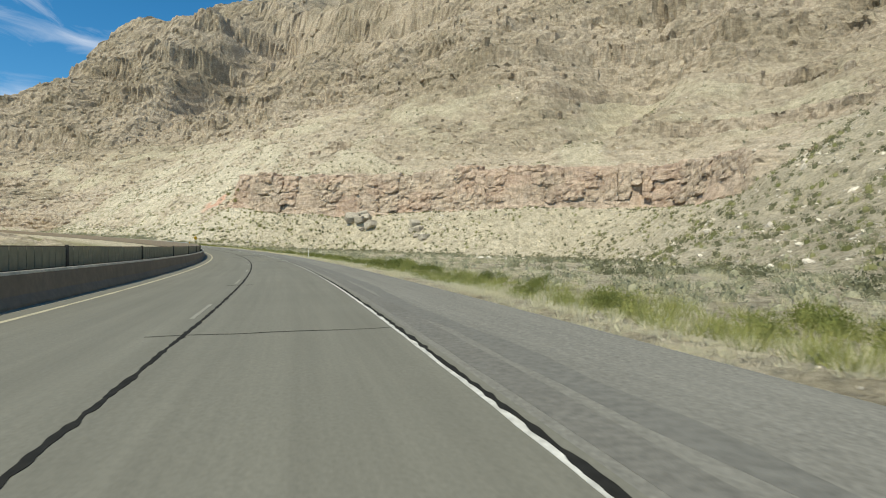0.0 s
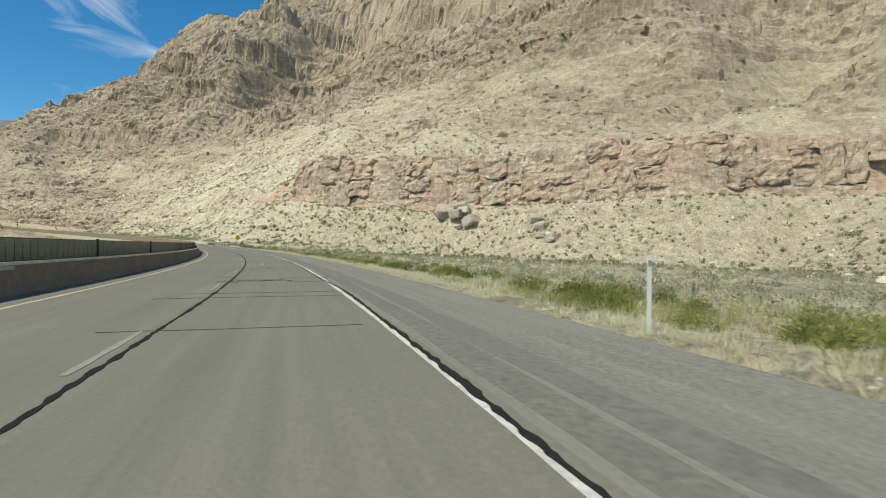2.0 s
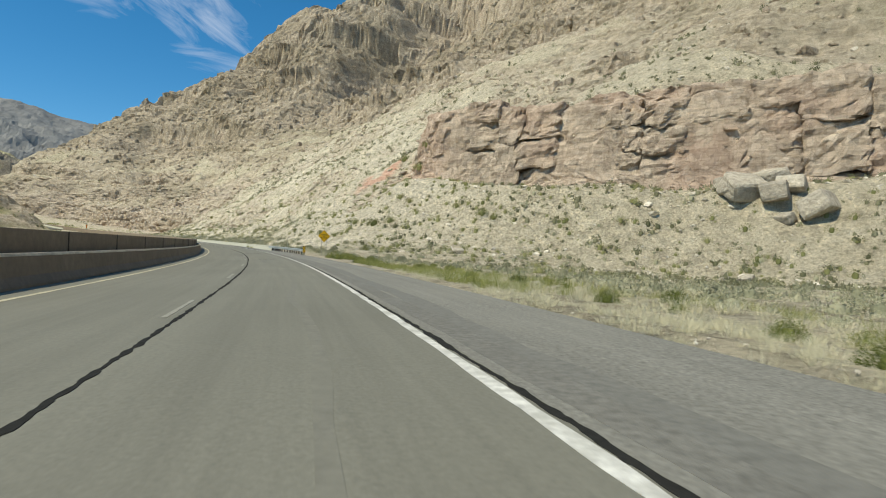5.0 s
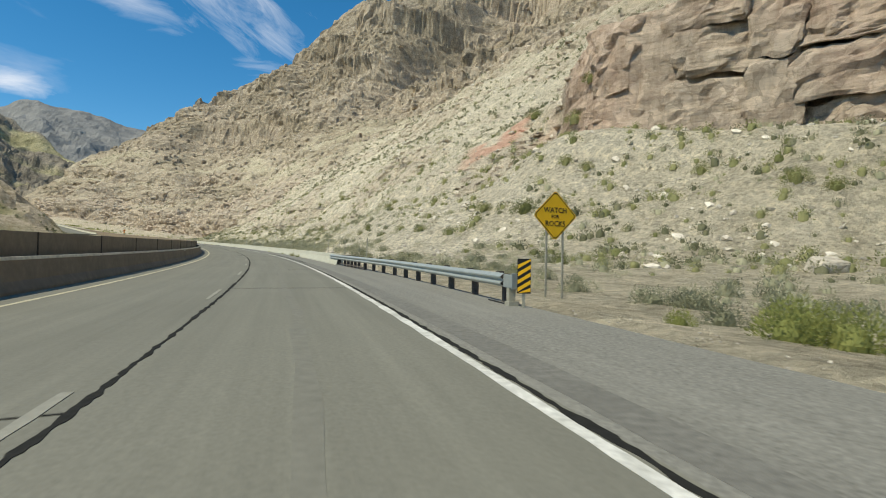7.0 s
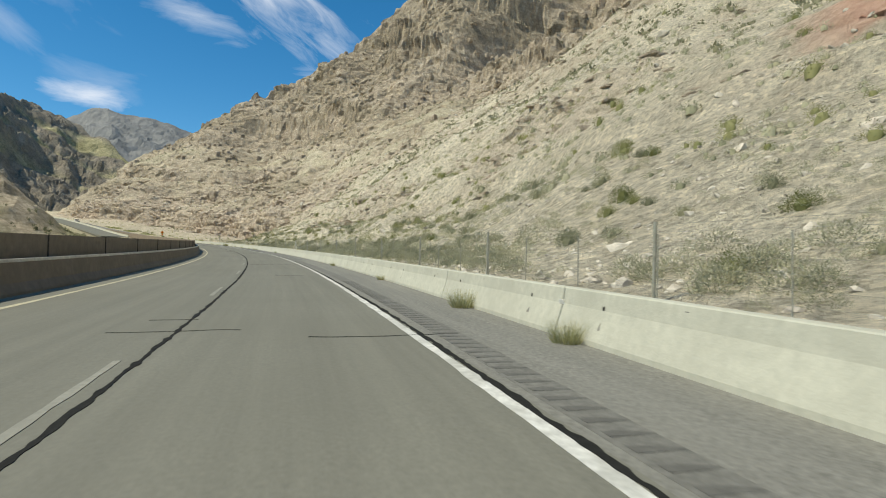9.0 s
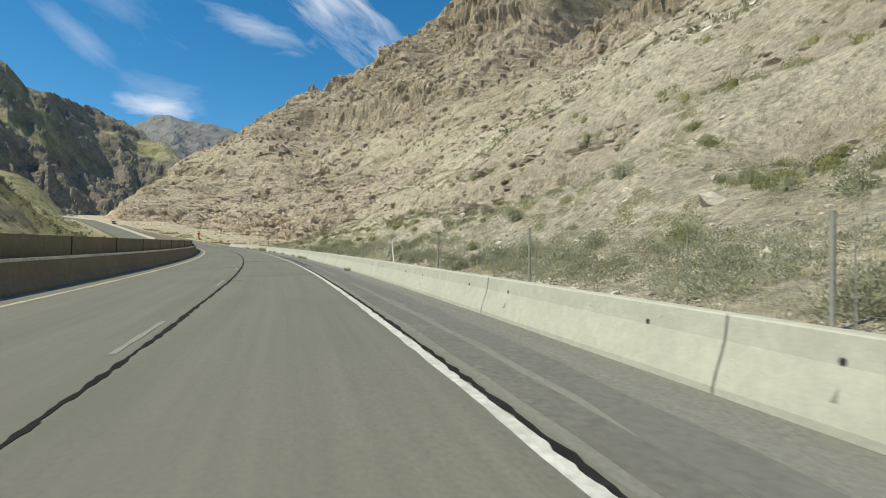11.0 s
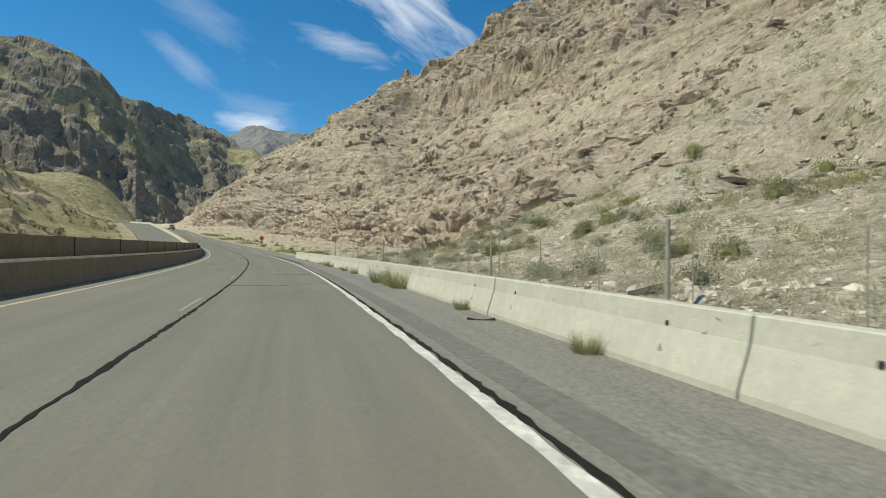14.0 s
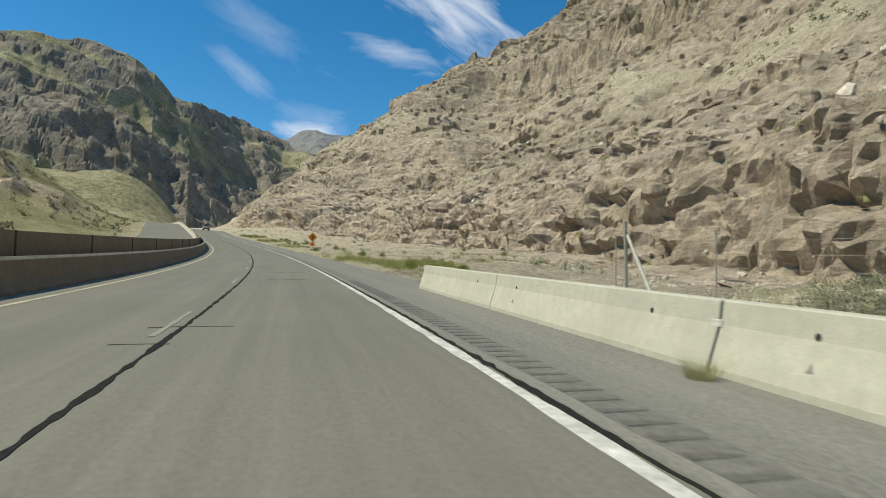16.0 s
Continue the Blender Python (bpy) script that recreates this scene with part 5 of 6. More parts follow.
def pickup(m):
    e = empty("pickup_truck", m)
    bm = bmesh.new()
    hull(bm, [(-2.7, 0.90, 0.88, 0.55, 1.12), (-0.6, 0.94, 0.92, 0.45, 1.12), (0.0, 0.94, 0.92, 0.45, 1.12), (1.5, 0.94, 0.90, 0.45, 1.08), (2.6, 0.88, 0.82, 0.5, 0.98)])
    part("body", bm, M_CARWHITE, e, "white painted body")
    bm = bmesh.new()
    hull(bm, [(-0.55, 0.86, 0.70, 1.08, 1.72), (0.2, 0.88, 0.72, 1.08, 1.78), (1.0, 0.88, 0.70, 1.06, 1.74), (1.6, 0.86, 0.60, 1.05, 1.15)])
    part("cab", bm, M_CARWHITE, e)
    bm = bmesh.new()
    box(bm, -0.62, 0.62, -0.66, -0.57, 1.22, 1.62, 0.02)
    part("rear_window", bm, M_DARKGLASS, e, "dark rear window")
    bm = bmesh.new()
    box(bm, -0.62, 0.62, 0.0, 1.2, 1.79, 1.86, 0.02)
    box(bm, -0.7, 0.7, -2.5, -0.7, 1.70, 1.75, 0.01)
    for x in (-0.72, 0.72):
        for y in (-2.5, -0.8):
            box(bm, x - 0.03, x + 0.03, y - 0.03, y + 0.03, 1.1, 1.75)
    part("ladder_rack", bm, M_BLACK, e, "black ladder rack")
    bm = bmesh.new()
    box(bm, -0.9, 0.9, -2.86, -2.70, 0.48, 0.66, 0.03)
    part("bumper", bm, M_BLACK, e, "dark rear bumper")
    bm = bmesh.new()
    box(bm, -0.17, 0.17, -2.73, -2.715, 0.72, 0.86)
    part("number_plate", bm, M_WHITEPLASTIC, e, "pale plate")
    for x in (-0.84, 0.84):
        bm = bmesh.new()
        box(bm, x - 0.06, x + 0.06, -2.74, -2.66, 0.75, 1.05, 0.015)
        part("tail_light", bm, M_TAIL, e, "red tail light")
        for y in (-1.75, 1.65):
            wheel(e, x, y)
    return tagged(e, "white pickup truck with a black ladder rack", "pickup truck")


def lorry(m):
    e = empty("box_lorry", m)
    bm = bmesh.new()
    box(bm, -1.25, 1.25, -4.6, 2.2, 1.0, 3.6, 0.06)
    part("box_body", bm, M_CARWHITE, e, "white box body")
    bm = bmesh.new()
    hull(bm, [(2.3, 1.15, 1.1, 0.6, 2.7), (3.6, 1.15, 1.05, 0.55, 2.6), (4.2, 1.1, 1.0, 0.55, 1.6)])
    part("cab", bm, M_CARWHITE, e)
    bm = bmesh.new()
    box(bm, -0.95, 0.95, 3.70, 4.05, 1.7, 2.4, 0.05)
    part("windscreen", bm, M_DARKGLASS, e, "dark windscreen")
    bm = bmesh.new()
    box(bm, -0.5, 0.5, -4.4, 3.4, 0.6, 0.98, 0.03)
    part("chassis", bm, M_BLACK, e, "dark chassis")
    for x in (-1.05, 1.05):
        for y in (-3.2, -2.1, 3.1):
            wheel(e, x, y, 0.5, 0.3)
    return tagged(e, "white box lorry on the far bend of the road", "lorry")


pickup(place(668, 0.0))
lorry(place(790, -3.6))


# ---- plants and stones ----
def plant_material(name, stops, seed=0):
    """Foliage with a tone from plant to plant and from leaf to leaf, letting some light through."""
    m = bpy.data.materials.new(name)
    m.use_nodes = True
    nt = m.node_tree
    N, L = nt.nodes.new, nt.links.new
    b = nt.nodes["Principled BSDF"]
    b.inputs["Roughness"].default_value, b.inputs["Specular IOR Level"].default_value = 0.8, 0.2
    geo, att, oi, add, add2 = N("ShaderNodeNewGeometry"), N("ShaderNodeAttribute"), N("ShaderNodeObjectInfo"), N("ShaderNodeMath"), N("ShaderNodeMath")
    att.attribute_name = "tone"
    add.operation, add.inputs[1].default_value = "MULTIPLY_ADD", 0.35
    L(geo.outputs["Random Per Island"], add.inputs[0]), L(att.outputs["Fac"], add.inputs[2])
    add2.operation, add2.inputs[1].default_value = "MULTIPLY_ADD", 0.6
    L(oi.outputs["Random"], add2.inputs[0]), L(add.outputs[0], add2.inputs[2])
    r = N("ShaderNodeValToRGB")
    while len(r.color_ramp.elements) < len(stops):
        r.color_ramp.elements.new(0.5)
    for e, (p, c) in zip(r.color_ramp.elements, stops):
        e.position, e.color = p, (*c, 1)
    L(add2.outputs[0], r.inputs[0]), L(r.outputs["Color"], b.inputs["Base Color"])
    tr, mx = N("ShaderNodeBsdfTranslucent"), N("ShaderNodeMixShader")
    L(r.outputs["Color"], tr.inputs["Color"])
    mx.inputs[0].default_value = 0.35
    L(b.outputs[0], mx.inputs[1]), L(tr.outputs[0], mx.inputs[2])
    L(mx.outputs[0], nt.nodes["Material Output"].inputs["Surface"])
    return m


M_SAGE = plant_material("sage_foliage", [(0.05, (0.19, 0.195, 0.125)), (0.45, (0.285, 0.285, 0.18)), (0.8, (0.38, 0.37, 0.24)), (1.0, (0.47, 0.45, 0.30))])
M_SCRUB = plant_material("dry_scrub", [(0.05, (0.095, 0.10, 0.055)), (0.45, (0.15, 0.152, 0.085)), (0.8, (0.21, 0.207, 0.12)), (1.0, (0.28, 0.27, 0.165))])
M_GREEN = plant_material("green_foliage", [(0.05, (0.115, 0.138, 0.036)), (0.5, (0.21, 0.233, 0.066)), (0.9, (0.36, 0.365, 0.125))])
M_OLIVE = plant_material("olive_foliage", [(0.05, (0.145, 0.155, 0.058)), (0.5, (0.225, 0.235, 0.092)), (0.9, (0.33, 0.325, 0.15))])
M_WEED = plant_material("pale_weed", [(0.05, (0.26, 0.265, 0.12)), (0.5, (0.40, 0.385, 0.20)), (0.9, (0.54, 0.50, 0.30))])
M_STRAW = plant_material("dry_grass", [(0.05, (0.42, 0.38, 0.23)), (0.5, (0.60, 0.55, 0.36)), (0.9, (0.72, 0.67, 0.47))])
M_STONE = material("broken_limestone", (0.56, 0.505, 0.41), 0.95, grain=2.5, blotch=0.5, spread=0.3, bump=0.6, bump_scale=6, vary=0.2, tint=(0.36, 0.31, 0.245))

M_BOULDER = material("grey_limestone_block", (0.40, 0.355, 0.28), 0.95, grain=1.6, blotch=0.35, spread=0.35, bump=0.9, bump_scale=2.2, vary=0.15, tint=(0.29, 0.26, 0.205))

rs = np.random.RandomState(11)


def leafy(n, r, h, leaf, spread=1.0, upright=0.4, seed=0, core=9):
    """A rounded bush: a lumpy dense heart and n small pointed leaf sprigs standing out of it."""
    g = np.random.RandomState(seed)
    v, f = [], []

    def lump(a):
        return 0.86 + 0.14 * np.sin(3 * a + seed) * np.cos(2 * a + 2 * seed)
    if core:
        rings = ((0.80, -0.45), (0.84, 0.25), (0.58, 0.62)) if core > 6 else ((0.85, -0.4), (0.72, 0.5))
        for q, z in rings:
            for k in range(core):
                a = 2 * np.pi * (k + 0.5 * g.uniform()) / core
                w = g.uniform(0.75, 1.1)
                v.append(np.array([r * q * 0.54 * lump(a) * np.cos(a) * w, r * q * 0.54 * lump(a) * np.sin(a) * w, h * z * 0.70 * g.uniform(0.8, 1.15)]))
        v.append(np.array([0, 0, 0.52 * h]))
        top = core * (len(rings) - 1)
        for m in range(len(rings) - 1):
            for k in range(core):
                i, j = m * core + k, m * core + (k + 1) % core
                f += [(i, j, j + core), (i, j + core, i + core)]
        f += [(top + k, top + (k + 1) % core, top + core) for k in range(core)]
    for k in range(n):
        a, el = g.uniform(0, 2 * np.pi), np.arcsin(g.uniform(-0.25, 1.0))
        rad = g.uniform(0.55, 1.0) * lump(a)
        d = np.array([np.cos(a) * np.cos(el), np.sin(a) * np.cos(el), np.sin(el)])
        c = d * [r * rad, r * rad, h * rad]
        out = d * [1, 1, 1] + [0, 0, upright] + g.normal(0, 0.45, 3)
        out /= np.linalg.norm(out)
        side = np.cross(out, g.normal(0, 1, 3))
        side /= np.linalg.norm(side) + 1e-9
        ln, w = leaf * g.uniform(0.5, 1.4), leaf * g.uniform(0.4, 0.9) * spread
        i = len(v)
        v += [c - side * w * 0.5, c + side * w * 0.5, c + out * ln]
        f.append((i, i + 1, i + 2))
    return np.array(v), np.array(f)


def tuft(n, r, h, seed, thin=0.007):
    """A tuft of bent grass blades."""
    g = np.random.RandomState(seed)
    v, f = [], []
    for k in range(n):
        a, q = g.uniform(0, 2 * np.pi), r * 0.55 * np.sqrt(g.uniform())
        c = np.array([q * np.cos(a), q * np.sin(a), 0.0])
        lean = np.array([np.cos(a), np.sin(a), 0]) * g.uniform(0.1, 0.7) * r + g.normal(0, 0.08, 3) * r
        hh, w = h * g.uniform(0.5, 1.1), thin * g.uniform(0.7, 1.6)
        b = g.uniform(0, np.pi)
        side = np.array([np.cos(b), np.sin(b), 0]) * w
        i = len(v)
        v += [c - side, c + side, c + lean + [0, 0, hh]]
        f += [(i, i + 1, i + 2)]
    return np.array(v), np.array(f)


def stone(seed, sub=1):
    g = np.random.RandomState(seed)
    bm = bmesh.new()
    bmesh.ops.create_icosphere(bm, subdivisions=sub, radius=1.0)
    cuts = [(g.normal(0, 1, 3), g.uniform(0.45, 0.85)) for _ in range(7)]
    for vt in bm.verts:
        p = np.array(vt.co)
        for n, dd in cuts:
            n = n / np.linalg.norm(n)
            q = p @ n
            if q > dd:
                p = p - n * (q - dd)
        vt.co = p * [1.0, 0.85, 0.65] * (1 + 0.06 * g.normal())
    v, f = np.array([vt.co[:] for vt in bm.verts]), np.array([[x.index for x in fc.verts] for fc in bm.faces])
    bm.free()
    return v, f


def block(seed, w, d, h):
    """An angular block of jointed rock: a box with uneven corners and chipped edges."""
    g = np.random.RandomState(seed)
    bm = bmesh.new()
    bmesh.ops.create_cube(bm, size=1.0)
    for vt in bm.verts:
        vt.co = Vector((vt.co.x * w * g.uniform(0.55, 1.15), vt.co.y * d * g.uniform(0.6, 1.15), vt.co.z * h * g.uniform(0.6, 1.15)))
    es = [e for e in bm.edges if g.uniform() < 0.6]
    bmesh.ops.bevel(bm, geom=es, offset=0.16 * min(w, d, h), segments=1, affect="EDGES")
    bmesh.ops.triangulate(bm, faces=bm.faces)
    v, f = np.array([vt.co[:] for vt in bm.verts]), np.array([[x.index for x in fc.verts] for fc in bm.faces])
    bm.free()
    return v, f


def on_ground(s, u):
    sh, z, rock, red, pale = land(s, u)
    p = at(s, u - sh)
    p[..., 2] += z
    return p, rock, pale


def template_mesh(name, tpl, mat):
    me = bpy.data.meshes.new(name)
    me.from_pydata(tpl[0].tolist(), [], tpl[1].tolist())
    me.materials.append(mat)
    return me


def scatter(name, tpls, pos, size, mat, label, category, seed, squash=(0.8, 1.2), tilt=0.0, turns=None, masks=(), flat=False):
    """Many small things joined into one mesh of stuff."""
    g = np.random.RandomState(seed)
    vs, fs, tones, base = [], [], [], 0
    pick, ang = g.randint(0, len(tpls), len(pos)), g.uniform(0, 2 * np.pi, len(pos))
    ang = ang if turns is None else turns
    extra = [[] for _ in masks]
    for k in range(len(tpls)):
        idx = np.where(pick == k)[0]
        if not len(idx):
            continue
        v, f = tpls[k]
        c, sn = np.cos(ang[idx]), np.sin(ang[idx])
        sz = size[idx][:, None]
        x = (v[None, :, 0] * c[:, None] - v[None, :, 1] * sn[:, None]) * sz
        y = (v[None, :, 0] * sn[:, None] + v[None, :, 1] * c[:, None]) * sz
        z = v[None, :, 2] * sz * g.uniform(*squash, (len(idx), 1))
        if tilt:
            z = z + x * g.normal(0, tilt, (len(idx), 1)) + y * g.normal(0, tilt, (len(idx), 1))
        p = np.stack([x, y, z], -1) + pos[idx][:, None, :]
        vs.append(p.reshape(-1, 3))
        fs.append((f[None] + (np.arange(len(idx)) * len(v))[:, None, None] + base).reshape(-1, f.shape[1]))
        tones.append(np.repeat(g.uniform(0, 0.75, len(idx)), len(v)))
        for got, (_, val) in zip(extra, masks):
            got.append(np.repeat(val[idx], len(v)))
        base += len(idx) * len(v)
    v, f = np.concatenate(vs), np.concatenate(fs)
    me = bpy.data.meshes.new(name)
    n = f.shape[1]
    me.vertices.add(len(v))
    me.vertices.foreach_set("co", v.reshape(-1).astype(np.float32))
    me.loops.add(f.size)
    me.loops.foreach_set("vertex_index", f.reshape(-1).astype(np.int32))
    me.polygons.add(len(f))
    me.polygons.foreach_set("loop_start", np.arange(0, f.size, n, dtype=np.int32))
    me.update(calc_edges=True)
    if flat:
        me.shade_flat()
    a = me.attributes.new("tone", "FLOAT", "POINT")
    a.data.foreach_set("value", np.concatenate(tones).astype(np.float32))
    for got, (key, _) in zip(extra, masks):
        a = me.attributes.new(key, "FLOAT", "POINT")
        a.data.foreach_set("value", np.concatenate(got).astype(np.float32))
    me.materials.append(mat)
    return tagged(new(name, me), label, category, kind="stuff")


def clumped(n, s0, s1, u0, u1, seed, power=1.0, scale=9.0, cut=-0.1):
    """Random places that gather in clumps."""
    g = np.random.RandomState(seed)
    s, u = g.uniform(s0, s1, n * 3), u0 + (u1 - u0) * g.uniform(0, 1, n * 3) ** power
    keep = fbm(s / scale, u / scale, 0, 2, seed) + g.uniform(-0.5, 0.5, n * 3) > cut
    return s[keep][:n], u[keep][:n]


SAGE = [leafy(130, 0.5, 0.42, 0.075, 0.8, 0.3, k, 6) for k in range(8)]
SAGE_FAR = [leafy(10, 0.5, 0.42, 0.22, 1.5, 0.4, 20 + k, 5) for k in range(5)]
BUSH = [leafy(280, 0.55, 0.50, 0.06, 0.7, 0.4, 40 + k, 7) for k in range(4)]
TUFTS = [tuft(44, 0.5, 0.40, 60 + k, 0.007) for k in range(5)]
STONES = [stone(80 + k) for k in range(7)]



def above_foot(n, s0, s1, d0, d1, seed, scale, cut_):
    """Random places in clumps, counted in metres up the slope from the mountain's foot."""
    s, d = clumped(n, s0, s1, d0, d1, seed, 1.0, scale, cut_)
    u = d + np.interp(s, FOOT[:, 0], FOOT[:, 1])
    s, u = s[u > 19], u[u > 19]
    p, rock, pale = on_ground(s, u)
    return p[rock < 0.55]


SHRUB = [leafy(84, 0.5, 0.44, 0.085, 0.9, 0.35, 30 + k, 6) for k in range(6)]
# sagebrush over the slopes
p = above_foot(2900, -20, 296, -30, 52, 371, 7.0, -0.2)
scatter("slope_scrub", SHRUB, p, 0.8 + 1.6 * rs.uniform(0, 1, len(p)) ** 2.0, M_SCRUB, "olive grey shrubs dotted over the stony slope below the ledge", "shrubs", 372)
p = above_foot(700, -20, 296, -6, 40, 373, 9.0, -0.1)
scatter("slope_scrub", SHRUB, p, 1.3 + 1.2 * rs.uniform(0, 1, len(p)), M_OLIVE, "green bushes dotted over the stony slope below the ledge", "shrubs", 374)
p = above_foot(2000, 290, 485, 0, 85, 375, 9.0, -0.2)
scatter("slope_scrub", SHRUB, p, 0.5 + 1.0 * rs.uniform(0, 1, len(p)) ** 1.8, M_SAGE, "grey-green shrubs dotted over the pale slope behind the fence", "shrubs", 376)
s, u = clumped(1500, -10, 236, 11, 70, 377, 1.3, 8.0, -0.2)
flat_ = u < np.interp(s, FOOT[:, 0], FOOT[:, 1]) - 4
s, u = s[flat_], u[flat_]
p, *_ = on_ground(s, u)
scatter("plain_sagebrush", SHRUB, p, 0.7 + 1.1 * rs.uniform(0, 1, len(p)) ** 1.5, M_SAGE, "grey-green sagebrush on the level ground below the slope", "shrubs", 378)
s, u = clumped(2500, -5, 520, 16, 66, 301, 1.1, 9.0, -0.15)
p, rock, pale = on_ground(s, u)
ok = (rock < 0.5) & (rs.uniform(size=len(s)) > 0.3 * pale)
scatter("sagebrush", SAGE, p[ok], np.interp(u[ok], (9, 14, 24), (0.8, 1.0, 1.25)) * (0.5 + 1.1 * rs.uniform(0, 1, ok.sum()) ** 1.5) * np.where(rs.uniform(size=ok.sum()) > 0.93, 1.4, 1.0), M_SAGE, "grey-green sagebrush dotted over the stony slope", "shrubs", 302)
s, u = clumped(9500, -20, 800, 42, 210, 303, 1.15, 16.0, -0.15)
p, rock, pale = on_ground(s, u)
ok = rock < 0.6
scatter("distant_sagebrush", SAGE_FAR, p[ok], 0.7 + 1.9 * rs.uniform(0, 1, ok.sum()) ** 2.0, M_SCRUB, "grey-green scrub on the higher slopes", "shrubs", 304)
s, u = clumped(300, -5, 560, 20, 70, 305, 1.1, 12.0, -0.05)
p, rock, pale = on_ground(s, u)
ok = (rock < 0.5) & (u > np.interp(s, FOOT[:, 0], FOOT[:, 1]) - 9)
scatter("creosote_bushes", BUSH, p[ok], rs.uniform(0.7, 2.1, ok.sum()), M_OLIVE, "olive green creosote bushes on the slope", "shrubs", 306)
s, u = clumped(3400, 430, 860, -130, -20, 331, 1.0, 14.0, -0.1)
p, *_ = on_ground(s, u)
scatter("hill_scrub", SAGE_FAR, p, rs.uniform(0.8, 2.3, len(s)), M_SCRUB, "olive scrub on the low hill beyond the opposite lanes", "shrubs", 332)
s, u = clumped(420, 212, 305, 19, 64, 351, 1.0, 9.0, -0.1)
p, rock, pale = on_ground(s, u)
ok = rock < 0.55
scatter("slope_bushes", BUSH, p[ok], 0.5 + 1.4 * rs.uniform(0, 1, ok.sum()) ** 1.6, M_OLIVE, "olive bushes dotted over the slope behind the guard rail", "shrubs", 352)
s, u = clumped(560, 476, 760, 13, 110, 353, 1.2, 12.0, 0.0)
p, rock, pale = on_ground(s, u)
scatter("ledge_bushes", SAGE, p, 0.5 + 1.3 * rs.uniform(0, 1, len(s)) ** 1.8, M_OLIVE, "olive shrubs growing in the cracks of the rock face", "shrubs", 354)
s, u = clumped(1500, 60, 800, 70, 260, 355, 1.1, 18.0, 0.05)
p, rock, pale = on_ground(s, u)
scatter("ledge_bushes", SAGE_FAR, p, 0.8 + 1.6 * rs.uniform(0, 1, len(s)) ** 1.6, M_SCRUB, "dark shrubs on the ledges of the high cliffs", "shrubs", 356)
# jointed rock: blocks standing out of the cliffs and ledges
BLOCKS = [block(400 + k, w, 1.0, h) for k, (w, h) in enumerate(((1.5, 0.7), (1.2, 0.9), (1.0, 0.6), (1.8, 0.55), (0.9, 1.1), (1.3, 0.8)))]
COLUMNS = [block(420 + k, w, 1.0, h) for k, (w, h) in enumerate(((0.9, 1.7), (1.1, 1.3), (1.3, 1.0), (0.8, 2.1), (1.5, 0.8)))]
SLABS = [block(440 + k, w, 1.1, h) for k, (w, h) in enumerate(((1.6, 0.3), (1.2, 0.35), (2.0, 0.28), (1.0, 0.4)))]


def outcrop(name, tpls, n, s0, s1, u0, u1, lo, hi, least, most, seed, label, power=1.0, sink=0.0, turn=0.25):
    g = np.random.RandomState(seed)
    s, u = g.uniform(s0, s1, n * 6), u0 + (u1 - u0) * g.uniform(0, 1, n * 6) ** power
    sh, z, rock, red, pale = land(s, u)
    keep = np.where((rock > least) & (z > lo) & (z < hi))[0][:n]
    s, u, rock, red, pale = s[keep], u[keep], rock[keep], red[keep], pale[keep]
    size = most[0] + (most[1] - most[0]) * g.uniform(0, 1, len(s)) ** 2.2
    p = at(s, u - sh[keep] + 0.34 * size)
    p[:, 2] += z[keep] - sink * size
    turns = np.interp(s, _S, _turn) + np.pi / 2 + g.normal(0, turn, len(s))
    return scatter(name, tpls, p, size, M_GROUND, label, "rock", seed + 1, (0.75, 1.25), 0.10, turns, (("rock", 0.85 + 0.15 * rock), ("red", red * g.uniform(0.3, 1.4, len(s))), ("pale", pale)), True)




def rough_block(g, w, d, h, cuts=8, rounded=9.0, wild=1.0, skip=()):
    """A massive block of weathered rock round the origin: a box with rounded uneven corners and broken, pitted faces."""
    lin = np.linspace(-1, 1, cuts)
    n = cuts - 1
    pts, quads = [], []
    for f in range(6):
        if f in skip:
            continue
        ax, sg = f // 2, (-1.0, 1.0)[f % 2]
        base = len(pts)
        for a in lin:
            for b in lin:
                c = [a, b]
                c.insert(ax, sg)
                pts.append(c)
        for a in range(n):
            for b in range(n):
                q = [base + a * cuts + b, base + (a + 1) * cuts + b, base + (a + 1) * cuts + b + 1, base + a * cuts + b + 1]
                quads.append(q if (f % 2) ^ (ax == 1) else q[::-1])
    q, back = np.unique(np.round(np.array(pts), 6), axis=0, return_inverse=True)
    quads = back.reshape(-1)[np.array(quads)]
    q = q / (np.sum(np.abs(q) ** rounded, 1) ** (1 / rounded))[:, None]
    wt = 0.5 + 0.5 * q
    jit = g.uniform(-0.16, 0.16, (2, 2, 2, 3))
    off = sum(jit[i, j, k] * ((wt[:, 0] if i else 1 - wt[:, 0]) * (wt[:, 1] if j else 1 - wt[:, 1]) * (wt[:, 2] if k else 1 - wt[:, 2]))[:, None] for i in (0, 1) for j in (0, 1) for k in (0, 1))
    v = (q + off) * [0.5 * w, 0.5 * d, 0.5 * h]
    sd = g.uniform(0, 90)
    for k in range(3):
        v[:, k] += wild * (0.42 * noise3(v[:, 0] / 2.4 + sd, v[:, 1] / 2.4, v[:, 2] / 1.6, 640 + k) + 0.20 * noise3(v[:, 0] / 0.9 + sd, v[:, 1] / 0.9, v[:, 2] / 0.6, 650 + k))
    # smaller blocks broken out of the faces
    chip = broken_face(v[:, 0] + sd, v[:, 1], v[:, 2] + 0.3 * v[:, 0], 2.6, 1.5, 660)
    v = v + wild * 0.45 * chip[:, None] * q
    return v, np.concatenate([quads[:, [0, 1, 2]], quads[:, [0, 2, 3]]])


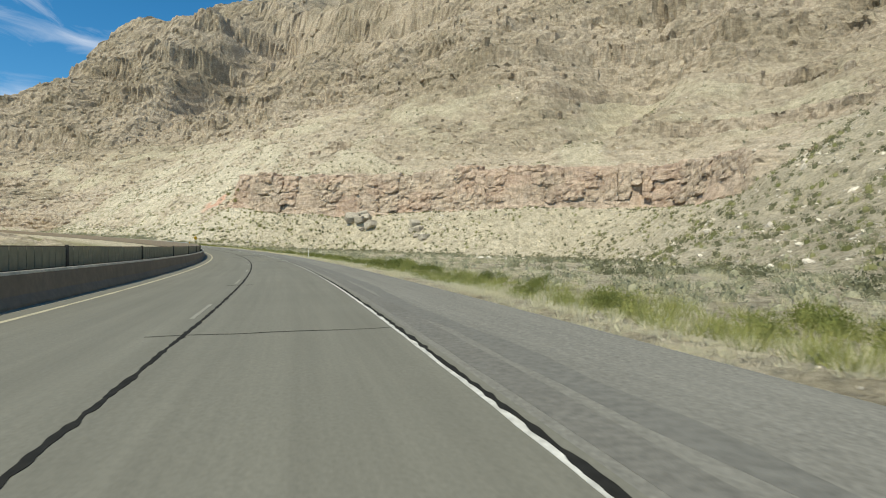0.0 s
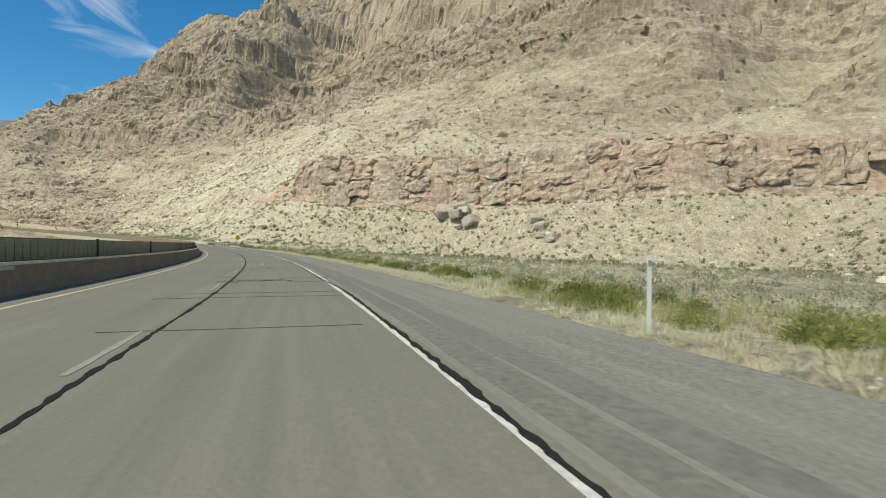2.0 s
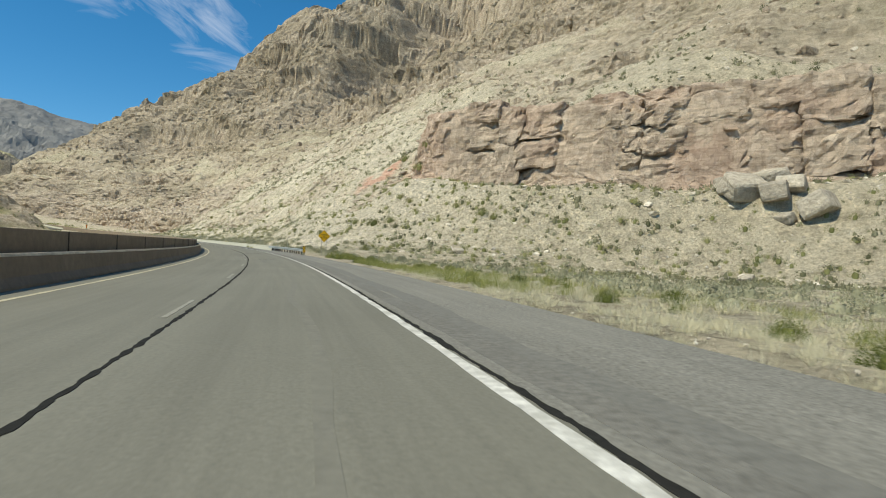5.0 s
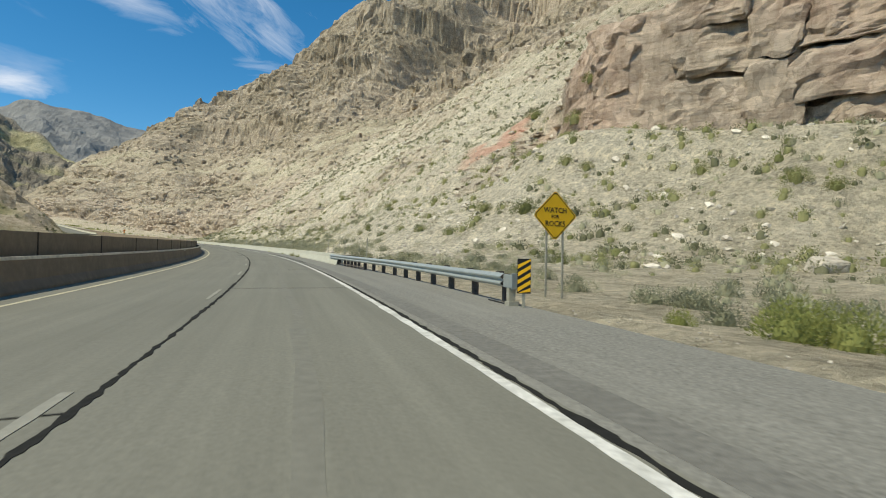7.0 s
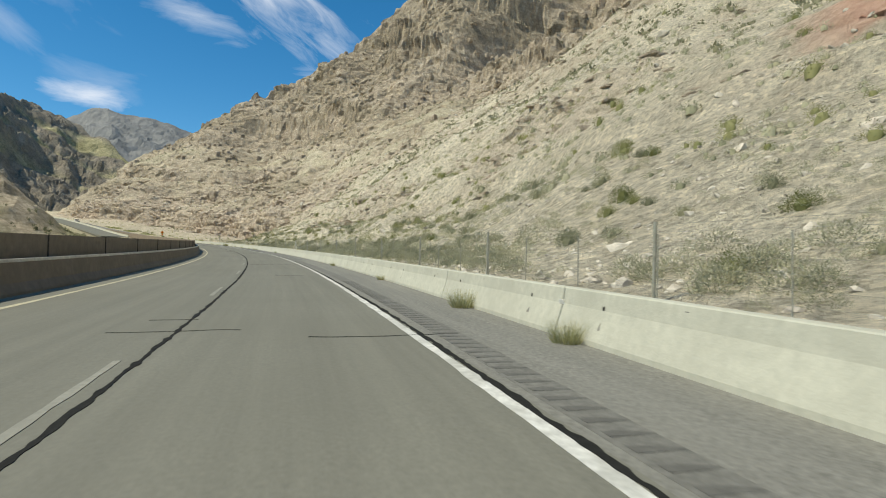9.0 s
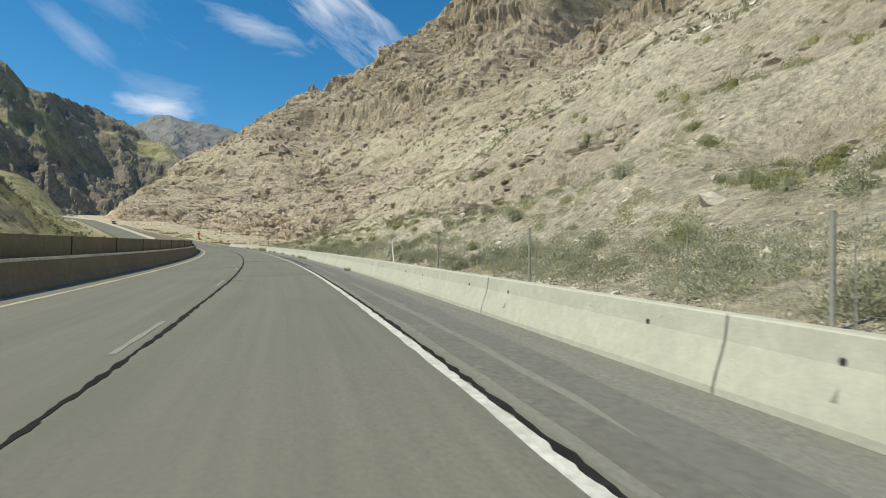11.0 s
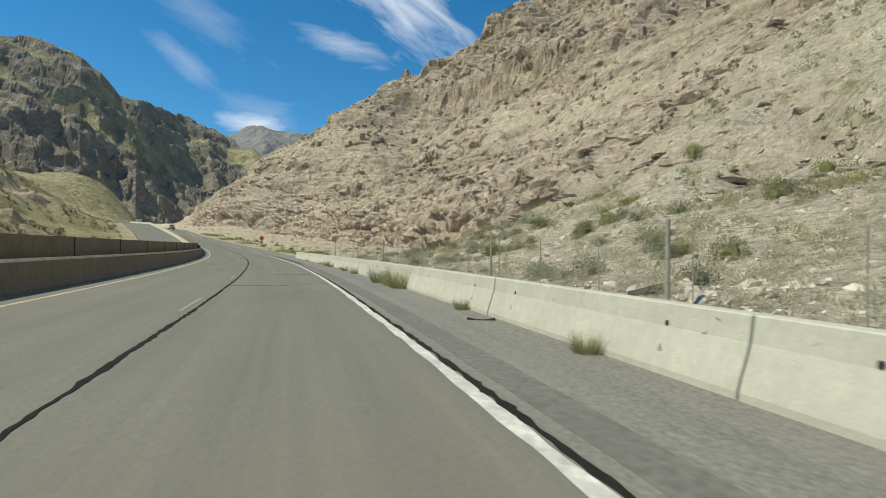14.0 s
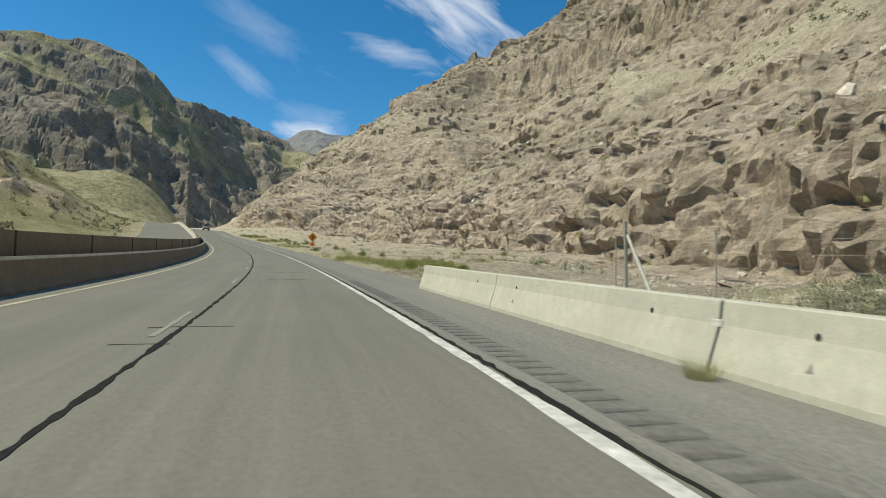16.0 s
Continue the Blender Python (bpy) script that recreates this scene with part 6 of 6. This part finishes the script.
def rock_ledge():
    """The long pinkish ledge: great upright masses of rock side by side along one level of the mountainside."""
    g = np.random.RandomState(631)
    ss, uu = np.arange(112, 298, 2.0), np.arange(20, 190, 0.5)
    z = land(*np.meshgrid(ss, uu, indexing="ij"), False)[1]
    uc = np.array([uu[np.argmax(row > 23.5)] for row in z])
    uc = np.convolve(np.pad(uc, 5, mode="edge"), np.ones(11) / 11, mode="valid")
    line = at(ss, uc)
    run = np.concatenate([[0], np.cumsum(np.hypot(*np.diff(line[:, :2], axis=0).T))])
    ledge = empty("rock_ledge", Matrix.Translation(line[len(line) // 2]))
    origin = np.array(line[len(line) // 2])
    a = 2.0
    while a < run[-1] - 2:
        w = g.uniform(3.2, 10.5)
        mid = a + 0.5 * w
        c = np.array([np.interp(mid, run, line[:, k]) for k in range(3)])
        t0 = np.array([np.interp(mid + 3, run, line[:, k]) - np.interp(mid - 3, run, line[:, k]) for k in (0, 1)])
        t0 /= np.linalg.norm(t0)
        n = np.array([-t0[1], t0[0]])
        end = float(smooth(0, 16, min(mid, run[-1] - mid)))
        wave = float(noise3(mid / 26, 0.3, 0.2, 633))
        low, top = 12.6 + 1.6 * wave + g.uniform(-0.8, 0.8) + 2.5 * (1 - end), 31.0 + 1.8 * wave + g.uniform(-1.6, 1.2) - 4.5 * (1 - end)
        splits = sorted(low + (top - low) * np.clip((k + 1) / (m + 1) + g.uniform(-0.16, 0.16), 0.1, 0.9) for m in (g.randint(1, 4),) for k in range(m))
        out0 = 0.9 + 1.3 * float(noise3(mid / 17, 0.7, 0.4, 635)) + g.normal(0, 0.3) - 1.8 * (1 - end)
        for z0, z1 in zip([low] + splits, splits + [top]):
            if g.uniform() < 0.04:
                continue
            v, f = rough_block(g, w * 1.08, 8.0, (z1 - z0) * 1.10, 11, 9.0, 1.0, (2, 4))
            turn = g.normal(0, 0.06)
            ca, sa_ = np.cos(turn), np.sin(turn)
            x, y = v[:, 0] * ca - v[:, 1] * sa_, v[:, 0] * sa_ + v[:, 1] * ca
            y = y + out0 + g.normal(0, 0.24) - 4.0 - 0.12 * (v[:, 2] + 0.5 * (z0 + z1) - 22)
            v = np.stack([c[0] + t0[0] * x + n[0] * y, c[1] + t0[1] * x + n[1] * y, c[2] + 0.5 * (z0 + z1) + v[:, 2]], -1)
            me = bpy.data.meshes.new("rock_block")
            me.from_pydata((v - origin).tolist(), [], f.tolist())
            me.shade_flat()
            tone = 0.06 + 0.22 * smooth(-0.4, 0.5, fbm(v[:, 0] / 14, v[:, 1] / 14, v[:, 2] / 9, 2, 55))
            for key, val in (("rock", np.ones(len(v))), ("red", tone), ("pale", np.zeros(len(v)))):
                a_ = me.attributes.new(key, "FLOAT", "POINT")
                a_.data.foreach_set("value", val.astype(np.float32))
            me.materials.append(M_GROUND)
            new("rock_block", me).parent = ledge
        a += w
    return tagged(ledge, "blocky pinkish brown rock ledge along the stony slope", "rock ledge")


rock_ledge()
outcrop("ledge_rubble", BLOCKS, 300, 120, 296, 24, 135, 8, 36, 0.3, (0.4, 1.6), 603, "broken pinkish blocks on and below the ledge", turn=0.3)
outcrop("cut_rock", BLOCKS, 900, 472, 720, 14, 75, 1.5, 48, 0.35, (0.4, 2.2), 605, "jointed blocks of the brown rock face beside the road", 1.2, 0.15, 0.3)
outcrop("cut_rock", BLOCKS, 1500, 472, 700, 12, 60, 1.0, 40, 0.25, (0.2, 1.1), 615, "small broken stones of the brown rock face beside the road", 1.2, 0.05, 0.4)
outcrop("cliff_rock", COLUMNS, 2300, 520, 860, 60, 300, 45, 260, 0.35, (1.2, 3.8), 607, "broken buttresses of the high cliff", 1.2, 0.3, 0.4)
outcrop("cliff_rock", COLUMNS, 2500, 60, 520, 80, 330, 42, 320, 0.4, (1.2, 4.0), 609, "broken buttresses of the high cliff", 1.1, 0.3, 0.4)
outcrop("cliff_rock", COLUMNS, 1000, 150, 580, 150, 330, 85, 400, 0.2, (1.8, 5.5), 617, "broken buttresses of the high cliff", 1.0, 0.25, 0.4)
outcrop("cliff_rock", COLUMNS, 1300, 120, 640, 320, 500, 100, 700, 0.1, (2.5, 7.0), 619, "broken buttresses of the high cliff", 1.0, 0.2, 0.4)
outcrop("bedrock_slabs", SLABS, 1500, 286, 480, 13, 90, 2, 60, 0.10, (0.6, 2.2), 611, "pale slabs of bedrock in the stony slope", 1.5, 0.05, 0.5)
outcrop("bedrock_slabs", SLABS, 700, 60, 286, 45, 130, 2, 60, 0.10, (0.6, 2.0), 613, "pale slabs of bedrock in the stony slope", 1.0, 0.05, 0.5)
# loose stones
p = above_foot(4200, -10, 300, -8, 56, 381, 6.0, -0.2)
scatter("slope_stones", STONES, p, 0.12 + 0.55 * rs.uniform(0, 1, len(p)) ** 3 + 0.7 * (rs.uniform(size=len(p)) > 0.97) * rs.uniform(0.3, 1, len(p)), M_STONE, "pale broken stones strewn over the slope below the ledge", "stones", 382, (0.6, 1.1), 0.25, flat=True)
s, u = clumped(7800, -5, 540, 8.5, 75, 307, 1.4, 8.0, -0.1)
keep = u > np.interp(s, FOOT[:, 0], FOOT[:, 1]) - 12
s, u = s[keep], u[keep]
p, rock, pale = on_ground(s, u)
scatter("loose_stones", STONES, p, 0.07 + 0.30 * rs.uniform(0, 1, len(s)) ** 3 + 0.35 * (rs.uniform(size=len(s)) > 0.95) * rs.uniform(0.4, 1, len(s)), M_STONE, "loose pale limestone rubble on the slope", "stones", 308, (0.7, 1.2), 0.2, flat=True)
s, u = clumped(5200, 268, 486, 6.2, 24, 357, 1.3, 6.0, -0.3)
p, rock, pale = on_ground(s, u)
scatter("bank_rubble", STONES, p, 0.05 + 0.22 * rs.uniform(0, 1, len(s)) ** 2.5, M_STONE, "broken pale rubble on the bank behind the barrier", "stones", 358, (0.5, 1.0), 0.25, flat=True)
SAGE_FINE = [leafy(360, 0.5, 0.45, 0.066, 0.5, 0.5, 160 + k, 0) for k in range(5)]
s, u = clumped(1150, 236, 486, 8.3, 22, 359, 1.5, 6.0, -0.3)
p, rock, pale = on_ground(s, u)
scatter("bank_sagebrush", SAGE_FINE, p, 0.5 + 0.9 * rs.uniform(0, 1, len(s)) ** 1.4, M_SAGE, "grey-green sagebrush along the fence", "shrubs", 360)
s, u = clumped(560, 284, 422, 8.5, 13.0, 361, 1.2, 6.0, -0.2)
p, rock, pale = on_ground(s, u)
scatter("bank_sagebrush", SAGE_FINE, p, 0.9 + 0.9 * rs.uniform(0, 1, len(s)), M_SAGE, "dense grey-green sagebrush along the fence", "shrubs", 362)
s, u = clumped(900, 330, 484, 13, 48, 363, 1.2, 8.0, -0.2)
p, rock, pale = on_ground(s, u)
scatter("bank_scrub", SAGE_FINE, p, 0.6 + 1.0 * rs.uniform(0, 1, len(s)) ** 1.5, M_OLIVE, "olive scrub dotted over the stony bank above the fence", "shrubs", 364)
s, u = clumped(3800, 60, 780, 40, 200, 309, 1.1, 14.0, -0.1)
p, rock, pale = on_ground(s, u)
scatter("fallen_blocks", STONES, p, 0.25 + 0.9 * rs.uniform(0, 1, len(s)) ** 4, M_STONE, "broken rock blocks lying below the cliffs", "stones", 310, (0.7, 1.3), 0.2, flat=True)
s, u = rs.uniform(-10, 500, 2600), 4.9 + 1.6 * rs.uniform(0, 1, 2600) ** 1.5
p, *_ = on_ground(s, u)
p[:, 2] = np.maximum(p[:, 2], at(s, u)[:, 2] - 0.02 - 0.1 * (u > 4.98))
scatter("verge_gravel", STONES[:3], p, rs.uniform(0.015, 0.05, len(s)), M_STONE, "fine pale gravel along the edge of the asphalt", "gravel", 312, flat=True)

# the verge before the guard rail, and past the barrier
for s0, s1, n in ((-8, 196, 6500), (486, 640, 1600)):
    s, u = clumped(n, s0, s1, 5.1, 9.5, 313 + int(s0), 1.4, 5.0, -0.35)
    open_ = np.abs(s - 108.0 + 0.25 * (u - 8)) > 2.8
    s, u = s[open_], u[open_]
    p, *_ = on_ground(s, u)
    scatter("verge_grass", TUFTS, p, rs.uniform(0.28, 0.62, len(s)), M_STRAW, "dry straw-coloured grass along the road's verge", "grass", 314)
s, u = clumped(2900, -8, 206, 6.2, 14.0, 341, 1.3, 8.0, 0.0)
open_ = np.abs(s - 108.0) > 3.2
s, u = s[open_], u[open_]
p, *_ = on_ground(s, u)
scatter("green_weeds", TUFTS, p, rs.uniform(0.5, 1.05, len(s)), M_GREEN, "tall bright green weeds behind the dry grass of the verge", "weeds", 342)
s, u = clumped(3000, -8, 190, 9, 34, 345, 1.4, 9.0, -0.2)
p, *_ = on_ground(s, u)
scatter("verge_grass", TUFTS, p, rs.uniform(0.5, 1.0, len(s)), M_STRAW, "sparse dry grass on the level ground behind the verge", "grass", 346)
s, u = clumped(700, 488, 640, 6.3, 11.0, 343, 1.1, 8.0, 0.1)
p, *_ = on_ground(s, u)
scatter("green_weeds", TUFTS, p, rs.uniform(0.7, 1.4, len(s)), M_GREEN, "green weeds behind the dry grass of the verge", "weeds", 344)
s, u = clumped(1500, 300, 486, 5.5, 16, 319, 1.3, 5.0, 0.05)
p, *_ = on_ground(s, u)
scatter("bank_grass", TUFTS, p, rs.uniform(0.4, 0.9, len(s)), M_STRAW, "dry grass on the bank behind the barrier", "grass", 320)

# bushes that stand nearest to the road, one by one
BUSH_NEAR = [template_mesh("verge_bush", leafy(1500, 0.6, 0.60, 0.065, 0.5, 0.8, 100 + k), M_GREEN) for k in range(5)]
SAGE_NEAR = [template_mesh("sage_bush", leafy(900, 0.52, 0.48, 0.058, 0.55, 0.5, 120 + k), M_SAGE) for k in range(5)]

OLIVE_NEAR = [template_mesh("creosote_bush", leafy(1500, 0.6, 0.62, 0.055, 0.6, 0.5, 110 + k), M_OLIVE) for k in range(3)]


def near_plants(name, meshes, s, u, lo, hi, label, group, seed):
    g = random.Random(seed)
    p, rock, pale = on_ground(s, u)
    for k in range(len(s)):
        if rock[k] > 0.6:
            continue
        z = g.uniform(lo, hi)
        ob = new(name, meshes[g.randrange(len(meshes))])
        ob.matrix_world = Matrix.Translation(p[k]) @ Matrix.Rotation(g.uniform(0, 6.28), 4, "Z") @ Matrix.Diagonal((z * g.uniform(0.85, 1.25), z, z * g.uniform(0.8, 1.15), 1))
        tagged(ob, label, "bush", group)


s, u = clumped(150, 12, 226, 6.6, 15.0, 401, 1.2, 9.0, 0.1)
s, u = s[np.abs(s - 108.2) > 3.2], u[np.abs(s - 108.2) > 3.2]
near_plants("verge_bush", BUSH_NEAR, s, u, 0.45, 1.0, "leafy bright green bush in the dry verge", "green bushes in the verge", 402)
s, u = np.array((13.0, 14.2, 9.0, 9.5, 11.0, 6.5, 139.5, 140.6, 138.0, 136.2, 142.5, 217.5, 222.0, 213.0, 207.0, 205.5, 203.2, 74.5, 103.6)), np.array((7.4, 8.2, 8.4, 10.6, 11.6, 8.9, 6.7, 8.0, 7.8, 8.6, 6.5, 6.5, 6.6, 8.6, 6.6, 6.4, 7.2, 8.3, 7.0))
near_plants("verge_bush", BUSH_NEAR, s, u, 0.85, 1.45, "large leafy bright green bush in the dry verge", "green bushes in the verge", 412)
s, u = clumped(85, 36, 104, 7.0, 11.0, 415, 1.1, 6.0, 0.0)
near_plants("verge_bush", BUSH_NEAR, s, u, 0.7, 1.3, "leafy bright green bush in the dry verge", "green bushes in the verge", 416)
for k, (s, u, z) in enumerate(((42.0, 8.4, 1.9), (41.2, 9.2, 1.7), (44.2, 9.6, 1.8), (43.2, 8.9, 1.5), (45.8, 9.6, 1.7), (47.0, 9.0, 1.4), (48.2, 9.6, 1.5), (50.4, 10.2, 1.3), (52.6, 11.2, 1.4), (39.6, 8.8, 1.6), (55.0, 9.6, 1.3),
                               (226.0, 8.2, 1.4), (225.4, 8.8, 1.6), (226.8, 9.2, 1.5), (224.6, 9.4, 1.3), (227.6, 7.2, 0.7))):
    ob = new("verge_bush", BUSH_NEAR[k % 5])
    ob.matrix_world = Matrix.Translation(ground_point(s, u) - Vector((0, 0, 0.05))) @ Matrix.Rotation(1.7 * k, 4, "Z") @ Matrix.Diagonal((z * 0.95, z * 0.9, z, 1))
    tagged(ob, "large leafy bright green bush in the dry verge", "bush", "green bushes in the verge")
s, u = clumped(36, 488, 640, 7.5, 13, 403, 1.1, 7.0, 0.1)
near_plants("verge_bush", BUSH_NEAR, s, u, 0.6, 1.2, "leafy bright green bush in the dry verge", "green bushes in the verge", 404)
s, u = clumped(290, 228, 480, 8.4, 21, 405, 1.4, 8.0, -0.1)
near_plants("sage_bush", SAGE_NEAR, s, u, 0.7, 1.7, "grey-green sagebrush on the bank behind the barrier", "sagebrush on the bank", 406)
s, u = clumped(44, 228, 480, 10.5, 26, 407, 1.1, 8.0, 0.0)
near_plants("creosote_bush", OLIVE_NEAR, s, u, 0.8, 1.5, "dark green rounded bush on the stony bank", "green bushes on the bank", 408)
# single large bushes on the slope above the fence
for k, (s, u, z) in enumerate(((403.5, 16.5, 2.3), (413.5, 18.7, 1.3), (312.5, 23.8, 1.5), (455.0, 34.0, 1.9), (331.0, 36.0, 1.1), (307.5, 34.0, 1.2), (481.0, 18.9, 1.6), (271.5, 24.9, 2.9), (269.5, 27.5, 2.4), (276.5, 22.7, 2.1), (275.5, 18.3, 1.6), (280.0, 16.5, 1.6), (267.0, 16.8, 0.9),
                              (302.0, 44.0, 3.0), (287.5, 41.0, 3.2), (284.5, 41.5, 2.4), (274.5, 31.5, 2.0), (272.0, 32.5, 1.7), (306.0, 21.0, 1.1), (262.0, 38.0, 1.9), (253.0, 38.7, 2.4), (250.5, 39.5, 1.9), (310.0, 21.7, 1.5), (291.0, 15.0, 1.2), (289.0, 10.6, 1.1))):
    g = ground_point(s, u)
    ob = new("creosote_bush", OLIVE_NEAR[k % 3])
    ob.matrix_world = Matrix.Translation(g - Vector((0, 0, 0.05))) @ Matrix.Rotation(1.3 * k, 4, "Z") @ Matrix.Diagonal((z * 1.1, z, z * 0.95, 1))
    tagged(ob, "large rounded green bush on the slope above the fence", "bush", "green bushes on the bank")
# weeds at the barrier's foot
WEEDS = [template_mesh("barrier_weed", tuft(520, 0.5, 0.62, 140 + k, 0.0035), M_WEED) for k in range(3)]
for s, u, z in ((393.9, 3.75, 0.5), (461.8, 3.8, 0.5), (458.3, 3.85, 0.75), (449.1, 3.8, 0.55), (445.3, 3.85, 0.7), (451.5, 3.85, 0.3), (434.0, 3.85, 1.15), (435.3, 3.75, 0.85), (437.2, 3.75, 1.2), (284.5, 3.75, 0.6), (289.5, 3.75, 0.75), (300.5, 3.8, 0.4), (317.0, 3.8, 0.4), (401.0, 3.8, 0.4), (412.0, 3.8, 0.5),
                (421.5, 3.8, 0.5), (427.0, 3.8, 0.45), (456.0, 3.8, 0.55), (472.4, 3.7, 0.38), (390.5, 3.8, 0.45), (366.0, 3.8, 0.4)):
    ob = new("barrier_weed", WEEDS[int(s * 10) % 3])
    ob.matrix_world = place(s, u, -0.01, s * 37) @ Matrix.Diagonal((z * 1.2, z * 1.2, z, 1))
    tagged(ob, "pale green weed at the foot of the concrete barrier", "weed", "weeds along the barrier")

# the heap of great blocks below the ledge
for k, (s, u, z, a) in enumerate(((226.5, 67.5, 3.6, 0.3), (223.5, 70, 3.0, 1.2), (226.5, 73.0, 3.4, 2.0), (222.8, 72.2, 2.3, 2.7), (219.0, 72.0, 3.2, 0.9), (230.5, 68.0, 2.2, 1.7), (221.5, 69.0, 1.5, 2.2),
                                  (203, 82.0, 2.4, 0.4), (201, 79, 1.6, 1.4), (199.5, 81, 2.5, 2.4), (193, 79.5, 2.6, 0.8), (196.5, 78.5, 1.5, 2.9),
                                  (217, 53, 1.1, 1.0), (218, 58, 1.3, 2.1), (243.5, 29.6, 1.15, 0.5))):
    g = ground_point(s, u)
    tpl = rough_block(np.random.RandomState(200 + k), 1.7, 1.25, 0.95, 7, 9.0, 0.16)
    ob = new("boulder", template_mesh("boulder", tpl, M_BOULDER))
    ob.matrix_world = Matrix.Translation(g + Vector((0, 0, (0.08 if 190 < s < 205 else 0.24) * z))) @ Matrix.Rotation(a, 4, "Z") @ Matrix.Rotation(0.5 * math.sin(a * 5), 4, "X") @ Matrix.Diagonal((z, z, z, 1))
    tagged(ob, "great angular grey limestone block below the ledge", "boulder", "boulder heap below the ledge")
